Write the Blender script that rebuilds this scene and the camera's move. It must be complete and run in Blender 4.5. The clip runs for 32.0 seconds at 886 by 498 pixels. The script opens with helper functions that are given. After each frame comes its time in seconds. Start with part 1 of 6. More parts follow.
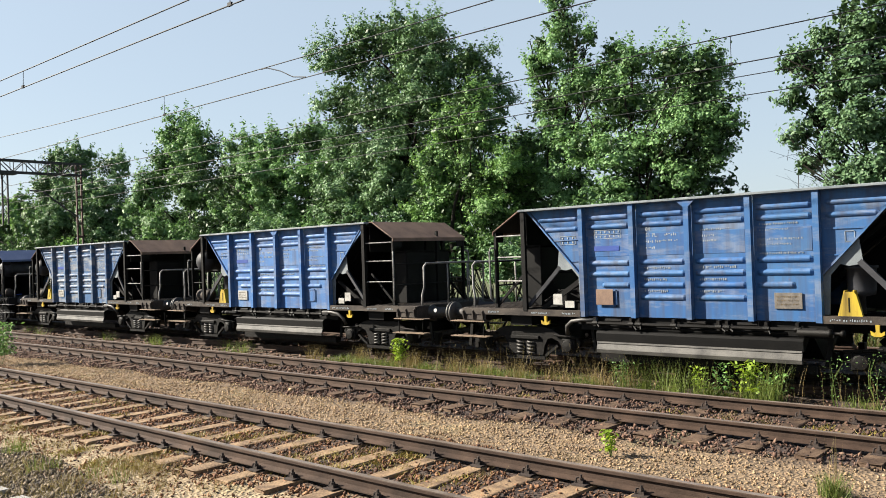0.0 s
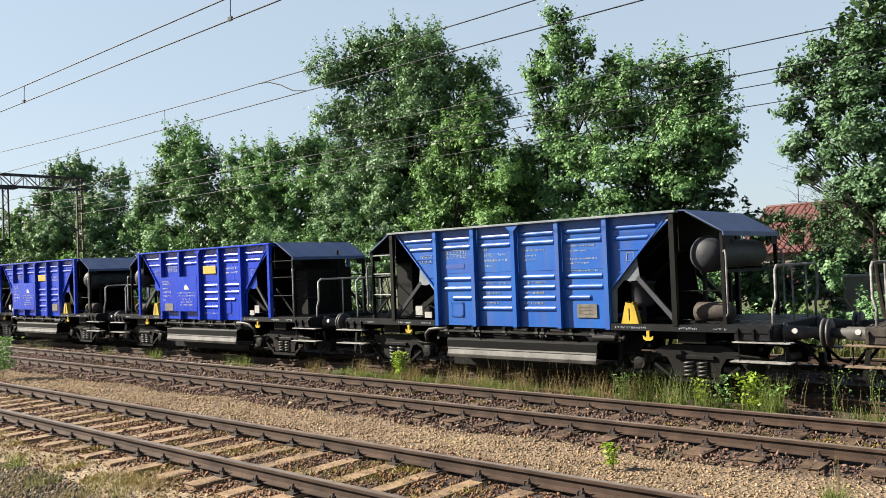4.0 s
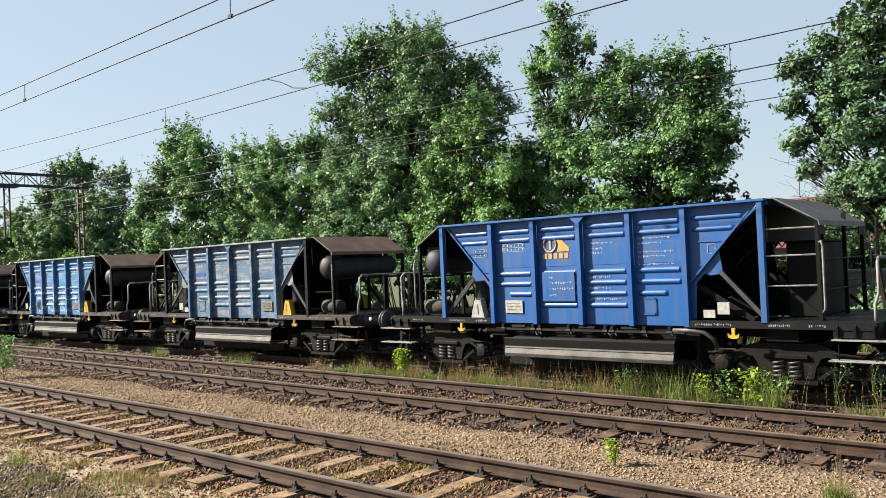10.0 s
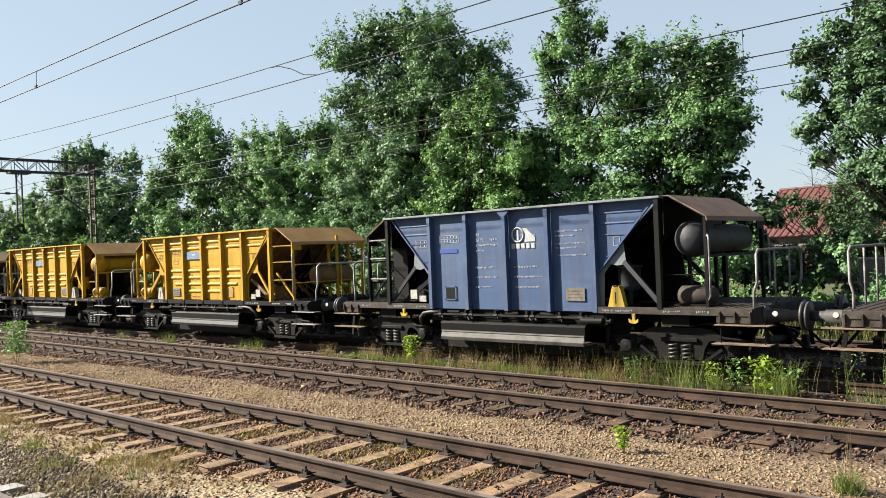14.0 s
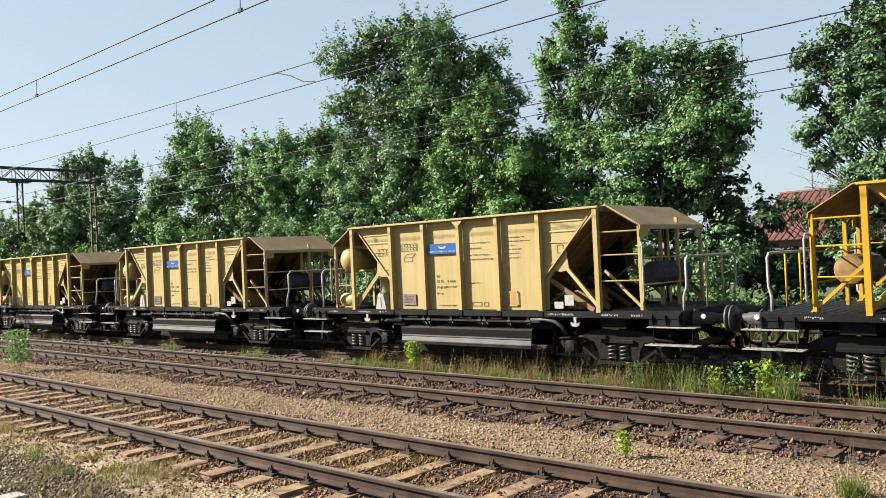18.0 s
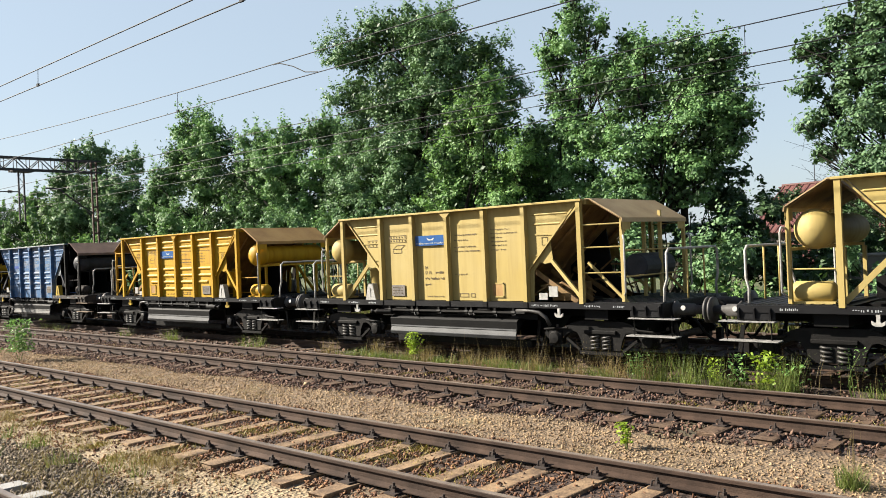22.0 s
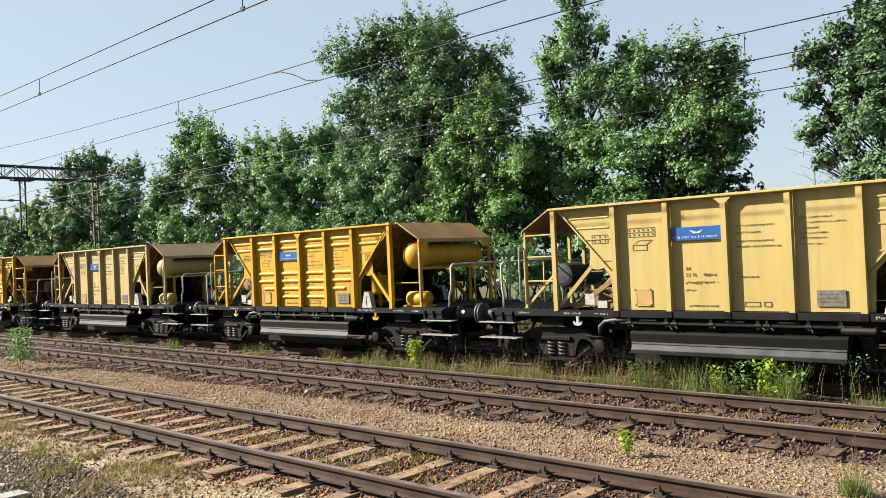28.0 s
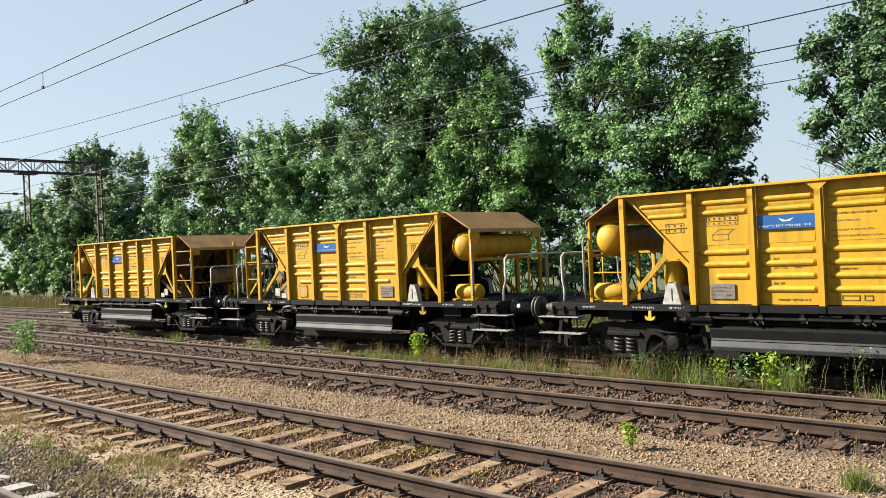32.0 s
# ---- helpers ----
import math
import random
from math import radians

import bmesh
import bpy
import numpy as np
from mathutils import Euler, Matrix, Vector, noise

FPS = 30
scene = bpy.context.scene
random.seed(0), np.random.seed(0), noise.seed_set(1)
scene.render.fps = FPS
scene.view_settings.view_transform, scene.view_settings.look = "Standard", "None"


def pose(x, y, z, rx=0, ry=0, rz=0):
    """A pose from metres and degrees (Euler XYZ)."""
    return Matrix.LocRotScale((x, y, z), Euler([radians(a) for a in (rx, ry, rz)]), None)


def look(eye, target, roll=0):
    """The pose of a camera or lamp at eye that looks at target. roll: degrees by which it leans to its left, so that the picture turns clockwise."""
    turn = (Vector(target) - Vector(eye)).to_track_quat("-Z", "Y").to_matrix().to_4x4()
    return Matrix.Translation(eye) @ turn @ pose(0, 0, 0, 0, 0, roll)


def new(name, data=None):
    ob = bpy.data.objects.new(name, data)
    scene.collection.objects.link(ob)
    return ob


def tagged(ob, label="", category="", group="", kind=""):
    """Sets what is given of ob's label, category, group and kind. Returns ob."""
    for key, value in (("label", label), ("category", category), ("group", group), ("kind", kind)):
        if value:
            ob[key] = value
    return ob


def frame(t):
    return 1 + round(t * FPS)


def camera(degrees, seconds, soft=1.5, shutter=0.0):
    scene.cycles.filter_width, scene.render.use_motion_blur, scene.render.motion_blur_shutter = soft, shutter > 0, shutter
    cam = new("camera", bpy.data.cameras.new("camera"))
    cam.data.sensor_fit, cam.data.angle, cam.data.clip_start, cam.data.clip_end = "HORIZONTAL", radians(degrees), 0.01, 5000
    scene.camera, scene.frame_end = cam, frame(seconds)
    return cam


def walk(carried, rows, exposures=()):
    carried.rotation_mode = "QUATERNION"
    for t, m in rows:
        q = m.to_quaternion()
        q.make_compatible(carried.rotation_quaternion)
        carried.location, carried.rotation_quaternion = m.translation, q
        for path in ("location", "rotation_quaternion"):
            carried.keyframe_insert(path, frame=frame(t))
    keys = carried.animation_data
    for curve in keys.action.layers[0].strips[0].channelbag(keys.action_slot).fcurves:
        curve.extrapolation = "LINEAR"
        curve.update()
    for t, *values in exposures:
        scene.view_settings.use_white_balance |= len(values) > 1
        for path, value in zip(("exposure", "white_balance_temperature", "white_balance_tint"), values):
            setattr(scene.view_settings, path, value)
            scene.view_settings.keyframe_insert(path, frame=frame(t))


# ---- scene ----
cam = camera(57.13, 32.0, 0.9)
# hand-held, standing still: seconds, turn, tilt, lean in degrees
HELD = [
    (0, 41.372, 0.506, -1.947), (0.5, 41.273, 0.596, -2.004), (1, 41.220, 0.628, -2.050), (1.5, 41.242, 0.675, -2.055),
    (2, 41.280, 0.846, -2.055), (2.5, 41.298, 1.066, -2.116), (3, 41.344, 1.214, -2.167), (3.5, 41.402, 1.269, -2.139),
    (5.5, 41.122, 1.844, -2.363), (6, 41.230, 1.751, -2.396), (6.5, 41.280, 1.638, -2.444), (7, 41.251, 1.567, -2.491),
    (7.5, 41.203, 1.580, -2.493), (8, 41.178, 1.622, -2.507), (8.5, 41.211, 1.602, -2.546), (9, 41.303, 1.505, -2.525),
    (9.5, 41.382, 1.335, -2.473), (10, 41.452, 1.171, -2.411), (10.5, 41.547, 1.053, -2.365), (11, 41.637, 0.920, -2.342),
    (11.5, 41.710, 0.728, -2.309), (12, 41.774, 0.486, -2.301), (12.5, 41.851, 0.284, -2.281), (13, 41.949, 0.193, -2.260),
    (13.5, 42.081, 0.209, -2.251), (14, 42.186, 0.301, -2.266), (14.5, 42.253, 0.403, -2.249), (16.5, 42.326, 0.579, -2.459),
    (17, 42.310, 0.620, -2.493), (17.5, 42.290, 0.649, -2.553), (18, 42.224, 0.709, -2.634), (18.5, 42.145, 0.809, -2.684),
    (19, 42.080, 0.909, -2.723), (19.5, 42.010, 0.973, -2.712), (20, 41.987, 0.942, -2.670), (20.5, 42.011, 0.808, -2.602),
    (21, 42.043, 0.589, -2.533), (21.5, 42.172, 0.303, -2.486), (22, 42.339, 0.086, -2.447), (22.5, 42.399, 0.020, -2.425),
    (23, 42.386, 0.037, -2.469), (23.5, 42.431, 0.074, -2.538), (24, 42.556, 0.114, -2.600), (24.5, 42.722, 0.195, -2.632),
    (25, 42.875, 0.294, -2.655), (25.5, 42.980, 0.352, -2.708), (27.5, 42.487, 0.694, -2.619), (28, 42.376, 0.627, -2.575),
    (28.5, 42.295, 0.474, -2.574), (29, 42.260, 0.292, -2.590), (29.5, 42.318, 0.164, -2.576), (30, 42.442, 0.110, -2.560),
    (30.5, 42.590, 0.111, -2.543), (31, 42.692, 0.136, -2.534), (31.5, 42.715, 0.158, -2.577), (32, 42.637, 0.163, -2.603),
]
walk(cam, [(t, pose(0, 0, 2.116, 90 + tilt, 0, turn) @ pose(0, 0, 0, 0, 0, lean)) for t, turn, tilt, lean in HELD])

# ---- light: hazy summer sun from ahead of the train, on the camera's side ----
SUN_TO = Vector((-0.74, -0.45, 0.56)).normalized()
world = bpy.data.worlds.new("sky")
scene.world = world
world.use_nodes = True
wn, wl = world.node_tree.nodes, world.node_tree.links
sky = wn.new("ShaderNodeTexSky")
sky.sky_type = "NISHITA"
sky.sun_disc = False
sky.sun_elevation = math.asin(SUN_TO.z)
sky.sun_rotation = math.atan2(SUN_TO.x, SUN_TO.y)
sky.air_density, sky.dust_density, sky.ozone_density = 1.0, 1.0, 1.0
haze = wn.new("ShaderNodeMix")  # summer haze, thick towards the horizon and thin overhead
haze.data_type = "RGBA"
haze.inputs[7].default_value = (3.3, 3.9, 4.45, 1)
sky_way = wn.new("ShaderNodeTexCoord")
sky_up = wn.new("ShaderNodeSeparateXYZ")
thin = wn.new("ShaderNodeMapRange")
thin.interpolation_type = "SMOOTHSTEP"
for slot, value in zip(("From Min", "From Max", "To Min", "To Max"), (0.28, 0.75, 0.72, 0.0)):
    thin.inputs[slot].default_value = value
wl.new(sky_way.outputs["Generated"], sky_up.inputs[0])
wl.new(sky_up.outputs[2], thin.inputs["Value"])
wl.new(thin.outputs["Result"], haze.inputs[0])
wl.new(sky.outputs[0], haze.inputs[6])
wl.new(haze.outputs[2], wn["Background"].inputs[0])
wn["Background"].inputs[1].default_value = 0.05
sun = new("sun", bpy.data.lights.new("sun", "SUN"))
sun.data.energy, sun.data.angle, sun.data.color = 5.0, radians(0.6), (1.0, 0.92, 0.79)
sun.matrix_world = look(SUN_TO * 100, (0, 0, 0))
scene.view_settings.exposure = 1.85

# ---- materials ----
def ramp(nt, fac, stops):
    r = nt.nodes.new("ShaderNodeValToRGB")
    el = r.color_ramp.elements
    while len(el) < len(stops):
        el.new(0.5)
    for e, (p, c) in zip(el, stops):
        e.position, e.color = p, (*c, 1) if len(c) == 3 else c
    nt.links.new(fac, r.inputs[0])
    return r.outputs[0]


def mix(nt, fac, a, b):
    m = nt.nodes.new("ShaderNodeMix")
    m.data_type = "RGBA"
    for s, v in ((0, fac), (6, a), (7, b)):
        if isinstance(v, (int, float)):
            m.inputs[s].default_value = v
        elif isinstance(v, tuple):
            m.inputs[s].default_value = (*v, 1)
        else:
            nt.links.new(v, m.inputs[s])
    return m.outputs[2]


def arith(nt, op, a, b):
    m = nt.nodes.new("ShaderNodeMath")
    m.operation = op
    for s, v in ((0, a), (1, b)):
        if isinstance(v, (int, float)):
            m.inputs[s].default_value = v
        else:
            nt.links.new(v, m.inputs[s])
    return m.outputs[0]


def noise_tex(nt, vec, scale, detail=4.0, stretch=None, rough=0.55):
    if stretch:
        mp = nt.nodes.new("ShaderNodeMapping")
        mp.inputs["Scale"].default_value = stretch
        nt.links.new(vec, mp.inputs[0])
        vec = mp.outputs[0]
    n = nt.nodes.new("ShaderNodeTexNoise")
    n.inputs["Scale"].default_value, n.inputs["Detail"].default_value, n.inputs["Roughness"].default_value = scale, detail, rough
    nt.links.new(vec, n.inputs["Vector"])
    return n.outputs["Fac"]


def start(name):
    m = bpy.data.materials.new(name)
    m.use_nodes = True
    nt = m.node_tree
    tc = nt.nodes.new("ShaderNodeTexCoord")
    info = nt.nodes.new("ShaderNodeObjectInfo")
    off = nt.nodes.new("ShaderNodeVectorMath")
    off.operation = "MULTIPLY_ADD"
    nt.links.new(info.outputs["Random"], off.inputs[0])
    off.inputs[1].default_value = (37, 53, 19)
    nt.links.new(tc.outputs["Object"], off.inputs[2])
    return m, nt, nt.nodes["Principled BSDF"], off.outputs[0], info.outputs["Random"]


def bump(nt, bs, height, strength, dist=0.01):
    b = nt.nodes.new("ShaderNodeBump")
    b.inputs["Strength"].default_value, b.inputs["Distance"].default_value = strength, dist
    nt.links.new(height, b.inputs["Height"])
    nt.links.new(b.outputs[0], bs.inputs["Normal"])


def surface(name, a, b, scale=8, rough=0.7, metal=0.0, relief=0.3, fine=60, spread=(0.35, 0.65), gloss=0.5):
    """Two tones mixed by noise at two scales, with fine relief."""
    m, nt, bs, vec, rnd = start(name)
    n1, n2 = noise_tex(nt, vec, scale), noise_tex(nt, vec, fine, 3)
    f = arith(nt, "ADD", arith(nt, "MULTIPLY", n1, 0.7), arith(nt, "MULTIPLY", n2, 0.3))
    nt.links.new(ramp(nt, f, [(spread[0], a), (spread[1], b)]), bs.inputs["Base Color"])
    bs.inputs["Roughness"].default_value, bs.inputs["Metallic"].default_value = rough, metal
    bs.inputs["Specular IOR Level"].default_value = gloss
    bump(nt, bs, n2, relief)
    return m


def paint(name, col, faded, grime=(0.05, 0.035, 0.025), rust=(0.16, 0.06, 0.025), dirt=0.5, rusty=0.3, rough=0.6, chalk=0.0):
    """Weathered vehicle paint: fading, rain streaks, rust specks and dust."""
    m, nt, bs, vec, rnd = start(name)
    big = noise_tex(nt, vec, 0.9, 5)
    streak = noise_tex(nt, vec, 1.0, 5, (7.0, 7.0, 0.55))
    speck = noise_tex(nt, vec, 14, 6, None, 0.7)
    fine = noise_tex(nt, vec, 70, 3)
    c = ramp(nt, big, [(0.3, col), (0.72, faded)])
    if chalk:
        # pale horizontal wear along the ribs
        wear = noise_tex(nt, vec, 1.0, 6, (1.1, 1.1, 4.2), 0.7)
        c = mix(nt, ramp(nt, wear, [(0.48, (0, 0, 0)), (0.62, (chalk, chalk, chalk))]), c, (0.30, 0.285, 0.25))
    fs = ramp(nt, streak, [(0.43, (0, 0, 0)), (0.72, (dirt * 1.25, dirt * 1.25, dirt * 1.25))])
    c = mix(nt, fs, c, grime)
    fr = ramp(nt, arith(nt, "ADD", arith(nt, "MULTIPLY", speck, 0.65), arith(nt, "MULTIPLY", big, 0.35)),
              [(0.66 - 0.14 * rusty, (0, 0, 0)), (0.76 - 0.14 * rusty, (rusty, rusty, rusty))])
    c = mix(nt, fr, c, rust)
    nt.links.new(c, bs.inputs["Base Color"])
    nt.links.new(arith(nt, "ADD", arith(nt, "MULTIPLY", fs, 0.4), rough), bs.inputs["Roughness"])
    bs.inputs["Specular IOR Level"].default_value = 0.25 if rough > 0.5 else 0.45
    bump(nt, bs, arith(nt, "ADD", fine, arith(nt, "MULTIPLY", speck, 0.8)), 0.12)
    return m


M = {}
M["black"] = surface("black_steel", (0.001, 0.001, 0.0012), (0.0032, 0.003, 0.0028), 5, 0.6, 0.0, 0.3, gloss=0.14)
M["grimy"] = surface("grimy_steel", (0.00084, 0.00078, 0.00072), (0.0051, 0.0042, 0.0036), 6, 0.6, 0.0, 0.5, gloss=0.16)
M["wheel"] = surface("dusty_wheel_steel", (0.022, 0.019, 0.016), (0.09, 0.072, 0.056), 6, 0.6, 0.1, 0.3, gloss=0.25)
M["spring"] = surface("worn_spring_steel", (0.0117, 0.0109, 0.0101), (0.047, 0.0431, 0.0392), 9, 0.5, 0.2, 0.2)
M["chute"] = surface("worn_grey_steel", (0.0125, 0.0133, 0.0141), (0.0392, 0.0408, 0.0431), 3, 0.55, 0.1, 0.2, gloss=0.3)
M["railside"] = surface("rusty_rail_side", (0.018, 0.0105, 0.0072), (0.055, 0.034, 0.024), 3, 0.75, 0.0, 0.4, gloss=0.2)
M["railtop"] = surface("rail_running_surface", (0.105, 0.080, 0.063), (0.22, 0.18, 0.15), 4, 0.4, 0.3, 0.1)
M["sleeper"] = surface("weathered_sleeper", (0.0785, 0.0462, 0.0239), (0.223, 0.144, 0.0764), 5, 0.9, 0.0, 0.8, 40, (0.38, 0.60))
M["darksleeper"] = surface("stained_sleeper", (0.0273, 0.016, 0.0104), (0.121, 0.0801, 0.0528), 4, 0.9, 0.0, 0.8, 40, gloss=0.2)
M["concrete"] = surface("concrete", (0.162, 0.158, 0.148), (0.262, 0.253, 0.239), 5, 0.9, 0.0, 0.4)
M["buffer"] = surface("dusty_buffer_steel", (0.0141, 0.0133, 0.0133), (0.0587, 0.0548, 0.0517), 5, 0.55, 0.1, 0.3)
M["tread_tan"] = surface("worn_wooden_tread", (0.0548, 0.0352, 0.0219), (0.173, 0.121, 0.0783), 9, 0.8, 0, 0.4)
M["clip"] = surface("rusty_clip", (0.0119, 0.00833, 0.00655), (0.0417, 0.0268, 0.0208), 20, 0.8, 0.2, 0.4)
M["white"] = surface("white_paint", (0.262, 0.262, 0.253), (0.371, 0.371, 0.362), 9, 0.5, 0, 0.15)
M["rail_white"] = surface("dirty_white_paint", (0.172, 0.166, 0.152), (0.324, 0.32, 0.3), 12, 0.55, 0, 0.2)

M["wood"] = surface("mast_steel", (0.0312, 0.016, 0.0116), (0.089, 0.049, 0.0356), 3, 0.8, 0, 0.4)
M["gantry"] = surface("gantry_steel", (0.0119, 0.0119, 0.0131), (0.0357, 0.0328, 0.0328), 3, 0.7, 0, 0.3)
M["wire"] = surface("copper_wire", (0.00534, 0.00623, 0.00712), (0.016, 0.0169, 0.0178), 3, 0.6, 0.0, 0.0, gloss=0.1)

# ---- building helpers ----
def part(name, bm, material, parent, label="", m=None, smooth=False):
    """One mesh object under a thing, from a bmesh (or a ready mesh)."""
    me = bm
    if isinstance(bm, bmesh.types.BMesh):
        me = bpy.data.meshes.new(name)
        if smooth:
            for f in bm.faces:
                f.smooth = True
        bm.to_mesh(me)
        bm.free()
        me.materials.append(material)
    ob = new(name, me)
    ob.parent = parent
    if m is not None:
        ob.matrix_basis = m
    if name == "lettering":
        tagged(ob, label or "rows of small painted letters", "", "", "stuff")
    elif label:
        tagged(ob, label)
    if me.materials and me.materials[0] is not material:
        ob.material_slots[0].link = "OBJECT"
        ob.material_slots[0].material = material
    return ob


def empty(name, m, label, category, group="", kind=""):
    ob = new(name)
    ob.empty_display_size = 0.2
    ob.matrix_basis = m
    return tagged(ob, label, category, group, kind)


def box(bm, x0, x1, y0, y1, z0, z1, bev=0.0):
    m = Matrix.LocRotScale(((x0 + x1) / 2, (y0 + y1) / 2, (z0 + z1) / 2), None, (abs(x1 - x0), abs(y1 - y0), abs(z1 - z0)))
    r = bmesh.ops.create_cube(bm, size=1.0, matrix=m)
    if bev:
        es = {e for v in r["verts"] for e in v.link_edges}
        bmesh.ops.bevel(bm, geom=list(es), offset=bev, segments=1, affect="EDGES")
    return bm


def tube(bm, pts, r=0.02, seg=8, closed=True):
    """A round bar along a line of points."""
    pts = [Vector(p) for p in pts]
    rings = []
    for i, p in enumerate(pts):
        d = (pts[min(i + 1, len(pts) - 1)] - pts[max(i - 1, 0)]).normalized()
        u = d.orthogonal().normalized() if not rings else (rings[-1][1] - d * d.dot(rings[-1][1])).normalized()
        w = d.cross(u)
        rr = r[i] if isinstance(r, (list, tuple)) else r
        rings.append(([bm.verts.new(p + (u * math.cos(a) + w * math.sin(a)) * rr) for a in [2 * math.pi * k / seg for k in range(seg)]], u))
    for (a, _), (b, _) in zip(rings, rings[1:]):
        for k in range(seg):
            bm.faces.new((a[k], a[(k + 1) % seg], b[(k + 1) % seg], b[k]))
    if closed:
        bm.faces.new(rings[0][0][::-1])
        bm.faces.new(rings[-1][0])
    return bm


def lathe(bm, base, axis, prof, seg=20):
    """A turned body: prof is (along the axis, radius)."""
    axis = Vector(axis).normalized()
    return tube(bm, [Vector(base) + axis * a for a, _ in prof], [max(r, 0.002) for _, r in prof], seg)


def beam(bm, p, q, w, h):
    """A flat bar from p to q, w across (horizontally) and h deep."""
    p, q = Vector(p), Vector(q)
    d = (q - p).normalized()
    up = Vector((0, 0, 1)) if abs(d.z) < 0.95 else Vector((1, 0, 0))
    s = d.cross(up).normalized()
    u = s.cross(d).normalized()
    vs = [bm.verts.new(c + s * (a * w / 2) + u * (b * h / 2)) for c in (p, q) for a, b in ((-1, -1), (1, -1), (1, 1), (-1, 1))]
    for f in ((0, 1, 2, 3), (7, 6, 5, 4), (0, 4, 5, 1), (1, 5, 6, 2), (2, 6, 7, 3), (3, 7, 4, 0)):
        bm.faces.new([vs[i] for i in f])
    return bm


def prism(bm, poly, y0, y1, axis="y"):
    """A polygon in x and z, drawn out from y0 to y1 (or in y and z along x)."""
    put = (lambda a, b, c: (a, c, b)) if axis == "y" else (lambda a, b, c: (c, a, b))
    v0 = [bm.verts.new(put(a, b, y0)) for a, b in poly]
    v1 = [bm.verts.new(put(a, b, y1)) for a, b in poly]
    n = len(poly)
    fs = [bm.faces.new(v0), bm.faces.new(v1[::-1])] + [bm.faces.new((v0[i], v1[i], v1[(i + 1) % n], v0[(i + 1) % n])) for i in range(n)]
    bmesh.ops.recalc_face_normals(bm, faces=fs)
    return bm


def B():
    return bmesh.new()


def scatter(name, base_v, base_f, mats4, material, label, category, parent=None, smooth=False):
    """Many small pieces joined into one mesh; mats4 is (n, 3, 4)."""
    bv, bf = np.asarray(base_v, float), base_f
    n, k = len(mats4), len(bv)
    v = (np.einsum("nij,kj->nki", mats4[:, :, :3], bv) + mats4[:, None, :, 3]).reshape(-1, 3)
    sizes = [len(f) for f in bf]
    flat = np.array([i for f in bf for i in f])
    loops = (flat[None, :] + (np.arange(n) * k)[:, None]).ravel()
    starts = (np.cumsum([0] + sizes[:-1])[None, :] + (np.arange(n) * len(flat))[:, None]).ravel()
    me = bpy.data.meshes.new(name)
    me.vertices.add(len(v))
    me.vertices.foreach_set("co", v.ravel())
    me.loops.add(len(loops))
    me.loops.foreach_set("vertex_index", loops.astype(np.int32))
    me.polygons.add(len(starts))
    me.polygons.foreach_set("loop_start", starts.astype(np.int32))
    if smooth:
        me.polygons.foreach_set("use_smooth", np.ones(len(starts), bool))
    me.update(calc_edges=True)
    me.materials.append(material)
    ob = new(name, me)
    if parent is None:
        tagged(ob, label, category, "", "stuff")
    else:
        ob.parent = parent
        tagged(ob, label, "", "", "stuff")
    return ob


def turns(n, rng):
    """n random rotations."""
    q = rng.normal(size=(n, 4))
    q /= np.linalg.norm(q, axis=1)[:, None]
    w, x, y, z = q.T
    return np.stack([1 - 2 * (y * y + z * z), 2 * (x * y - z * w), 2 * (x * z + y * w), 2 * (x * y + z * w), 1 - 2 * (x * x + z * z),
                     2 * (y * z - x * w), 2 * (x * z - y * w), 2 * (y * z + x * w), 1 - 2 * (x * x + y * y)], 1).reshape(n, 3, 3)


# ---- plan: x along the tracks, y away from the camera; rail tops of the two nearer tracks at z = 0 ----
GAUGE = 1.505
TRACKS = {"t0": (2.09, 0.0), "t1": (6.18, 0.0), "t2": (10.42, 0.0), "t3": (14.25, -0.13), "t4": (18.0, -0.10)}
Y3, Z3 = TRACKS["t3"]


def ground_z(x, y):
    """Height of the ground: shallow ballast beds and the dips between them."""
    z = -0.225 - 0.02 * np.exp(-((y - 8.3) / 0.8) ** 2) + 0.03 * np.exp(-((y - 6.18) / 1.3) ** 4) + 0.03 * np.exp(-((y - 10.42) / 1.3) ** 4)
    z = z + 0.03 * np.exp(-((y - 2.09) / 1.3) ** 4)
    z = z - 0.11 / (1 + np.exp(-np.clip((y - 12.4) * 6, -50, 50))) + 0.03 * np.exp(-((y - 14.25) / 1.3) ** 4) + 0.04 * np.exp(-((y - 18.0) / 1.3) ** 4)
    return z + 0.012 * np.sin(x * 3.1 + y * 2.3) * np.sin(y * 4.7 - x * 1.3) + 0.008 * np.sin(x * 9.0) * np.sin(y * 11.0 + x)


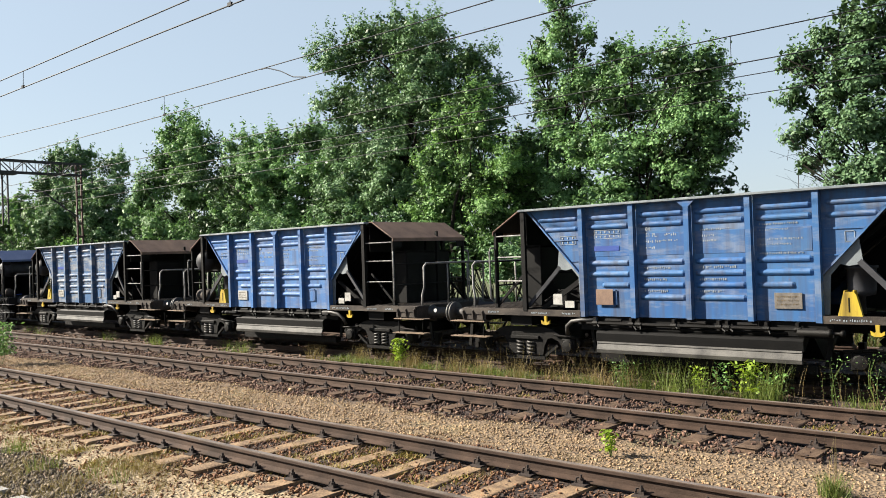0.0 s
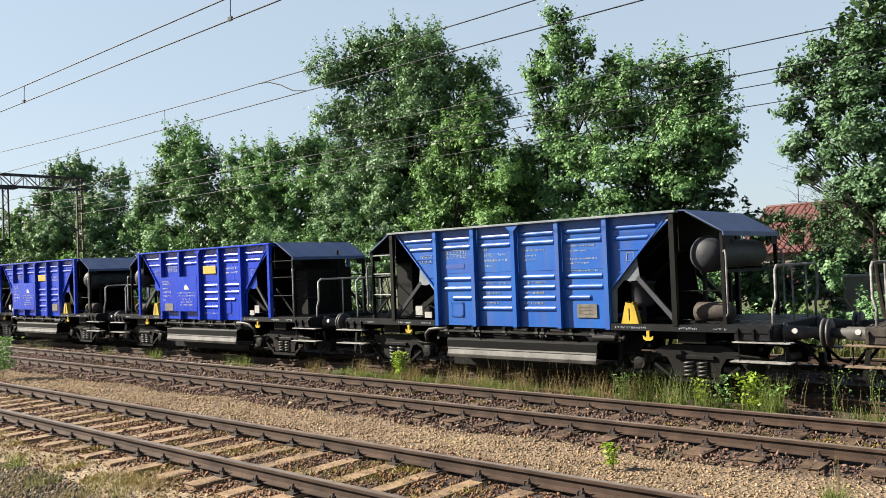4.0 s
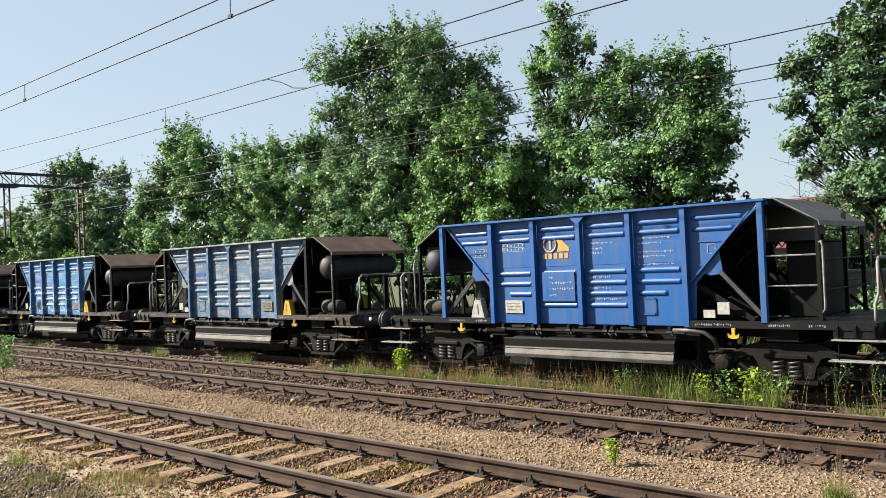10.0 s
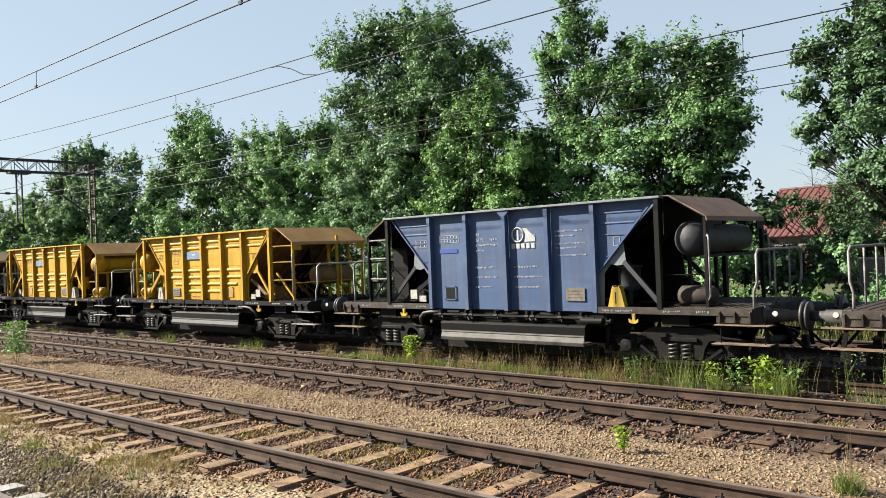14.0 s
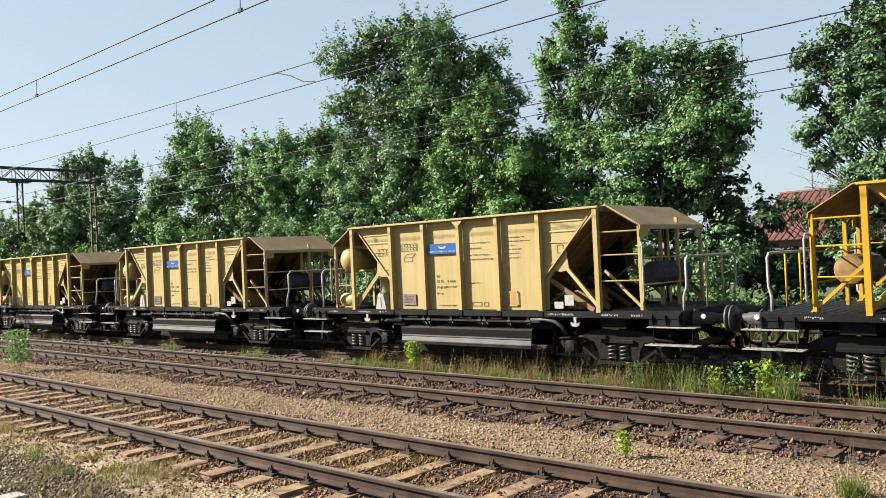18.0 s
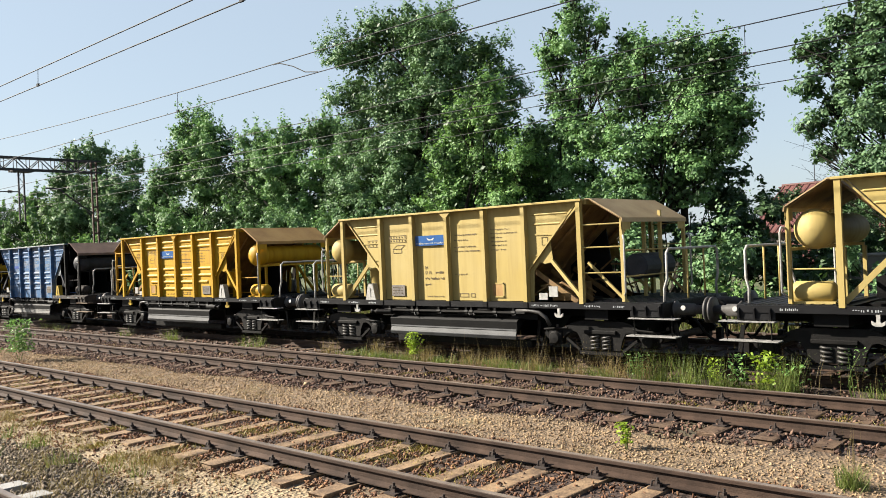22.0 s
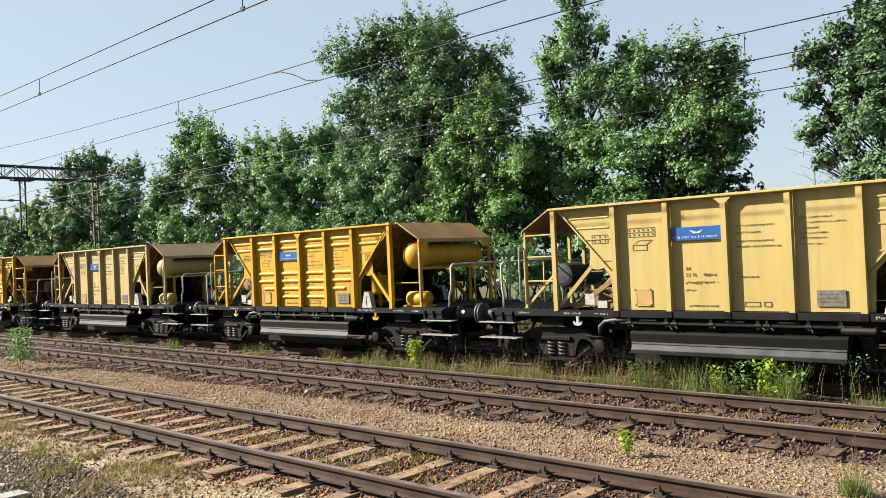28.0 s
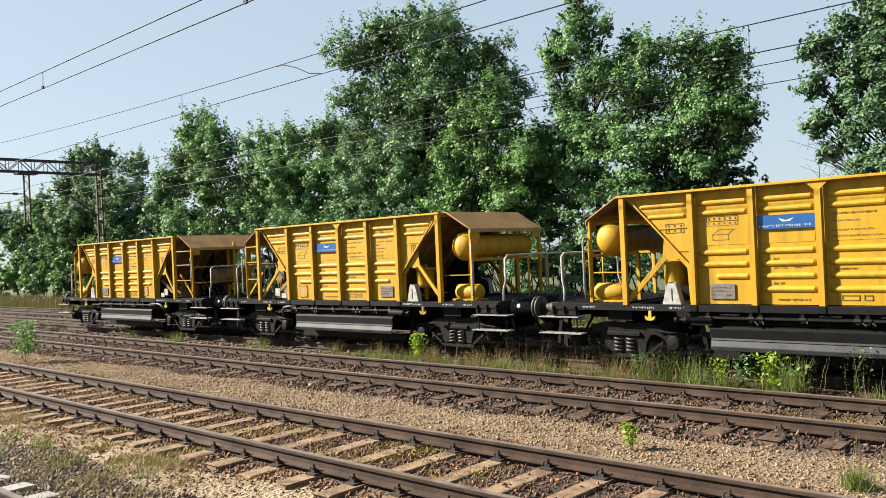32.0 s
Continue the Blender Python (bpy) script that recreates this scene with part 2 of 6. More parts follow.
def ground_material():
    m = bpy.data.materials.new("ballast_and_soil")
    m.use_nodes = True
    nt = m.node_tree
    bs = nt.nodes["Principled BSDF"]
    geo = nt.nodes.new("ShaderNodeNewGeometry")
    sep = nt.nodes.new("ShaderNodeSeparateXYZ")
    nt.links.new(geo.outputs["Position"], sep.inputs[0])
    pos = geo.outputs["Position"]
    wob = arith(nt, "MULTIPLY", arith(nt, "SUBTRACT", noise_tex(nt, pos, 1.1, 5), 0.5), 1.3)
    y = arith(nt, "ADD", sep.outputs[1], wob)
    u = arith(nt, "DIVIDE", y, 24.0)
    k = 1 / 24.0
    # bed darker than its stones: shade of the gaps put into the colour
    grey, rusty, tan, dark, soil, green = (0.085, 0.073, 0.058), (0.028, 0.015, 0.0095), (0.11, 0.077, 0.046), (0.022, 0.013, 0.010), (0.05, 0.034, 0.022), (0.045, 0.056, 0.019)
    band = ramp(nt, u, [(3.3 * k, grey), (3.9 * k, grey), (4.2 * k, (0.19, 0.15, 0.095)), (4.9 * k, (0.17, 0.128, 0.078)), (5.4 * k, rusty), (7.2 * k, rusty), (7.75 * k, tan), (8.8 * k, tan), (9.3 * k, dark),
                        (12.0 * k, dark), (12.6 * k, soil), (13.4 * k, dark), (19.6 * k, dark), (20.4 * k, green)])
    vor = nt.nodes.new("ShaderNodeTexVoronoi")
    vor.inputs["Scale"].default_value = 22
    nt.links.new(pos, vor.inputs["Vector"])
    stone = arith(nt, "MULTIPLY", arith(nt, "ADD", vor.outputs["Color"], 0.0), 1.0)
    fine = noise_tex(nt, pos, 45, 4)
    tone = arith(nt, "ADD", arith(nt, "MULTIPLY", stone, 0.9), arith(nt, "MULTIPLY", fine, 0.9))
    mul = nt.nodes.new("ShaderNodeMix")
    mul.data_type, mul.blend_type = "RGBA", "MULTIPLY"
    mul.inputs[0].default_value = 1.0
    nt.links.new(band, mul.inputs[6])
    nt.links.new(ramp(nt, tone, [(0.35, (0.45, 0.43, 0.42)), (1.2, (1.45, 1.42, 1.36))]), mul.inputs[7])
    moss = ramp(nt, noise_tex(nt, pos, 0.9, 6), [(0.58, (0, 0, 0)), (0.68, (0.35, 0.35, 0.35))])
    nt.links.new(mix(nt, moss, mul.outputs[2], (0.10, 0.092, 0.03)), bs.inputs["Base Color"])
    bs.inputs["Roughness"].default_value = 0.95
    bump(nt, bs, arith(nt, "ADD", vor.outputs["Distance"], arith(nt, "MULTIPLY", fine, 0.4)), 0.9, 0.03)
    return m


M["ground"] = ground_material()


def build_ground():
    xs = np.concatenate([[-900, -600, -400, -300, -220, -160, -120, -90, -75], np.arange(-62, 10, 0.3), [12, 18, 30, 60, 120, 250, 500]])
    ys = np.concatenate([[-300, -100, -40, -15, -5, 0], np.arange(1.0, 22, 0.16), [23, 25, 28, 34, 45, 70, 120, 250, 500, 1000]])
    X, Y = np.meshgrid(xs, ys, indexing="ij")
    Z = ground_z(X, Y) * (Y < 22) + (-0.30) * (Y >= 22)
    nx, ny = X.shape
    idx = np.arange(nx * ny).reshape(nx, ny)
    faces = np.stack([idx[:-1, :-1], idx[1:, :-1], idx[1:, 1:], idx[:-1, 1:]], -1).reshape(-1, 4)
    me = bpy.data.meshes.new("ground")
    me.from_pydata(np.stack([X, Y, Z], -1).reshape(-1, 3).tolist(), [], faces.tolist())
    me.materials.append(M["ground"])
    tagged(new("ground", me), "stony ground of brown, grey and tan ballast between the tracks", "ground", "", "structure")


build_ground()

# ---- tracks ----
def rail_mesh(x0, x1):
    """Flat-bottomed rail: head, web and foot, top at z = 0."""
    prof = [(-0.075, -0.149), (0.075, -0.149), (0.075, -0.138), (0.012, -0.115), (0.009, -0.045), (0.036, -0.034), (0.036, -0.006), (0.028, 0.0),
            (-0.028, 0.0), (-0.036, -0.006), (-0.036, -0.034), (-0.009, -0.045), (-0.012, -0.115), (-0.075, -0.138)]
    return prism(B(), prof, x0, x1, "x")


def sleeper_mesh(ly, wx, top, dep, seed):
    rng = random.Random(seed)
    bm = box(B(), -wx / 2, wx / 2, -ly / 2, ly / 2, top - dep, top, 0.012)
    for v in bm.verts:
        v.co += Vector((rng.uniform(-.012, .012), rng.uniform(-.03, .03), rng.uniform(-.006, .004)))
    me = bpy.data.meshes.new("sleeper")
    bm.to_mesh(me)
    bm.free()
    return me


def clip_mesh():
    """Rail fastening: ribbed plate, bolt and clamp on both sides of the foot."""
    bm = box(B(), -0.075, 0.075, -0.17, 0.17, -0.165, -0.15)
    for s in (-1, 1):
        box(bm, -0.03, 0.03, s * 0.065, s * 0.125, -0.15, -0.118)
        tube(bm, [(0, s * 0.105, -0.15), (0, s * 0.105, -0.062)], 0.013, 6)
        tube(bm, [(0, s * 0.105, -0.118), (0, s * 0.105, -0.095)], 0.025, 6)
        tube(bm, [(-0.06, s * 0.11, -0.15), (-0.055, s * 0.10, -0.105), (-0.035, s * 0.09, -0.10)], 0.011, 5)
    me = bpy.data.meshes.new("rail_clip")
    bm.to_mesh(me)
    bm.free()
    me.materials.append(M["clip"])
    return me


CLIP = clip_mesh()


def build_track(key, x0, x1, near, label, sleeper_mat, spacing=0.644, phase=0.0, width=0.24, top_mat="railtop", ends=2.6):
    y, z = TRACKS[key]
    tr = empty("railway_track", pose(0, y, z), label, "railway track", "tracks", "structure")
    for s in (-1, 1):
        ob = part("rail", rail_mesh(-420, 330), M["railside"], tr, m=pose(0, s * GAUGE / 2, 0))
        run = part("running_surface", box(B(), -420, 330, -0.029, 0.029, -0.004, 0.0025), M[top_mat], ob)
    meshes = [sleeper_mesh(ends, width, -0.163, 0.16, i) for i in range(5)]
    for me in meshes:
        me.materials.append(sleeper_mat)
    rng = random.Random(len(label))
    n0, n1 = math.ceil((x0 - phase) / spacing), math.floor((x1 - phase) / spacing)
    for i in range(n0, n1 + 1):
        x = phase + i * spacing
        part("sleeper", rng.choice(meshes), sleeper_mat, tr, m=pose(x, rng.uniform(-.02, .02), rng.uniform(-.008, .004), 0, 0, rng.uniform(-.8, .8)))
        if near[0] < x < near[1]:
            for s in (-1, 1):
                part("rail_clip", CLIP, M["clip"], tr, m=pose(x, s * GAUGE / 2, 0, 0, 0, rng.uniform(-4, 4)))
    return tr


build_track("t1", -55, 8, (-32, 3), "rusty rails on light wooden sleepers in tan ballast", M["sleeper"], 0.644, -12.69, 0.215)
build_track("t2", -60, 8, (-28, 3), "rusty rails on stained sleepers in dark brown ballast", M["darksleeper"], 0.645, -10.05, top_mat="railtop")
build_track("t3", -70, 10, (0, 0), "rails under the train, sunk among weeds", M["darksleeper"], 0.65, 0, top_mat="railside")
build_track("t4", -70, 10, (0, 0), "rails of the farthest track beside the bushes", M["darksleeper"], 0.65, 0.2)
build_track("t0", -16, 4, (-14, 2), "rails on pale concrete sleepers in grey ballast", M["concrete"], 0.60, -9.26 , 0.26, ends=2.5)

# ---- the hopper wagons: x along the train, -y to the camera, z above the rail ----
CACHE = {}
TOP, SILL, HW = 3.09, 1.16, 1.40
POSTS = (-2.05, -1.025, 0.0, 1.025, 2.05)
CORNER = 3.345
REC = 0.12


def cached(key, make, sx=1):
    """A mesh made once, mirrored along x where sx is -1."""
    if (key, sx) not in CACHE:
        bm = make()
        if sx < 0:
            bmesh.ops.scale(bm, vec=(-1, 1, 1), verts=bm.verts)
            bmesh.ops.reverse_faces(bm, faces=bm.faces)
        me = bpy.data.meshes.new(key)
        bm.to_mesh(me)
        bm.free()
        me.materials.append(M["black"])
        CACHE[(key, sx)] = me
    return CACHE[(key, sx)]


def shade(me):
    me.polygons.foreach_set("use_smooth", np.ones(len(me.polygons), bool))
    return me


def rib(bm, x0, x1, z, y, slim=1.0):
    """A pressed rib, proud of the sheet and tapered to its ends."""
    ins, out, h = 0.05, 0.034 * slim, 0.052 * slim
    vs = []
    for x, d, hh in ((x0, 0, 0.6), (x0 + ins, out, 1), (x1 - ins, out, 1), (x1, 0, 0.6)):
        vs.append([bm.verts.new((x, y - d * e, z + h * f * hh)) for e, f in ((0, 1), (0.62, 0.66), (1, 0.2), (1, -0.2), (0.62, -0.66), (0, -1))])
    for a, b in zip(vs, vs[1:]):
        for k in range(5):
            bm.faces.new((a[k], b[k], b[k + 1], a[k + 1]))


def bay_panel(x0, x1, lo):
    def make():
        bm = box(B(), x0, x1, -HW + REC, -HW + REC + 0.015, lo + 0.01, TOP - 0.03)
        return bm
    return make


def one_rib(x0, x1, z, slim=1.0):
    def make():
        bm = B()
        rib(bm, x0, x1, z, -HW + REC, slim)
        bmesh.ops.recalc_face_normals(bm, faces=bm.faces)
        return bm
    return make


def pressed_field(x0, x1):
    """A shallow raised field pressed into the sheet between the upper and the lower ribs."""
    return lambda: box(B(), x0, x1, FACE_Y - 0.005, FACE_Y + 0.004, 2.14, 2.52, 0.004)


def end_panel(ribs):
    def make():
        poly = [(2.05, TOP - 0.03), (3.24, TOP - 0.03), (2.10, 1.80), (2.05, 1.74)]
        bm = prism(B(), poly, -HW + REC, -HW + REC + 0.015)
        # stiffening flange along the slope
        beam(bm, (3.27, -HW + REC - 0.02, TOP - 0.04), (2.09, -HW + REC - 0.02, 1.77), 0.04, 0.03)
        return bm
    return make


def slant_rib():
    """A narrow pressed rib: along the field's top, then down beside the slope."""
    y = FACE_Y - 0.006
    bm = beam(B(), (2.14, y, 2.47), (2.72, y, 2.46), 0.018, 0.022)
    beam(bm, (2.72, y, 2.465), (2.34, y, 2.06), 0.018, 0.03)
    return beam(bm, (2.35, y, 2.07), (2.14, y, 2.07), 0.018, 0.02)


FACE_Y = -HW + REC
RIBS_LOW = (2.85, 2.68, 2.02, 1.82, 1.62, 1.41)


def post_mesh(x, middle, foot):
    def make():
        # channel, open to the sheet
        w, d = 0.045, -HW + REC
        prof = [(x - w, -HW), (x + w, -HW), (x + w, d), (x + w - 0.012, d), (x + w - 0.012, -HW + 0.012), (x - w + 0.012, -HW + 0.012), (x - w + 0.012, d), (x - w, d)]
        bm = B()
        lo = [bm.verts.new((a, b, foot)) for a, b in prof]
        hi = [bm.verts.new((a, b, TOP - 0.045)) for a, b in prof]
        for i in range(8):
            bm.faces.new((lo[i], lo[(i + 1) % 8], hi[(i + 1) % 8], hi[i]))
        bm.faces.new(lo[::-1])
        bm.faces.new(hi)
        if middle:
            prism(bm, [(x - 0.045, TOP - 0.16), (x + 0.045, TOP - 0.16), (x + 0.17, TOP - 0.043), (x - 0.17, TOP - 0.043)], -HW - 0.004, -HW + 0.01)
        bmesh.ops.recalc_face_normals(bm, faces=bm.faces)
        return bm
    return make


def corner_post():
    """Folded channel: outer face and two flanges turned inward."""
    c = CORNER
    prof = [(c - 0.05, -HW - 0.01), (c + 0.04, -HW - 0.01), (c + 0.04, -HW + 0.09), (c + 0.028, -HW + 0.09), (c + 0.028, -HW + 0.004),
            (c - 0.038, -HW + 0.004), (c - 0.038, -HW + 0.06), (c - 0.05, -HW + 0.06)]
    bm = B()
    lo = [bm.verts.new((x, y, SILL - 0.02)) for x, y in prof]
    hi = [bm.verts.new((x, y, TOP - 0.045)) for x, y in prof]
    for i in range(8):
        bm.faces.new((lo[i], lo[(i + 1) % 8], hi[(i + 1) % 8], hi[i]))
    bm.faces.new(lo[::-1])
    bm.faces.new(hi)
    bmesh.ops.recalc_face_normals(bm, faces=bm.faces)
    return bm


def top_rail():
    return box(B(), -3.43, 3.43, -HW - 0.03, -HW + REC + 0.01, TOP - 0.045, TOP, 0.008)


def end_rail():
    return box(B(), 3.35, 3.43, -HW + REC + 0.015, HW - REC - 0.015, TOP - 0.10, TOP, 0.008)


def slope_sheet():
    bm = prism(B(), [(3.34, TOP - 0.06), (3.36, TOP - 0.08), (1.28, 1.20), (1.25, 1.22)], -HW + REC + 0.02, HW - REC - 0.02)
    return bm


def end_plate():
    """Black sheet added below the hopper's end rail, for the dark space behind it."""
    return box(B(), 3.372, 3.388, -1.22, 1.22, 2.40, TOP - 0.09, 0.004)


def gear_cabinet():
    """Tall cabinet of the discharge gear on the ladder platform, sized to block the camera's view through."""
    return box(B(), 3.46, 3.96, -0.62, 0.92, SILL + 0.015, 2.38, 0.02)


def cabinet_lid():
    return box(B(), 3.44, 3.98, -0.64, 0.94, 2.382, 2.41, 0.006)


def cabinet_door():
    return box(B(), 3.962, 3.975, -0.60, 0.12, SILL + 0.08, 2.30, 0.004)


def slope_web():
    """Upright black plate along the wagon's middle, added for the dark under the slope sheet."""
    return prism(B(), [(2.02, 1.17), (3.30, 1.17), (3.30, 1.50), (3.02, 1.62), (2.90, 2.55), (2.02, 1.80)], 0.30, 0.33)


def slope_rib(y):
    return lambda: prism(B(), [(3.33, TOP - 0.13), (3.18, TOP - 0.33), (1.75, 1.55), (1.8, 1.66)], y - 0.03, y + 0.03)


def centre_ridge():
    return prism(B(), [(-1.2, 1.18), (1.2, 1.18), (0.08, 2.1), (-0.08, 2.1)], -HW + REC + 0.02, HW - REC - 0.02)


def canopy():
    bm = prism(B(), [(3.40, TOP + 0.005), (3.52, TOP + 0.005), (4.18, 2.70), (4.19, 2.62), (4.175, 2.62), (4.16, 2.69), (3.51, TOP - 0.012), (3.40, TOP - 0.012)], -1.27, 1.27)
    return bm


# dark sheet added below the canopy, in place of its underside's shade
def canopy_lining():
    return prism(B(), [(3.42, TOP - 0.018), (3.50, TOP - 0.018), (4.14, 2.685), (4.14, 2.675), (3.50, TOP - 0.03), (3.42, TOP - 0.03)], -1.25, 1.25)


def canopy_gable():
    """Sheet strip hung under the canopy's outer edge."""
    return box(B(), 4.150, 4.165, -1.25, -0.95, 2.48, 2.69)


def canopy_post():
    return box(B(), 4.105, 4.17, -HW + 0.15, -HW + 0.215, SILL, 2.68, 0.006)


def rung(z):
    return lambda: tube(B(), [(CORNER + 0.05, -HW + 0.04, z), (4.12, -HW + 0.17, z)], 0.014, 6)


def side_sill():
    bm = B()
    lo = 1.045
    prism(bm, [(-HW + 0.005, SILL), (-HW + 0.10, SILL), (-HW + 0.10, SILL - 0.015), (-HW + 0.02, SILL - 0.02), (-HW + 0.02, lo + 0.015), (-HW + 0.10, lo + 0.015), (-HW + 0.10, lo), (-HW + 0.005, lo)], -4.93, 4.93, "x")
    return bm


def sill_end():
    """Sill beyond the hopper's last post, where the sheets hang before it."""
    lo = 1.045
    return prism(B(), [(-HW + 0.005, SILL), (-HW + 0.10, SILL), (-HW + 0.10, SILL - 0.015), (-HW + 0.02, SILL - 0.02), (-HW + 0.02, lo + 0.015), (-HW + 0.10, lo + 0.015), (-HW + 0.10, lo), (-HW + 0.005, lo)], 2.11, 4.93, "x")


def post_foot(x):
    return lambda: box(B(), x - 0.055, x + 0.055, -HW - 0.012, -HW + 0.004, 1.05, SILL - 0.002)


def end_sill():
    """Deep ribbed sill plate below the end platform."""
    bm = box(B(), 4.33, 4.93, -HW + 0.022, -HW + 0.04, 0.93, SILL - 0.02)
    for x in (4.40, 4.65, 4.90):
        prism(bm, [(-HW + 0.022, SILL - 0.02), (-HW - 0.03, SILL - 0.06), (-HW - 0.01, 0.95), (-HW + 0.022, 0.94)], x - 0.012, x + 0.012, "x")
    return bm


def headstock():
    bm = box(B(), 4.80, 4.95, -HW + 0.05, HW - 0.05, 0.86, SILL + 0.01, 0.01)
    for s in (-1, 1):
        prism(bm, [(s * 1.35, 0.95), (s * 0.7, 0.8), (s * 0.7, 0.87), (s * 1.35, 1.0)], 4.82, 4.93, "x")
    return bm


def end_deck():
    prof = [(3.44, SILL - 0.02), (4.95, SILL - 0.02)]
    for i in range(9, -1, -1):
        x = 3.5 + i * 0.155
        prof += [(x + 0.04, SILL + 0.012), (x + 0.035, SILL + 0.02), (x + 0.005, SILL + 0.02), (x, SILL + 0.012)]
    return prism(B(), prof + [(3.44, SILL + 0.012)], -HW + 0.10, HW - 0.10)


def centre_beam():
    bm = box(B(), -4.8, 4.8, -0.25, 0.25, 0.80, 1.12)
    for x in (-3.55, 3.55):
        box(bm, x - 0.25, x + 0.25, -1.25, 1.25, 0.84, 1.14)
    return bm


def lower_deck():
    """Machinery between the bogies, under the hopper: a solid black block that hides the lit ground."""
    bm = box(B(), -2.2, 2.2, -1.22, 1.22, 0.80, 1.15)
    prism(bm, [(-0.85, 0.9), (-0.2, 0.35), (0.2, 0.35), (0.85, 0.9)], -1.75, 1.75, "x")
    return bm


def buffer_mesh(y):
    return lambda: lathe(lathe(B(), (4.95, y, 1.03), (1, 0, 0), [(0, 0.15), (0.03, 0.15), (0.03, 0.105), (0.36, 0.105), (0.36, 0.085), (0.585, 0.08)], 18),
                         (5.533, y, 1.03), (1, 0, 0), [(0, 0.08), (0.01, 0.225), (0.045, 0.225), (0.062, 0.15), (0.066, 0.0)], 24)


def buffer_mark():
    return lathe(B(), (5.14, -0.974, 1.06), (0, -1, 0.25), [(0, 0.045), (0.008, 0.045), (0.009, 0.0)], 12)


def coupler():
    bm = box(B(), 4.93, 5.25, -0.06, 0.06, 0.96, 1.06)
    tube(bm, [(5.2, 0, 1.0), (5.42, 0, 0.98), (5.47, 0, 1.05), (5.40, 0, 1.11)], 0.035, 8)
    tube(bm, [(5.25, -0.1, 0.98), (5.55, -0.1, 0.93), (5.55, 0.1, 0.93), (5.25, 0.1, 0.98)], 0.022, 6)
    return bm


def hose(y, d):
    return lambda: tube(B(), [(4.95, y, 0.86), (5.12, y, 0.80), (5.25, y, 0.62), (5.38, y + d * .5, 0.47), (5.50, y + d, 0.42), (5.55, y + d, 0.48)], 0.028, 7)


def hoop():
    """End guard rail across the platform."""
    bm = B()
    y0, y1, x, z = -1.07, 1.07, 4.88, 2.10
    tube(bm, [(x - 0.03, y0 - 0.02, SILL - 0.1), (x - 0.03, y0, SILL + 0.25), (x + 0.02, y0 + 0.02, SILL + 0.42), (x + 0.02, y0 + 0.02, z - 0.07), (x + 0.02, y0 + 0.10, z),
              (x + 0.02, y1 - 0.10, z), (x + 0.02, y1 - 0.02, z - 0.07), (x + 0.02, y1 - 0.02, SILL + 0.42), (x - 0.03, y1, SILL + 0.25), (x - 0.03, y1 + 0.02, SILL - 0.1)], 0.024, 8)
    return bm


def hoop_bars():
    return tube(B(), [(4.90, -0.25, SILL), (4.90, -0.25, 2.10)], 0.018, 6)


def hoop_bar_far():
    return tube(B(), [(4.90, 0.45, SILL), (4.90, 0.45, 2.10)], 0.018, 6)


def grab_rail():
    return tube(B(), [(4.16, -HW + 0.16, 2.36), (4.21, -HW + 0.09, 2.38), (4.23, -HW + 0.08, 2.30), (4.23, -HW + 0.08, 1.36), (4.18, -HW + 0.13, 1.30)], 0.018, 7)


def steps_hanger():
    bm = B()
    tube(bm, [(4.40, -HW + 0.03, 1.0), (4.40, -HW + 0.03, 0.57), (5.12, -HW + 0.03, 0.57), (5.12, -HW + 0.03, 0.95)], 0.014, 5)
    return bm


def step_tread(z):
    return lambda: box(B(), 4.32 if z > .7 else 4.27, 5.22, -HW - 0.06, -HW + 0.16, z - 0.010, z + 0.010, 0.003)


def tie_hook():
    poly = [(-0.035, 0.20), (0.035, 0.20), (0.03, 0.09), (0.05, 0.06), (0.12, 0.10), (0.11, 0.03), (0.05, 0.0), (-0.05, 0.0), (-0.11, 0.03), (-0.12, 0.10), (-0.05, 0.06), (-0.03, 0.09)]
    return prism(B(), [(x * 0.8 + 2.85, z * 0.85 + 0.88) for x, z in poly], -HW - 0.045, -HW - 0.005)


def chute():
    """Long side discharge flap: worn lower plate, bent outward."""
    return prism(B(), [(-1.33, 0.40), (-1.395, 0.415), (-1.415, 0.475), (-1.40, 0.485), (-1.372, 0.575), (-1.385, 0.585), (-1.38, 0.61), (-1.31, 0.64), (-1.30, 0.61), (-1.35, 0.57), (-1.385, 0.47), (-1.33, 0.43)], -1.78, 1.78, "x")


def chute_hood():
    return prism(B(), [(-1.30, 0.60), (-1.37, 0.61), (-1.38, 0.76), (-1.34, 0.80), (-1.05, 0.86), (-1.05, 0.80)], -1.8, 1.8, "x")


def under_beam():
    return box(B(), -1.9, 1.9, -1.05, -0.9, 0.22, 0.36)


def operating_rod():
    """Long shafts with cranks, bearings and links below the sill."""
    rnd = random.Random(12)
    bm = tube(B(), [(-2.0, -HW + 0.05, 0.94), (2.0, -HW + 0.05, 0.94)], 0.03, 7)
    tube(bm, [(-1.6, -HW + 0.10, 0.87), (1.55, -HW + 0.10, 0.87)], 0.018, 6)
    for x in (-1.82, -1.10, -0.95, -0.30, 0.48, 0.62, 1.25, 1.72):
        box(bm, x - 0.025, x + 0.025, -HW + 0.02, -HW + 0.14, 0.885, 1.045)
        tube(bm, [(x + 0.02, -HW + 0.05, 0.94), (x + rnd.uniform(.06, .16), -HW + 0.0, rnd.uniform(.83, .9))], 0.016, 5)
        tube(bm, [(x - 0.05, -HW + 0.05, 0.94), (x + 0.05, -HW + 0.05, 0.94)], 0.045, 8)
    for x in (-1.45, 0.1, 0.95):
        tube(bm, [(x - 0.16, -HW + 0.06, 1.0), (x + 0.16, -HW + 0.06, 1.0)], 0.028, 7)
    return bm


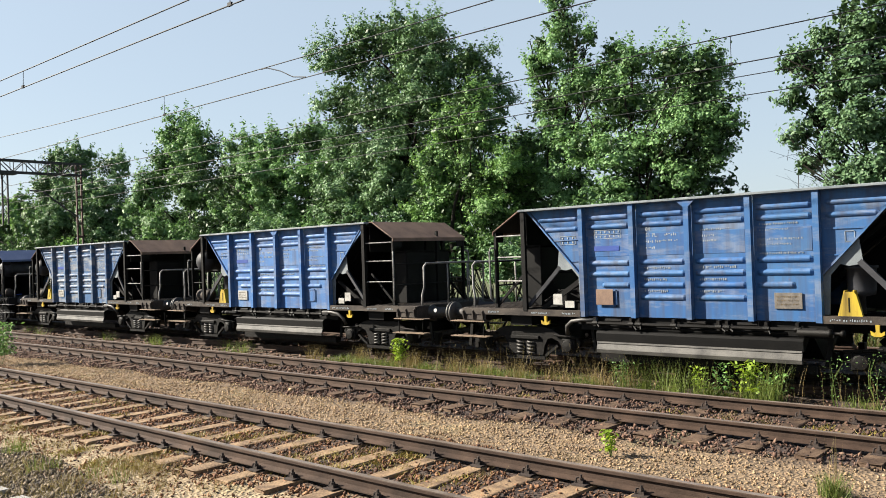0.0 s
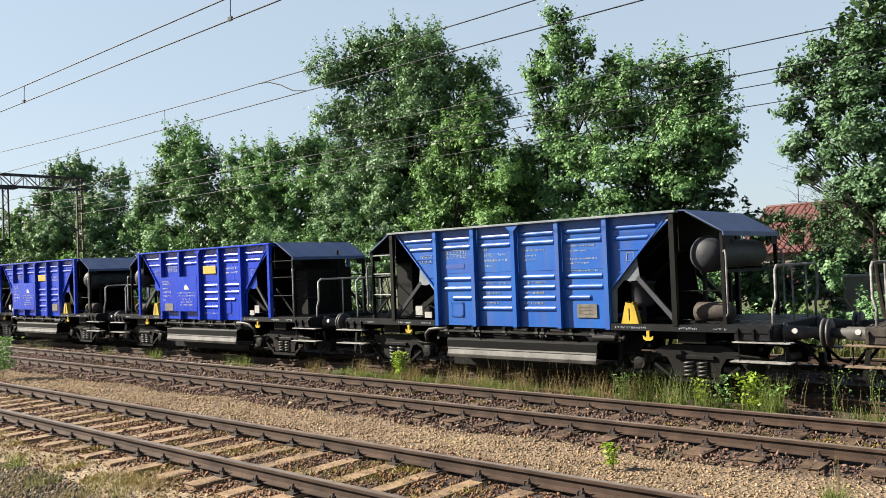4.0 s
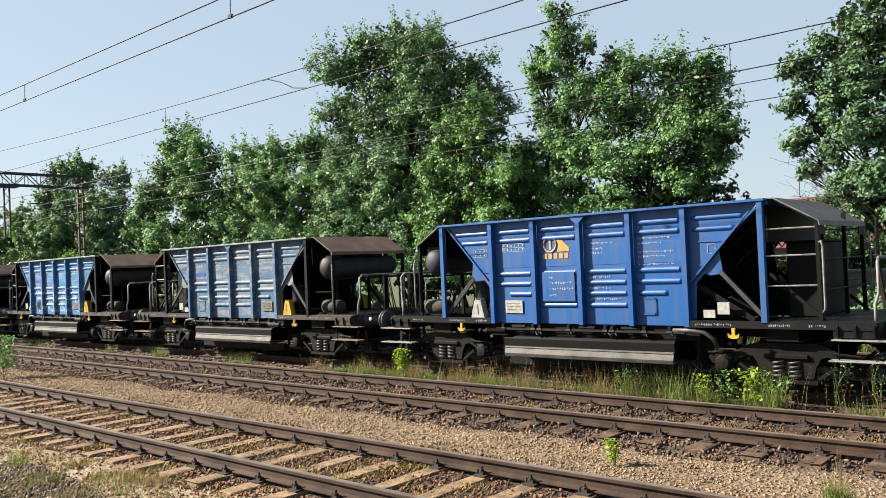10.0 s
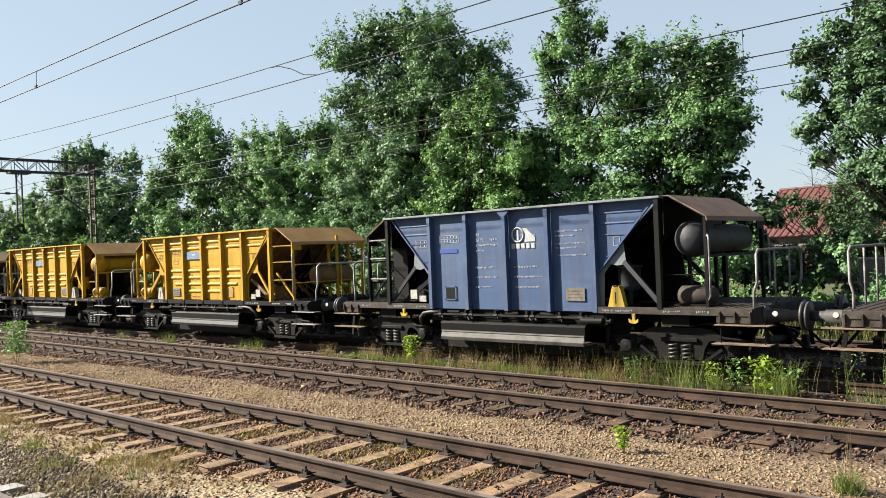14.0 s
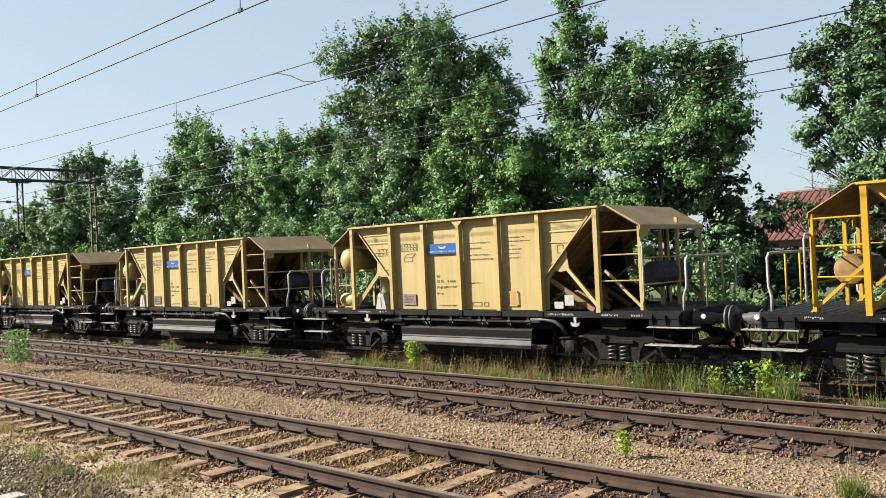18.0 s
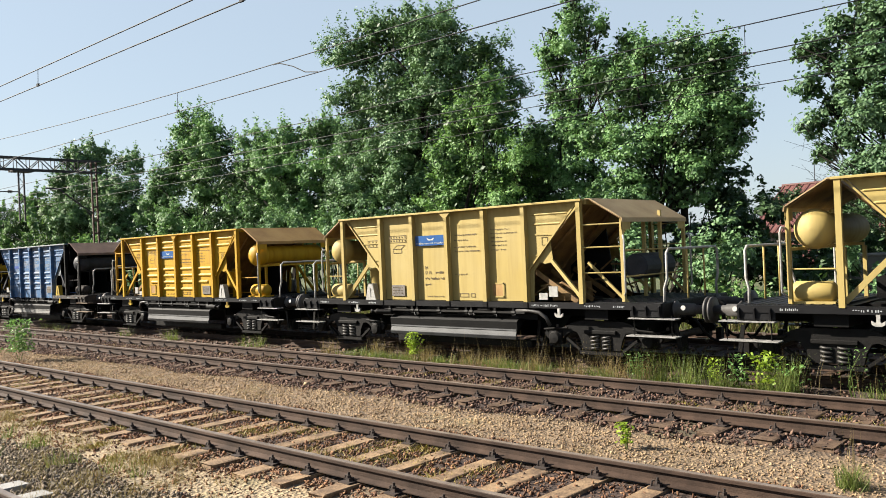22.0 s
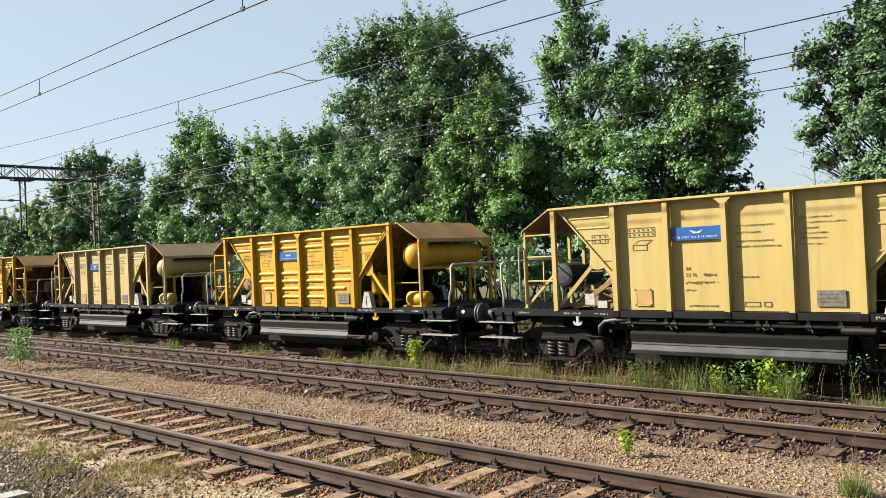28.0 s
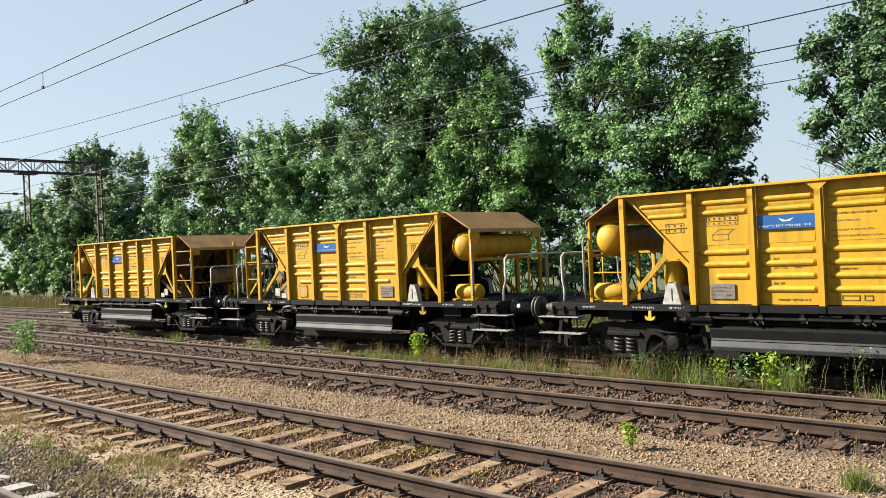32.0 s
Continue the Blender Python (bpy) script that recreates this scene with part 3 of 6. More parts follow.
def pipe_elbow():
    """Thick bent pipe that dives from the sill towards the bogie."""
    return tube(B(), [(1.78, -HW + 0.06, 0.985), (2.10, -HW + 0.05, 0.99), (2.32, -HW + 0.06, 0.96), (2.46, -HW + 0.10, 0.86), (2.50, -HW + 0.16, 0.70)], 0.038, 9)


def air_cylinder():
    bm = lathe(B(), (1.72, -HW + 0.01, 0.90), (1, 0, 0), [(0, 0.03), (0.02, 0.055), (0.45, 0.055), (0.46, 0.065), (0.50, 0.065), (0.51, 0.025), (0.62, 0.025), (0.63, 0.05), (0.68, 0.05), (0.69, 0.0)], 12)
    return bm


def bogie_side():
    """Cast side frame with two axle horns, arched over the springs."""
    half = [(0.45, 0.80), (0.62, 0.76), (0.80, 0.66), (1.00, 0.645), (1.20, 0.61), (1.27, 0.54), (1.20, 0.44), (0.84, 0.44), (0.76, 0.54), (0.62, 0.60), (0.52, 0.58), (0.44, 0.44), (0.40, 0.26)]
    poly = half + [(-x, z) for x, z in reversed(half)]
    bm = prism(B(), [(x + 3.55, z) for x, z in poly], -1.12, -1.02)
    box(bm, 3.55 - 0.46, 3.55 + 0.46, -1.14, -1.0, 0.17, 0.235)
    box(bm, 3.55 - 0.34, 3.55 + 0.34, -1.17, -1.0, 0.56, 0.63, 0.01)
    # brake rigging and hangers
    for s in (-1, 1):
        beam(bm, (3.55 + s * 0.46, -1.1, 0.25), (3.55 + s * 0.75, -1.1, 0.46), 0.06, 0.05)
        beam(bm, (3.55 + s * 1.45, -1.0, 0.8), (3.55 + s * 1.52, -1.0, 0.35), 0.03, 0.07)
        box(bm, 3.55 + s * 1.47 - .05, 3.55 + s * 1.47 + .05, -0.85, -0.68, 0.28, 0.55, 0.01)
        tube(bm, [(3.55 + s * 0.7, -1.16, 0.66), (3.55 + s * 1.25, -1.16, 0.62)], 0.02, 6)
    return bm


def bogie_bolster():
    return box(B(), 3.3, 3.8, -1.0, 1.0, 0.42, 0.72, 0.02)


def spring(dx):
    def make():
        pts = []
        for i in range(46):
            a = i / 45 * 2 * math.pi * 4.5
            pts.append((3.55 + dx + 0.092 * math.cos(a), -1.08 + 0.092 * math.sin(a), 0.245 + 0.31 * i / 45))
        return tube(B(), pts, 0.021, 5)
    return make


def axle_box(dx):
    return lambda: lathe(box(B(), 3.55 + dx - 0.15, 3.55 + dx + 0.15, -1.16, -0.98, 0.33, 0.60, 0.02), (3.55 + dx, -1.16, 0.46), (0, -1, 0), [(0, 0.13), (0.02, 0.13), (0.05, 0.10), (0.06, 0.0)], 14)


def wheelset():
    """Two wheels on an axle, centred on its own axis."""
    bm = lathe(B(), (0, -0.98, 0), (0, 1, 0), [(0, 0.07), (1.96, 0.07)], 12)
    for s in (-1, 1):
        y = s * 0.75
        lathe(bm, (0, y - s * 0.065, 0), (0, s, 0), [(-0.0, 0.36), (0.0, 0.49), (0.03, 0.485), (0.035, 0.462), (0.135, 0.458), (0.135, 0.385), (0.09, 0.37), (0.075, 0.16), (0.15, 0.14), (0.15, 0.0)], 22)
        for k in range(4):
            a = math.pi / 4 + k * math.pi / 2
            tube(bm, [(0.27 * math.cos(a), y + s * 0.015, 0.27 * math.sin(a)), (0.27 * math.cos(a), y + s * 0.04, 0.27 * math.sin(a))], 0.035, 8)
    return bm


# -- the tank end (drawn at +x) --
def air_tank():
    prof = [(0, 0.0), (0.015, 0.10), (0.05, 0.19), (0.11, 0.26), (0.19, 0.305), (0.27, 0.315), (0.36, 0.305), (0.42, 0.27), (0.46, 0.25), (2.28, 0.25), (2.33, 0.23), (2.40, 0.19), (2.45, 0.12), (2.48, 0.0)]
    bm = lathe(B(), (3.80, -1.25, 2.33), (0, 1, 0), prof, 28)
    return bm


def tank_straps():
    bm = B()
    for y in (-0.55, 0.55):
        lathe(bm, (3.80, y - 0.03, 2.33), (0, 1, 0), [(0, 0.24), (0, 0.262), (0.06, 0.262), (0.06, 0.24)], 28)
        beam(bm, (3.52, y, 2.06), (4.14, y, 2.06), 0.06, 0.05)
        beam(bm, (3.52, y, 2.03), (3.52, y, SILL), 0.06, 0.06)
    beam(bm, (4.12, -1.18, 2.03), (4.12, 1.18, 2.03), 0.05, 0.05)
    tube(bm, [(3.43, -1.3, 1.72), (4.12, -1.22, 1.72)], 0.012, 6)
    return bm


def lying_reservoir():
    return lathe(B(), (3.50, -0.98, SILL + 0.19), (1, 0, 0), [(0, 0.0), (0.03, 0.12), (0.08, 0.17), (0.62, 0.17), (0.68, 0.12), (0.70, 0.0)], 16)


def reservoir_straps():
    bm = B()
    for x in (3.62, 3.80, 3.98, 4.12):
        lathe(bm, (x, -0.98, SILL + 0.19), (1, 0, 0), [(0, 0.165), (0, 0.18), (0.03, 0.18), (0.03, 0.165)], 16)
    box(bm, 3.5, 4.2, -1.16, -0.8, SILL + 0.012, SILL + 0.05)
    return bm


def brake_barrel():
    return lathe(B(), (2.55, -0.98, SILL + 0.01), (0, 0, 1), [(0, 0.05), (0.26, 0.05), (0.29, 0.185), (0.36, 0.20), (0.68, 0.205), (0.685, 0.235), (0.72, 0.235), (0.725, 0.15), (0.74, 0.05), (0.80, 0.04), (0.81, 0.0)], 20)


def bracket_plate():
    """The tapered bracket plate with its slot, beside the barrel."""
    bm = prism(B(), [(2.30, SILL), (2.64, SILL), (2.56, SILL + 0.32), (2.53, SILL + 0.36), (2.41, SILL + 0.36), (2.38, SILL + 0.32)], -HW + 0.05, -HW + 0.065)
    prism(bm, [(2.30, SILL), (2.33, SILL), (2.41, SILL + 0.38), (2.39, SILL + 0.38)], -HW + 0.065, -HW + 0.20)
    prism(bm, [(2.59, SILL), (2.62, SILL), (2.53, SILL + 0.38), (2.51, SILL + 0.38)], -HW + 0.065, -HW + 0.20)
    return bm


def plate_slot():
    return box(B(), 2.452, 2.468, -HW + 0.045, -HW + 0.052, SILL + 0.06, SILL + 0.27)


def tank_brace():
    return beam(B(), (2.60, -HW + 0.16, 1.97), (CORNER - 0.03, -HW + 0.10, 1.22), 0.05, 0.085)


def gusset_plate():
    return prism(B(), [(2.06, 1.90), (2.16, 1.90), (2.60, 2.36), (2.655, 1.93), (2.46, 1.90), (2.34, 1.93), (2.20, 1.77), (2.17, 1.17), (2.06, 1.17)], -HW + REC + 0.018, -HW + REC + 0.03)


# -- the ladder end (drawn at +x) --
def levers():
    """Rods, cranks and levers of the discharge gear."""
    rng = random.Random(5)
    bm = B()
    for y in (-1.15, -0.6, 0.2, 0.9):
        beam(bm, (2.15, y, 1.75), (3.1, y, SILL), 0.04, 0.09)
        tube(bm, [(2.2, y + 0.1, 1.45), (2.7, y + 0.1, 1.52), (3.1, y + 0.1, 1.3)], 0.022, 6)
    for i in range(34):
        a = Vector((rng.uniform(2.1, 3.3), rng.uniform(-1.2, 0.6), rng.uniform(1.2, 1.85)))
        b = a + Vector((rng.uniform(-.35, .35), rng.uniform(-.1, .1), rng.uniform(-.35, .3)))
        b.z = max(b.z, 1.2)
        tube(bm, [a, b], 0.018, 5)
    box(bm, 2.35, 2.9, -0.9, -0.3, SILL, SILL + 0.35)
    return bm


def weigh_plate():
    bm = box(B(), 2.55, 2.75, -HW + 0.10, -HW + 0.12, SILL + 0.10, SILL + 0.30)
    box(bm, 2.30, 2.50, -HW + 0.12, -HW + 0.14, SILL + 0.04, SILL + 0.17)
    return bm


def ladder_brace():
    return beam(B(), (2.60, -HW + 0.16, 1.97), (CORNER - 0.03, -HW + 0.10, 1.22), 0.05, 0.07)


def ladder_stay():
    return beam(B(), (3.4, -HW + 0.2, 1.9), (4.2, -HW + 0.2, SILL), 0.04, 0.05)


def inner_frame():
    bm = B()
    for x in (3.75, 4.1):
        beam(bm, (x, 0.3, SILL), (x, 0.3, 2.85), 0.06, 0.06)
    for z in (1.62, 2.1):
        tube(bm, [(4.14, -HW + 0.18, z), (4.14, HW - 0.18, z)], 0.016, 6)
    return bm


def cabinet_box():
    return lathe(B(), (3.88, -0.35, 1.78), (0, 1, 0), [(0, 0.0), (0.01, 0.16), (0.03, 0.23), (0.06, 0.25), (1.2, 0.25), (1.24, 0.2), (1.25, 0)], 18)

HALF_TURN = pose(0, 0, 0, 0, 0, 180)
M["blue_mid"] = paint("faded_blue_paint", (0.0143, 0.0684, 0.202), (0.0357, 0.107, 0.226), dirt=0.45, rusty=0.35, chalk=0.25)
M["blue_pale"] = paint("pale_blue_paint", (0.0231, 0.0934, 0.267), (0.0552, 0.135, 0.285), dirt=0.4, rusty=0.3, chalk=0.25)
M["blue_grey"] = paint("chalky_blue_grey_paint", (0.0239, 0.0773, 0.166), (0.0715, 0.125, 0.184), dirt=0.35, rusty=0.6, chalk=0.45)
M["blue_bright"] = paint("bright_blue_paint", (0.00445, 0.0552, 0.267), (0.0089, 0.0801, 0.294), dirt=0.22, rusty=0.1, rough=0.35)
M["blue_royal"] = paint("fresh_royal_blue_paint", (0.00178, 0.0231, 0.303), (0.00312, 0.032, 0.338), dirt=0.10, rusty=0.0, rough=0.27)
M["blue_logo"] = paint("mid_blue_paint", (0.002, 0.054, 0.205), (0.005, 0.072, 0.225), dirt=0.28, rusty=0.12, rough=0.42)
M["blue_light"] = paint("light_blue_paint", (0.0131, 0.0926, 0.214), (0.0387, 0.14, 0.25), dirt=0.45, rusty=0.2, chalk=0.3)
M["chute_dark"] = surface("dull_grey_steel", (0.0274, 0.0266, 0.0258), (0.0943, 0.0899, 0.0822), 3, 0.6, 0.1, 0.3, gloss=0.3)
M["hand_worn"] = surface("worn_grey_white_rail", (0.0357, 0.0345, 0.0328), (0.239, 0.232, 0.22), 7, 0.6, 0, 0.3)
# pale for worn paint and for sky sheen, painted into the colour
M["worn_sky_edge"] = surface("worn_sky_pale_edge_paint", (0.0595, 0.0773, 0.089), (0.155, 0.173, 0.184), 3, 0.6, 0, 0.3)
M["blue_ash"] = paint("patchy_faded_blue_paint", (0.0149, 0.0655, 0.173), (0.0536, 0.107, 0.184), dirt=0.4, rusty=0.6, chalk=0.5)
M["blue_worn"] = paint("worn_grey_blue_paint", (0.016, 0.0712, 0.182), (0.0445, 0.109, 0.209), dirt=0.35, rusty=0.45, chalk=0.4)
M["blue_dark"] = paint("dull_slate_blue_paint", (0.026, 0.0538, 0.128), (0.048, 0.084, 0.153), dirt=0.35, rusty=0.25, chalk=0.05)
M["yellow_hook"] = paint("grimy_yellow_paint", (0.331, 0.222, 0.012), (0.384, 0.28, 0.0301), (0.0662, 0.0445, 0.0181), (0.0927, 0.0445, 0.0181), dirt=0.7, rusty=0.5)
M["yellow"] = paint("golden_yellow_paint", (0.338, 0.19, 0.00506), (0.358, 0.218, 0.0105), (0.0927, 0.0404, 0.00674), (0.126, 0.0484, 0.00674), dirt=0.30, rusty=0.12, rough=0.55)
M["cream"] = paint("sand_cream_paint", (0.278, 0.214, 0.0817), (0.308, 0.243, 0.109), (0.13, 0.0794, 0.0298), (0.139, 0.0695, 0.0247), dirt=0.25, rusty=0.15)
# rust brown that also carries the shade under slopes, canopies and on gear
M["stained_yellow"] = surface("rusty_shade_toned_sheet", (0.0655, 0.0328, 0.0107), (0.202, 0.119, 0.0357), 3, 0.8, 0, 0.4)
M["tread"] = surface("worn_white_tread", (0.0773, 0.0744, 0.0715), (0.25, 0.244, 0.232), 14, 0.6, 0, 0.3)
M["pale_yellow"] = paint("pale_yellow_paint", (0.295, 0.221, 0.0659), (0.312, 0.246, 0.0969), (0.133, 0.0854, 0.0234), (0.133, 0.0659, 0.0234), dirt=0.22, rusty=0.1)
M["rust_roof"] = surface("rusty_brown_sheet", (0.085, 0.050, 0.034), (0.175, 0.110, 0.074), 2.5, 0.75, 0, 0.3)
M["grey_roof"] = surface("grey_sheet", (0.0637, 0.0607, 0.0583), (0.126, 0.122, 0.117), 2.5, 0.6, 0.2, 0.3)
M["blue_roof"] = surface("dull_blue_sheet", (0.0244, 0.0488, 0.126), (0.0488, 0.078, 0.161), 2.5, 0.6, 0, 0.3)
M["ochre_roof"] = surface("stained_ochre_sheet", (0.205, 0.107, 0.0244), (0.322, 0.195, 0.0583), 2.0, 0.6, 0, 0.3)
M["cream_roof"] = surface("stained_cream_sheet", (0.22, 0.145, 0.0616), (0.317, 0.233, 0.114), 2.0, 0.6, 0, 0.3)
M["dark_tank"] = surface("dark_grey_tank_paint", (0.014, 0.015, 0.018), (0.034, 0.035, 0.041), 4, 0.62, 0.0, 0.2, gloss=0.25)
M["brown_frame"] = surface("brown_grimy_frame", (0.01, 0.00736, 0.00655), (0.0548, 0.0441, 0.0354), 4, 0.8, 0.0, 0.5, gloss=0.3)
M["black_frame"] = surface("black_frame_paint", (0.0014, 0.0014, 0.0018), (0.0065, 0.0065, 0.0075), 4, 0.5, 0.0, 0.3, gloss=0.2)

# tank end (1: towards the front of the train), body, corner posts, end gear, canopy, frame, bracket plate, ribbed sides, body in words
CONSIST = [
    (1, "blue_mid", "black", "black", "rust_roof", "brown_frame", "yellow_hook", 1, "weathered mid-blue"),
    (-1, "blue_pale", "black", "black", "rust_roof", "brown_frame", "yellow_hook", 1, "faded light blue"),
    (-1, "blue_ash", "black", "black", "rust_roof", "brown_frame", "yellow_hook", 1, "patchy faded blue, rust-scratched"),
    (1, "blue_bright", "black", "black", "blue_roof", "black_frame", "yellow_hook", 1, "bright blue"),
    (-1, "blue_royal", "blue_royal", "black", "blue_roof", "black_frame", "yellow_hook", 2, "freshly painted royal blue"),
    (1, "blue_royal", "blue_royal", "black", "blue_roof", "black_frame", "yellow_hook", 2, "freshly painted royal blue"),
    (1, "blue_grey", "black", "black", "rust_roof", "brown_frame", "yellow_hook", 1, "grey-blue and red-sprayed"),
    (-1, "blue_logo", "blue_logo", "black", "grey_roof", "black_frame", "rail_white", 1, "blue"),
    (1, "blue_grey", "black", "black", "rust_roof", "brown_frame", "yellow_hook", 1, "faded grey-blue, rust-marked"),
    (1, "blue_light", "black", "black", "rust_roof", "brown_frame", "yellow_hook", 1, "light blue, white-scrawled"),
    (1, "blue_dark", "black", "black", "rust_roof", "brown_frame", "yellow_hook", 0, "dull slate-blue"),
    (-1, "yellow", "yellow", "yellow", "ochre_roof", "black_frame", "rail_white", 1, "golden yellow"),
    (1, "yellow", "yellow", "yellow", "ochre_roof", "black_frame", "rail_white", 1, "golden yellow"),
    (-1, "cream", "cream", "cream", "cream_roof", "black_frame", "rail_white", 0, "sand-coloured"),
    (-1, "cream", "cream", "cream", "cream_roof", "black_frame", "rail_white", 0, "sand-coloured"),
    (-1, "pale_yellow", "pale_yellow", "pale_yellow", "cream_roof", "black_frame", "rail_white", 0, "pale yellow"),
    (-1, "pale_yellow", "pale_yellow", "pale_yellow", "cream_roof", "black_frame", "rail_white", 0, "pale yellow"),
    (1, "yellow", "yellow", "yellow", "ochre_roof", "black_frame", "rail_white", 1, "golden yellow"),
    (1, "blue_worn", "black", "black", "rust_roof", "brown_frame", "yellow_hook", 1, "worn grey-blue"),
    (1, "yellow", "yellow", "yellow", "ochre_roof", "black_frame", "rail_white", 1, "golden yellow"),
    (1, "pale_yellow", "pale_yellow", "pale_yellow", "cream_roof", "black_frame", "rail_white", 0, "pale yellow"),
    (1, "yellow", "yellow", "yellow", "ochre_roof", "black_frame", "rail_white", 1, "golden yellow"),
    (1, "cream", "cream", "pale_yellow", "cream_roof", "black_frame", "rail_white", 0, "sand-coloured"),
    (-1, "yellow", "yellow", "yellow", "ochre_roof", "black_frame", "rail_white", 1, "golden yellow"),
    (1, "yellow", "yellow", "yellow", "ochre_roof", "black_frame", "rail_white", 1, "golden yellow"),
    (-1, "yellow", "yellow", "yellow", "ochre_roof", "black_frame", "rail_white", 1, "golden yellow"),
]
PITCH = 11.2


def train_x(t):
    """Centre of the first wagon: a train gathering speed gently."""
    u = t / 32
    return -5.864 + 236.74 * u + 22.51 * u * u


def build_wagon(k, spec):
    tank, body, corner, gear, roof, frame_m, plate, ribbed, words = spec
    body, corner, gear, roof, frame_m, plate = M[body], M[corner], M[gear], M[roof], M[frame_m], M[plate]
    blue = k < 11 or k == 18
    hand = M["hand_worn"] if blue and k not in (4, 5) else M["rail_white"]
    gear_tank = M["dark_tank"] if blue else gear
    w = empty("hopper_wagon", pose(train_x(0) - PITCH * k, Y3, Z3), f"{words} ballast hopper wagon on black bogies", "hopper wagon", "wagons of the passing train")

    def add(name, key, make, mat, sx=1, far=False, label="", parent=w, smooth=False):
        me = cached(key, make, sx)
        if smooth:
            shade(me)
        return part(name, me, mat, parent, label, HALF_TURN.copy() if far else None)

    # underframe
    for far in (False, True):
        hang = 1.05 if blue else SILL
        if blue:
            for sx in (-1, 1):
                add("side_sill", "sill_end", sill_end, frame_m, sx, far)
        else:
            add("side_sill", "side_sill", side_sill, frame_m, 1, far)
            for x in POSTS:
                add("post_foot", f"post_foot{x}", post_foot(x), M["black"], 1, far)
        add("top_rail", "top_rail", top_rail, M["worn_sky_edge"] if blue and corner is not body else body, 1, far)
        for i, (a, b) in enumerate(zip(POSTS, POSTS[1:])):
            if ribbed == 2 and not far and i < 2:
                ribs, key = (2.85, 2.68), f"bay{i}_half"
            else:
                ribs, key = (RIBS_LOW if ribbed else ()), f"bay{i}_{bool(ribbed)}"
            pan = add("side_panel", f"bay{i}_{hang}", bay_panel(a + 0.05, b - 0.05, hang), body, 1, far)
            if not far:
                if ribbed and not (ribbed == 2 and i < 2):
                    add("pressed_field", f"field{i}", pressed_field(a + 0.10, b - 0.09), body, 1, parent=pan)
                for z in ribs:
                    # the lowest ribs of the outer bays give way to the hatch and the plate
                    if i in (0, 3) and z < 1.5:
                        continue
                    cut = 0.27 if i in (0, 3) and z < 1.7 else 0.0
                    add("rib", f"rib{i}_{z}", one_rib(a + 0.09 + (cut if i == 0 else 0), b - 0.08 - (cut if i == 3 else 0), z), body, 1, parent=pan)
        for sx in (-1, 1):
            pan = add("end_panel", "end_panel", end_panel(ribbed), body, sx, far)
            if not far:
                for z, x1 in ((2.86, 3.05), (2.67, 2.90)):
                    add("rib", f"end_rib{z}{ribbed > 0}", one_rib(2.16, x1, z, 0.85 if ribbed else 0.45), body, sx, parent=pan)
                add("rib", "slant_rib", slant_rib, body, sx, parent=pan)
            add("corner_post", "corner_post", corner_post, corner, sx, far)
            add("gusset", "gusset_plate", gusset_plate, body if not blue or corner is body else M["worn_sky_edge"], sx, far)
            add("canopy_apron", "canopy_gable", canopy_gable, gear, sx, far)
        for i, x in enumerate(POSTS):
            add("post", f"post{i}_{hang}", post_mesh(x, i == 2, hang), body, 1, far)
        add("discharge_flap", "chute", chute, M["chute_dark"] if blue else M["chute"], 1, far, "worn grey steel flap")
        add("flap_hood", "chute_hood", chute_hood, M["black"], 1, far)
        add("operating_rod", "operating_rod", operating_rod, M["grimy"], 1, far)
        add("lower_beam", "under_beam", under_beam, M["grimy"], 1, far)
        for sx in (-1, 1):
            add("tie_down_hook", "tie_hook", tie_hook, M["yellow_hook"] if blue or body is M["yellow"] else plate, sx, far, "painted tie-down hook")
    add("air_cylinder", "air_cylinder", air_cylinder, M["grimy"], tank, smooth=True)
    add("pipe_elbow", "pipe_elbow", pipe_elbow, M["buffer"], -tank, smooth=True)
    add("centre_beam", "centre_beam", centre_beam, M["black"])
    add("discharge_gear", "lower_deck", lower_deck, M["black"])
    add("hopper_ridge", "centre_ridge", centre_ridge, body)
    for sx in (-1, 1):
        # shade under the slope put into its colour: black, or brown on yellow
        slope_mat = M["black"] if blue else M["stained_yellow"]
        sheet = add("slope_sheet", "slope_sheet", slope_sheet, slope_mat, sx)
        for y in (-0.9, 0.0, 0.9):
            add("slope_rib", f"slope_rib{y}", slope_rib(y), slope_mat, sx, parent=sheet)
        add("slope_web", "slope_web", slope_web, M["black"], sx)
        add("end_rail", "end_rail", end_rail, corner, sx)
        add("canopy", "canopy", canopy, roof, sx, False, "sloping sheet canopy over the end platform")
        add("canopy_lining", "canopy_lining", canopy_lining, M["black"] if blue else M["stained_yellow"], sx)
        add("headstock", "headstock", headstock, frame_m, sx)
        add("platform", "end_deck", end_deck, frame_m, sx)
        add("coupling", "coupler", coupler, M["grimy"], sx)
        for y in (-0.45, 0.4):
            add("brake_hose", f"hose{y}", hose(y, 0.12), M["black"], sx, smooth=True)
        for y in (-0.875, 0.875):
            add("buffer", f"buffer{y}", buffer_mesh(y), M["buffer"], sx, smooth=True)
            if y < 0:
                add("buffer_mark", "buffer_mark", buffer_mark, M["rail_white"], sx, label="round white painted mark")
        add("guard_rail", "hoop", hoop, hand, sx, False, "white painted guard rail", smooth=True)
        add("guard_bar", "hoop_bars", hoop_bars, hand if blue else corner, sx, smooth=True)
        add("guard_bar", "hoop_bar_far", hoop_bar_far, hand if blue else corner, sx, smooth=True)
        for far in (False, True):
            s2 = -sx if far else sx
            add("canopy_post", "canopy_post", canopy_post, gear, s2, far)
            add("end_sill", "end_sill", end_sill, frame_m, s2, far)
            add("grab_rail", "grab_rail", grab_rail, hand, s2, far, smooth=True)
            add("step_hanger", "steps_hanger", steps_hanger, M["black"], s2, far)
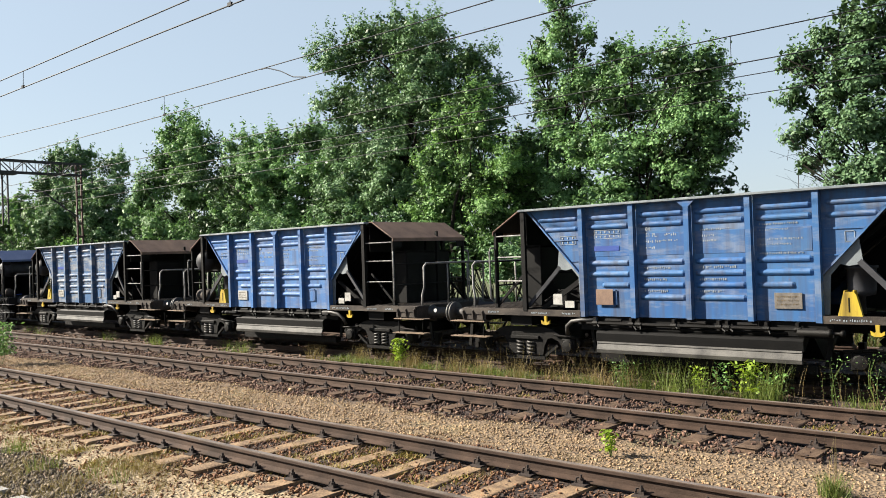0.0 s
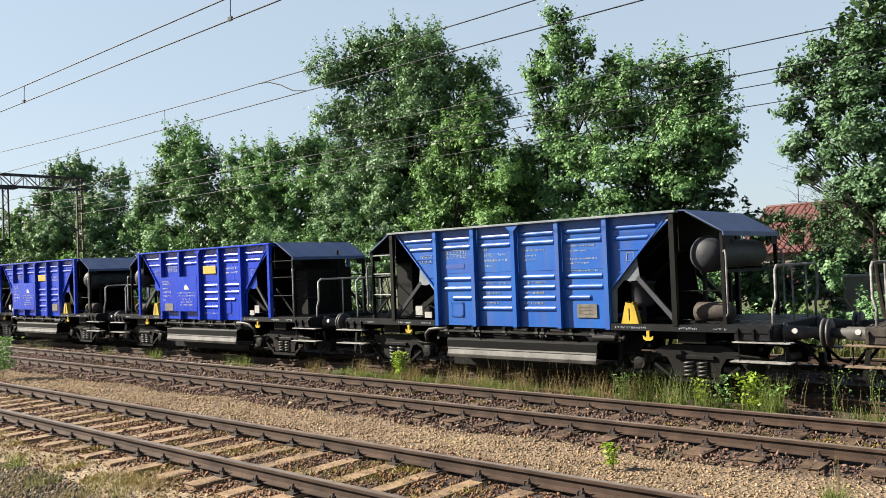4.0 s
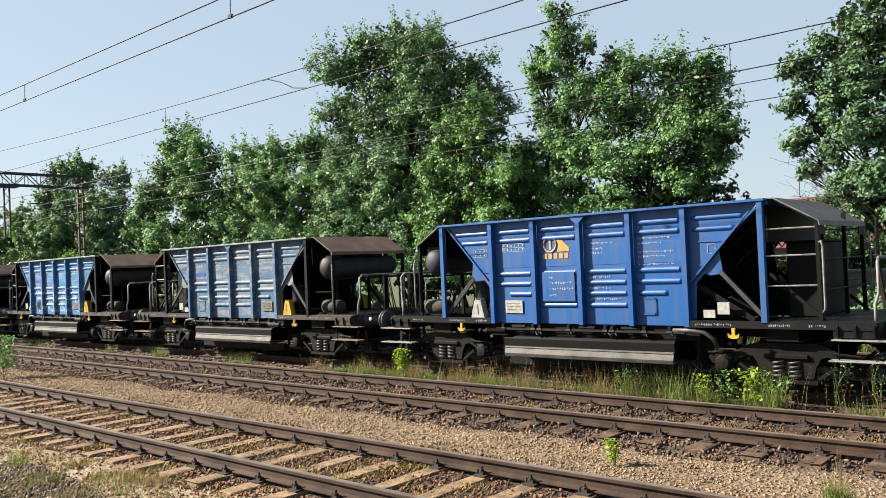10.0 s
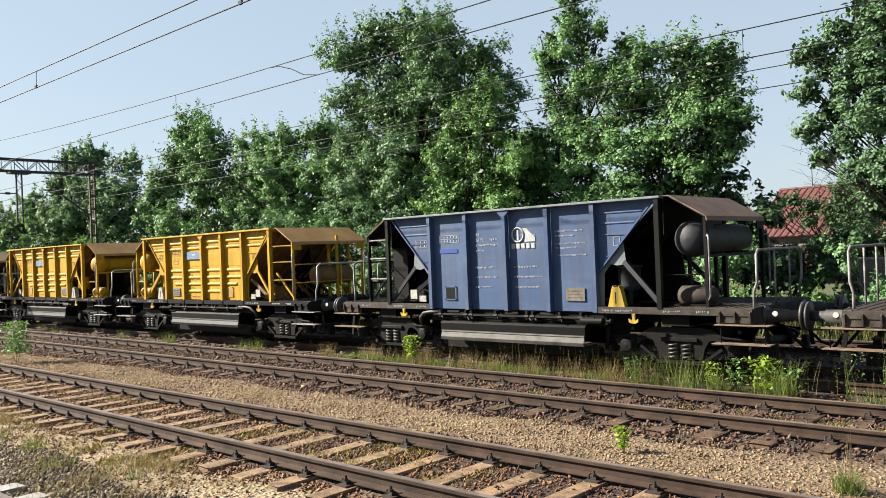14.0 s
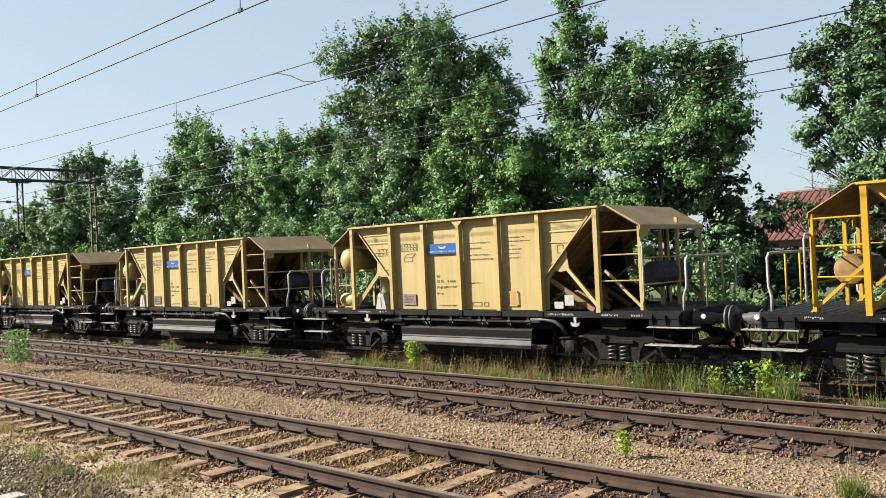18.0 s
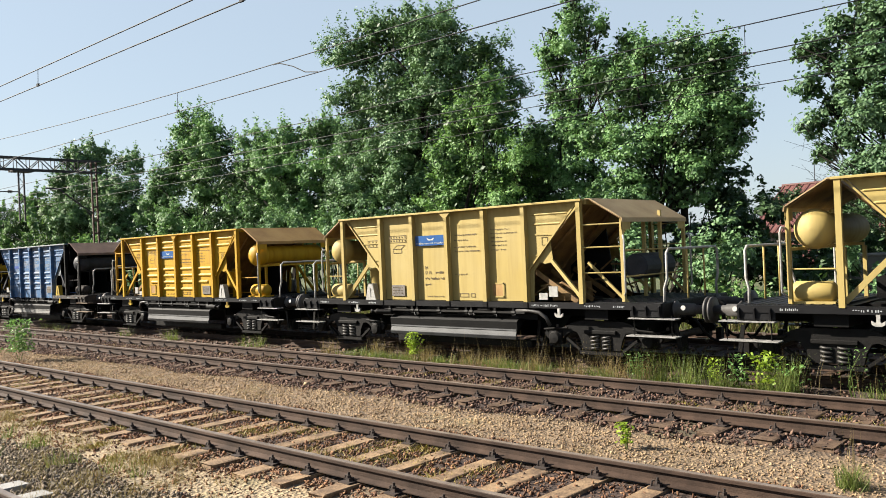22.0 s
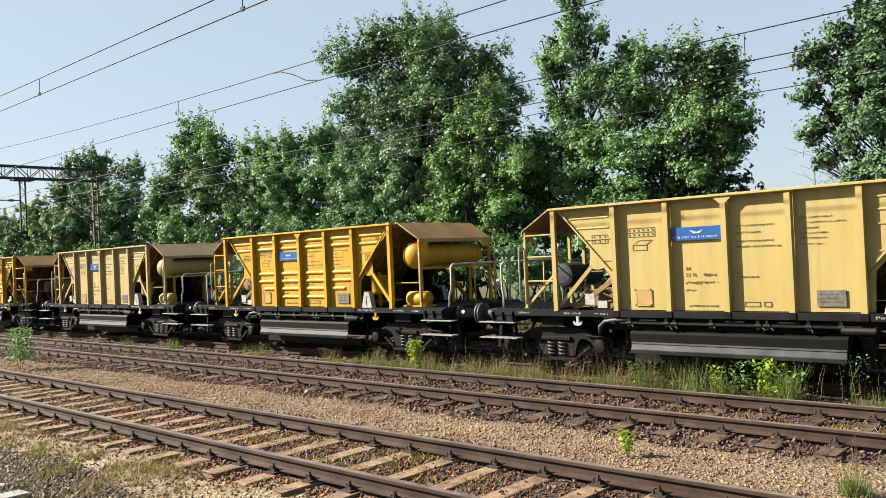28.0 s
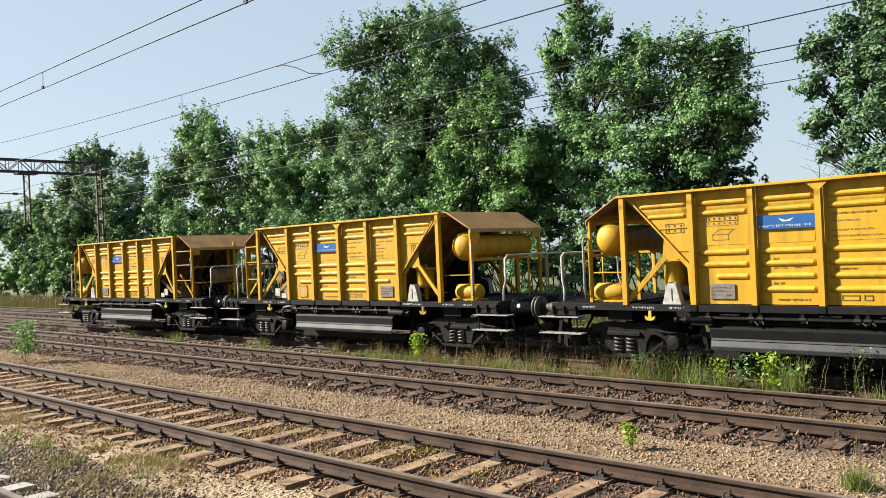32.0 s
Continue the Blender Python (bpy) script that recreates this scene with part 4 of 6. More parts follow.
            for z in (0.90, 0.59):
                add("step", f"step{z}", step_tread(z), M["tread_tan"] if frame_m is M["brown_frame"] else M["tread"], s2, far)
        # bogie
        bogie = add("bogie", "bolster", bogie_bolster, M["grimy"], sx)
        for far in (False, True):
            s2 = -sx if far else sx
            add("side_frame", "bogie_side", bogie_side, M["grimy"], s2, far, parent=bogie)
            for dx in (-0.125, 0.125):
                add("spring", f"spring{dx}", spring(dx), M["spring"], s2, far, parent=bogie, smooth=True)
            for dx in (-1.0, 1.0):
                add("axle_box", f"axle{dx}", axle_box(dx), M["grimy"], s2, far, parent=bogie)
        for dx in (-1.0, 1.0):
            ws = part("wheelset", cached("wheelset", wheelset), M["wheel"], bogie, "", pose(sx * 3.55 + dx, 0, 0.46))
            WHEELS.setdefault(round(sx * 3.55 + dx, 2), []).append(ws)
    # tank end
    s = tank
    for far in (False, True):
        s2 = -s if far else s
        add("bracket_plate", "bracket_plate", bracket_plate, plate, s2, far)
        add("slot", "plate_slot", plate_slot, M["black"], s2, far)
    add("air_tank", "air_tank", air_tank, gear_tank, s, False, "domed cylindrical air tank", smooth=True)
    add("tank_bracket", "tank_straps", tank_straps, gear, s)
    add("brake_reservoir", "lying_reservoir", lying_reservoir, M["brown_frame"] if blue else gear, s, smooth=True)
    add("reservoir_strap", "reservoir_straps", reservoir_straps, gear, s)
    add("brake_barrel", "brake_barrel", brake_barrel, M["dark_tank"] if blue else gear, s, smooth=True)
    for far in (False, True):
        s2 = -s if far else s
        add("brace", "tank_brace", tank_brace, M["dark_tank"] if blue else gear, s2, far)
    # ladder end
    s = -tank
    # yellow wagons' levers are browned for rust and for shade
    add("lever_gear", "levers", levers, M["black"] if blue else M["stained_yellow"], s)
    add("plate", "weigh_plate", weigh_plate, M["rail_white"], s, False, "small white plates")
    for far in (False, True):
        add("brace", "ladder_brace", ladder_brace, M["dark_tank"] if blue else gear, -s if far else s, far)
        add("stay", "ladder_stay", ladder_stay, M["black"] if blue else gear, -s if far else s, far)
    add("inner_frame", "inner_frame", inner_frame, gear, s)
    if blue:
        cab = add("gear_cabinet", "gear_cabinet", gear_cabinet, M["black"], s, label="black steel cabinet of the discharge gear")
        add("cabinet_lid", "cabinet_lid", cabinet_lid, M["black"], s, parent=cab)
        add("cabinet_door", "cabinet_door", cabinet_door, M["black"], s, parent=cab)
        for e in (-1, 1):
            add("end_plate", "end_plate", end_plate, M["black"], e)
    else:
        add("air_vessel", "cabinet", cabinet_box, M["stained_yellow"] if gear is M["yellow"] else M["dark_tank"], s)
    for far in (False, True):
        s2 = -s if far else s
        for z in (1.71, 2.18, 2.60):
            add("rung", f"rung{z}", rung(z), M["tread"] if blue and k != 4 else gear, s2, far)
    return w


WHEELS = {}
WAGONS = [build_wagon(k, spec) for k, spec in enumerate(CONSIST)]


# ---- lettering, plates and marks on the near sides ----
M["ink"] = surface("dark_lettering", (0.0401, 0.0267, 0.0107), (0.107, 0.0712, 0.0267), 20, 0.6, 0, 0.1)
M["chalk"] = surface("white_lettering", (0.205, 0.22, 0.234), (0.322, 0.332, 0.342), 14, 0.6, 0, 0.1)
M["worn_ink"] = surface("worn_pale_lettering", (0.107, 0.137, 0.166), (0.234, 0.254, 0.269), 10, 0.6, 0, 0.1)
M["plate_blue"] = surface("blue_enamel", (0.00392, 0.0488, 0.175), (0.00715, 0.0684, 0.214), 5, 0.35, 0, 0.1)
M["plate_faded"] = surface("faded_blue_enamel", (0.0583, 0.117, 0.22), (0.117, 0.175, 0.254), 4, 0.5, 0, 0.1)
M["bar_blue"] = surface("dark_blue_bar", (0.00534, 0.0303, 0.178), (0.0089, 0.0401, 0.214), 5, 0.5, 0, 0.1)
M["plate_grey"] = surface("dull_metal_plate", (0.0595, 0.0536, 0.0476), (0.143, 0.125, 0.107), 9, 0.6, 0.2, 0.3)
M["plate_yellow"] = surface("yellow_plate", (0.362, 0.231, 0.0133), (0.396, 0.269, 0.0263), 8, 0.5, 0, 0.1)
M["orange"] = surface("orange_paint", (0.342, 0.161, 0.0292), (0.391, 0.22, 0.0684), 8, 0.5, 0, 0.1)
FACE = -HW + REC - 0.004


def words(bm, x0, z, length, h, rnd, y=FACE - 0.003):
    """A row of letters too small to read, as bars."""
    x = x0
    while x < x0 + length - 0.02:
        n = min(rnd.uniform(0.35, 0.62) * h, x0 + length - x)
        g = 0.36 * h
        box(bm, x, x + n * 0.62, y - 0.0015, y + 0.0015, z - g * rnd.choice((1, 1, 0.5, 0.0)), z + g * rnd.choice((1, 0.7, 0.4)))
        x += n + (h * 0.5 if rnd.random() < 0.14 else h * 0.10)


GLYPHS = {}


def writing(parent, text, x, z, h, mat, y=None):
    """Painted characters that can be read."""
    if (text, h) not in GLYPHS:
        cu = bpy.data.curves.new("writing", "FONT")
        cu.body, cu.size, cu.extrude, cu.resolution_u = text, h / 0.7, 0.001, 2
        ob = new("writing", cu)
        bpy.context.view_layer.update()
        GLYPHS[(text, h)] = bpy.data.meshes.new_from_object(ob.evaluated_get(bpy.context.evaluated_depsgraph_get()))
        bpy.data.objects.remove(ob)
        GLYPHS[(text, h)].materials.clear()
        GLYPHS[(text, h)].materials.append(mat)
    part("writing", GLYPHS[(text, h)], mat, parent, "", pose(x, FACE - 0.003 if y is None else y, z - h / 2, 90))


def outline(bm, x0, x1, z0, z1, t=0.012, y=FACE - 0.003):
    for a, b, c, d in ((x0, x1, z0, z0 + t), (x0, x1, z1 - t, z1), (x0, x0 + t, z0, z1), (x1 - t, x1, z0, z1)):
        box(bm, a, b, y - 0.0015, y + 0.0015, c, d)


def table(bm, x0, x1, z0, z1, rows, cols):
    outline(bm, x0, x1, z0, z1, 0.007)
    for i in range(1, rows):
        z = z0 + (z1 - z0) * i / rows
        box(bm, x0, x1, FACE - 0.0045, FACE - 0.0015, z - 0.004, z + 0.004)
    for i in range(cols):
        x = x0 + (x1 - x0) * (i + 0.5) / cols
        for j in range(rows):
            z = z0 + (z1 - z0) * (j + 0.5) / rows
            box(bm, x - 0.012, x + 0.010, FACE - 0.0045, FACE - 0.0015, z - 0.016, z + 0.018)


def logo(parent, x, z, mat, s=1.0):
    """An emblem as plain shapes: ring, wedge and a row of blocks."""
    pts = [(x + 0.14 * s * math.cos(a), FACE - 0.006, z + 0.14 * s * math.sin(a)) for a in [2 * math.pi * i / 18 for i in range(19)]]
    ring = part("emblem", tube(B(), pts, 0.018 * s, 5), mat, parent, "emblem")
    part("emblem_bar", box(B(), x - 0.02 * s, x + 0.02 * s, FACE - 0.008, FACE - 0.004, z - 0.10 * s, z + 0.10 * s), mat, ring)
    wedge = [(x + 0.12 * s, z + 0.13 * s), (x + 0.22 * s, z + 0.12 * s), (x + 0.42 * s, z - 0.06 * s), (x + 0.42 * s, z - 0.14 * s), (x + 0.16 * s, z - 0.14 * s), (x + 0.19 * s, z)]
    part("emblem_wedge", prism(B(), wedge, FACE - 0.008, FACE - 0.004), mat, ring)
    for i in range(5):
        part("emblem_block", box(B(), x + (-0.16 + i * 0.12) * s, x + (-0.08 + i * 0.12) * s, FACE - 0.008, FACE - 0.004, z - 0.27 * s, z - 0.17 * s), mat, ring)


def decorate(k, w):
    rnd = random.Random(300 + k)
    tank, body = CONSIST[k][0], CONSIST[k][1]
    blue = k < 11 or k == 18
    royal = k in (4, 5)
    ink = M["chalk"] if royal or k in (7, 10, 9) else M["worn_ink"] if blue else M["ink"]

    def put(name, fn, mat, label=""):
        bm = B()
        fn(bm)
        return part(name, bm, mat, w, label)

    # common: tables and symbol boxes
    put("lettering", lambda bm: table(bm, -2.56, -2.22, 2.38, 2.54, 2, 3), ink)
    put("lettering", lambda bm: table(bm, -1.82, -1.28, 2.46, 2.62, 2, 6), ink)
    put("symbol", lambda bm: outline(bm, 2.42, 2.56, 2.26, 2.42, 0.009), ink)
    # metal plate by the tank end, hatch by the ladder end
    xp, xh = (1.58, -1.55) if tank > 0 else (-1.58, 1.30)
    pl = put("plate", lambda bm: box(bm, xp - 0.21, xp + 0.21, FACE - 0.020, FACE - 0.006, 1.25, 1.50, 0.003), M["plate_grey"] if k not in (1, 2, 7) else M["rail_white"], "riveted metal data plate")
    bm = B()
    for z in (1.32, 1.38, 1.44):
        words(bm, xp - 0.17, z, 0.34, 0.035, rnd, FACE - 0.0215)
    part("lettering", bm, M["ink"], pl)
    hatch = put("hatch", lambda bm: outline(bm, xh - 0.16, xh + 0.16, 1.24, 1.54, 0.028, FACE - 0.016), M[body])
    bm = box(B(), xh - 0.13, xh + 0.13, FACE - 0.011, FACE - 0.007, 1.27, 1.51)
    part("hatch_mesh", bm, M["black"] if k in (9, 10) else M[body] if blue else M["ochre_roof"], hatch)
    # white writing on the frame
    bm = B()
    for x0, ln in ((-4.25, 0.30), (-3.2, 0.42), (-2.5, 0.3), (2.2, 0.62), (3.4, 0.34), (4.0, 0.25)):
        words(bm, x0, 1.10, ln, 0.055, rnd, -HW + 0.002)
    part("lettering", bm, M["chalk"] if not blue or royal else M["worn_ink"], w, "white lettering along the frame")
    if not blue:
        plate = put("name_plate", lambda bm: box(bm, -0.96, -0.07, FACE - 0.042, FACE - 0.037, 2.36, 2.58), M["plate_blue"] if k not in (11, 12) else M["plate_faded"], "blue name plate with white marks")
        bm = B()
        words(bm, -0.92, 2.41, 0.8, 0.05, rnd, FACE - 0.044)
        prism(bm, [(-0.62, 2.53), (-0.50, 2.49), (-0.38, 2.53), (-0.44, 2.47), (-0.56, 2.47)], FACE - 0.0455, FACE - 0.0425)
        part("lettering", bm, M["white"], plate)
        bm = B()
        for x0, z, ln, h in ((-0.42, 1.77, 0.24, 0.07), (-0.74, 1.64, 0.58, 0.07), (-0.74, 1.51, 0.18, 0.06), (-0.70, 1.25, 0.52, 0.045)):
            words(bm, x0, z, ln, h, rnd)
        writing(w, "84", -0.74, 1.88, 0.065, ink)
        writing(w, "51 PL", -0.74, 1.77, 0.065, ink)
        if CONSIST[k][7]:
            writing(w, "E", 2.465, 2.34, 0.10, ink)
        part("lettering", bm, ink, w)
        if k not in (11, 12):
            bm = B()
            for z, ln in ((2.55, 0.62), (2.44, 0.4), (2.30, 0.6), (2.21, 0.72), (1.72, 0.34)):
                words(bm, 0.16, z, ln, 0.045, rnd)
            outline(bm, 0.25, 0.5, 1.24, 1.32, 0.01)
            outline(bm, 0.56, 0.68, 1.24, 1.32, 0.01)
            part("lettering", bm, ink, w)
            bm = B()
            for z, ln in ((2.62, 0.5), (2.54, 0.68), (2.46, 0.3), (2.38, 0.42), (2.30, 0.4), (2.21, 0.38)):
                words(bm, 1.16, z, ln, 0.04, rnd)
            part("lettering", bm, ink, w)
        # box-shaped load symbol
        bm = B()
        outline(bm, -1.72, -1.44, 2.22, 2.32, 0.01)
        prism(bm, [(-1.72, 2.32), (-1.60, 2.40), (-1.33, 2.40), (-1.44, 2.32), (-1.45, 2.33), (-1.35, 2.392), (-1.595, 2.392), (-1.70, 2.33)], FACE - 0.0045, FACE - 0.0015)
        part("load_symbol", bm, ink, w)
    elif royal:
        part("cover_plate", box(B(), -1.99, -0.06, -HW - 0.006, -HW + 0.003, 1.29, 2.30, 0.002), M[body], w)
        y = -HW - 0.008
        bm = B()
        for z, ln, h in ((2.17, 0.42, 0.05), (2.10, 0.42, 0.05), (1.97, 0.30, 0.06), (1.86, 0.50, 0.065), (1.74, 0.56, 0.065), (1.62, 0.18, 0.06)):
            words(bm, -1.92, z, ln, h, rnd, y)
        for z, ln in ((1.83, 0.95), (1.74, 0.98), (1.65, 0.42), (1.56, 0.60), (1.48, 0.66)):
            words(bm, -0.62 - ln / 2, z, ln, 0.05, rnd, y)
        part("lettering", bm, M["white"], w, "white lettering on the cover plate")
        bm = prism(B(), [(-0.72, 1.92), (-0.72, 2.03), (-0.62, 2.08), (-0.50, 1.99), (-0.45, 1.92)], y - 0.002, y + 0.002)
        part("emblem", bm, M["white"], w)
        pl = put("warning_plate", lambda bm: box(bm, 0.16, 0.80, FACE - 0.042, FACE - 0.036, 2.36, 2.58, 0.003), M["plate_yellow"], "yellow plate with fine lines")
        bm = B()
        for z in (2.41, 2.47, 2.53):
            box(bm, 0.22, 0.74, FACE - 0.0445, FACE - 0.0425, z - 0.008, z + 0.004)
        part("lettering", bm, M["orange"], pl)
        bm = B()
        words(bm, 1.22, 2.48, 0.55, 0.07, rnd)
        words(bm, 1.22, 2.37, 0.6, 0.07, rnd)
        for x0, ln in ((-1.3, 0.25), (0.1, 0.85), (1.2, 0.35)):
            words(bm, x0, 1.24, ln, 0.05, rnd)
        part("lettering", bm, M["white"], w)
        part("grey_plate", box(B(), xp - 0.22, xp + 0.22, -HW - 0.016, -HW - 0.008, 1.31, 1.52) if tank < 0 else box(B(), xp - 0.22, xp + 0.22, FACE - 0.056, FACE - 0.05, 1.26, 1.50), M["plate_grey"], w)
    else:
        if k not in (7,):
            put("blue_bar", lambda bm: box(bm, -1.83, -1.32, FACE - 0.008, FACE - 0.004, 2.24, 2.33), M["bar_blue"], "dark blue bar")
        x0 = -0.80 if k != 7 else -0.70
        bm = B()
        for z, ln, h in (((2.38, 0.6, 0.065), (2.27, 0.2, 0.055)) if k != 7 else ((1.93, 0.1, 0.06), (1.83, 0.5, 0.06), (1.72, 0.55, 0.06), (1.6, 0.16, 0.06))):
            words(bm, x0, z, ln, h, rnd, FACE - 0.003 if k != 7 else FACE - 0.047)
        if k != 7:
            writing(w, "84", x0, 2.60, 0.065, ink)
            writing(w, "51 PL", x0, 2.49, 0.065, ink)
            words(bm, x0 + 0.36, 2.49, 0.22, 0.065, rnd)
        part("lettering", bm, ink, w)
        bm = B()
        for z, ln in ((2.54, 0.5), (2.44, 0.3), (2.36, 0.28)):
            words(bm, 0.2, z, ln, 0.05, rnd)
        for z, ln in ((2.58, 0.62), (2.49, 0.45), (2.34, 0.66), (2.26, 0.5), (2.12, 0.68)):
            words(bm, 1.17, z, ln, 0.045, rnd)
        part("lettering", bm, ink, w)
        bm = B()
        for x0, ln in ((-0.85, 0.62), (0.16, 0.7)):
            for z in (1.92, 1.72, 1.52):
                if rnd.random() < 0.8:
                    words(bm, x0, z, ln * rnd.uniform(0.6, 1), 0.06, rnd)
        part("lettering", bm, ink, w)
        if k == 7:
            logo(w, -0.68, 2.56, M["orange"])
            part("framed_panel", box(B(), -0.88, -0.14, FACE - 0.044, FACE - 0.036, 1.48, 2.04, 0.004), M[body], w)
        if k == 10:
            logo(w, 0.28, 2.55, M["chalk"])
        if k == 0:
            put("red_panel", lambda bm: box(bm, -1.80, -1.45, FACE - 0.05, FACE - 0.043, 1.27, 1.55, 0.003), M["rust_roof"], "rust-red patch over the hatch")


def spray_lines(nt, vec, scale, width, low, high, patchy=0.45):
    """Looping sprayed lines between two heights, worn away in patches."""
    sep = nt.nodes.new("ShaderNodeSeparateXYZ")
    nt.links.new(vec, sep.inputs[0])
    n = noise_tex(nt, vec, scale, 1.0, (1.0, 0.0, 1.3), 0.4)
    near = arith(nt, "ABSOLUTE", arith(nt, "SUBTRACT", n, 0.5), 0.0)
    line = ramp(nt, near, [(width * 0.5, (1, 1, 1)), (width, (0, 0, 0))])
    z = arith(nt, "DIVIDE", sep.outputs[2], 3.0)
    field = ramp(nt, z, [(low / 3 - 0.01, (0, 0, 0)), (low / 3 + 0.01, (1, 1, 1)), (high / 3 - 0.01, (1, 1, 1)), (high / 3 + 0.01, (0, 0, 0))])
    worn = ramp(nt, noise_tex(nt, vec, 3.2, 4), [(patchy - 0.06, (0, 0, 0)), (patchy + 0.06, (0.9, 0.9, 0.9))])
    return arith(nt, "MULTIPLY", arith(nt, "MULTIPLY", line, field), worn)


def scrawled():
    """Light blue paint with hazy white spray over its lower half."""
    m = paint("scrawled_panel_paint", (0.012, 0.10, 0.27), (0.035, 0.15, 0.31), dirt=0.4, rusty=0.2, chalk=0.25)
    nt = m.node_tree
    bs = nt.nodes["Principled BSDF"]
    vec = nt.nodes.new("ShaderNodeTexCoord").outputs["Object"]
    base = bs.inputs["Base Color"].links[0].from_socket
    c = mix(nt, spray_lines(nt, vec, 1.9, 0.016, 1.15, 2.02, 0.42), base, (0.36, 0.40, 0.43))
    c = mix(nt, arith(nt, "MULTIPLY", spray_lines(nt, vec, 2.6, 0.09, 1.15, 1.85, 0.52), 0.45), c, (0.30, 0.34, 0.36))
    nt.links.new(c, bs.inputs["Base Color"])
    return m


def sprayed():
    """Paint whose lower half is sprayed over in red, white and lilac fields, with lime loops above."""
    m = paint("sprayed_panel_paint", (0.016, 0.075, 0.19), (0.05, 0.12, 0.21), dirt=0.35, rusty=0.4, chalk=0.2)
    nt = m.node_tree
    bs = nt.nodes["Principled BSDF"]
    vec = nt.nodes.new("ShaderNodeTexCoord").outputs["Object"]
    base = bs.inputs["Base Color"].links[0].from_socket
    sep = nt.nodes.new("ShaderNodeSeparateXYZ")
    nt.links.new(vec, sep.inputs[0])
    warp = noise_tex(nt, vec, 1.6, 2)
    edge = arith(nt, "ADD", sep.outputs[2], arith(nt, "MULTIPLY", arith(nt, "SUBTRACT", warp, 0.5), 0.7))
    mask = ramp(nt, arith(nt, "DIVIDE", edge, 3.0), [(0.628, (0.88, 0.88, 0.88)), (0.648, (0, 0, 0))])
    field = noise_tex(nt, vec, 1.7, 1.5, (0.9, 0.0, 1.5), 0.4)
    cols = nt.nodes.new("ShaderNodeValToRGB")
    cols.color_ramp.interpolation = "CONSTANT"
    stops = [(0.0, (0.19, 0.19, 0.20)), (0.43, (0.24, 0.12, 0.13)), (0.46, (0.25, 0.035, 0.045)), (0.515, (0.26, 0.11, 0.14)), (0.54, (0.25, 0.235, 0.245)), (0.62, (0.10, 0.085, 0.22))]
    el = cols.color_ramp.elements
    while len(el) < len(stops):
        el.new(0.5)
    for e, (p, c) in zip(el, stops):
        e.position, e.color = p, (*c, 1)
    nt.links.new(field, cols.inputs[0])
    c = mix(nt, mask, base, cols.outputs[0])
    c = mix(nt, spray_lines(nt, vec, 2.3, 0.018, 1.95, 2.30, 0.36), c, (0.36, 0.38, 0.05))
    c = mix(nt, spray_lines(nt, vec, 1.5, 0.014, 1.15, 1.92, 0.40), c, (0.02, 0.02, 0.025))
    nt.links.new(c, bs.inputs["Base Color"])
    return m


for wagon, coat in ((WAGONS[6], sprayed()), (WAGONS[9], scrawled())):
    for ob in wagon.children_recursive:
        if ob.name.split(".")[0] in ("side_panel", "rib", "post", "pressed_field"):
            ob.material_slots[0].link = "OBJECT"
            ob.material_slots[0].material = coat
for k, w in enumerate(WAGONS):
    decorate(k, w)

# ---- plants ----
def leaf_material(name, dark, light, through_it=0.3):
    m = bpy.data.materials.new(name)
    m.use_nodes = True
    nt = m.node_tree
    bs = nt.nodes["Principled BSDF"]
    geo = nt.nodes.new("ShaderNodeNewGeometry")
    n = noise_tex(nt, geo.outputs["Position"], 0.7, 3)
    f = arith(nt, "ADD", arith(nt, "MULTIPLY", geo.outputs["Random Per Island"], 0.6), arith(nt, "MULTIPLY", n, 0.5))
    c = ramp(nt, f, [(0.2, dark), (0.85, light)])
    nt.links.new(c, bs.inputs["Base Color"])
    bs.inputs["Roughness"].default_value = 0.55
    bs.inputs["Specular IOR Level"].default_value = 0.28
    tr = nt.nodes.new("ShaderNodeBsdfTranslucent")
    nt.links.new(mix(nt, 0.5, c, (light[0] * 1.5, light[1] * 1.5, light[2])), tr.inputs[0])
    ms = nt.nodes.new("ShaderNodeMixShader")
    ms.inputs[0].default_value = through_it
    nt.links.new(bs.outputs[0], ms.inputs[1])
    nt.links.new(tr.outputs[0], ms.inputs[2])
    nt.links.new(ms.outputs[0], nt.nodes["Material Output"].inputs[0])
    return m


M["leaf"] = leaf_material("oak_leaf", (0.0697, 0.153, 0.0549), (0.158, 0.285, 0.1), 0.2)
M["leaf_dark"] = leaf_material("dark_leaf", (0.0581, 0.127, 0.0549), (0.138, 0.238, 0.1), 0.18)
M["leaf_light"] = leaf_material("fresh_leaf", (0.0634, 0.147, 0.0422), (0.153, 0.275, 0.0739), 0.2)
# darker green that carries the shade inside crowns and below the trees
M["leaf_shade_tone"] = leaf_material("shade_toned_leaf", (0.0173, 0.0403, 0.0144), (0.0528, 0.101, 0.0346), 0.1)
M["leaf_deep"] = leaf_material("deep_green_leaf", (0.0422, 0.095, 0.0443), (0.117, 0.2, 0.0898), 0.15)
M["leaf_bush"] = leaf_material("bush_leaf", (0.0336, 0.0766, 0.0245), (0.141, 0.248, 0.0735), 0.18)
M["leaf_lime"] = leaf_material("lime_leaf", (0.11, 0.19, 0.014), (0.25, 0.34, 0.035), 0.35)
M["grass"] = leaf_material("green_grass", (0.0432, 0.072, 0.0154), (0.144, 0.182, 0.0403), 0.25)
M["moss"] = leaf_material("yellow_green_moss", (0.127, 0.0998, 0.0182), (0.241, 0.193, 0.0426), 0.1)
M["grass_dry"] = leaf_material("dry_grass", (0.115, 0.0806, 0.0298), (0.214, 0.17, 0.075), 0.25)
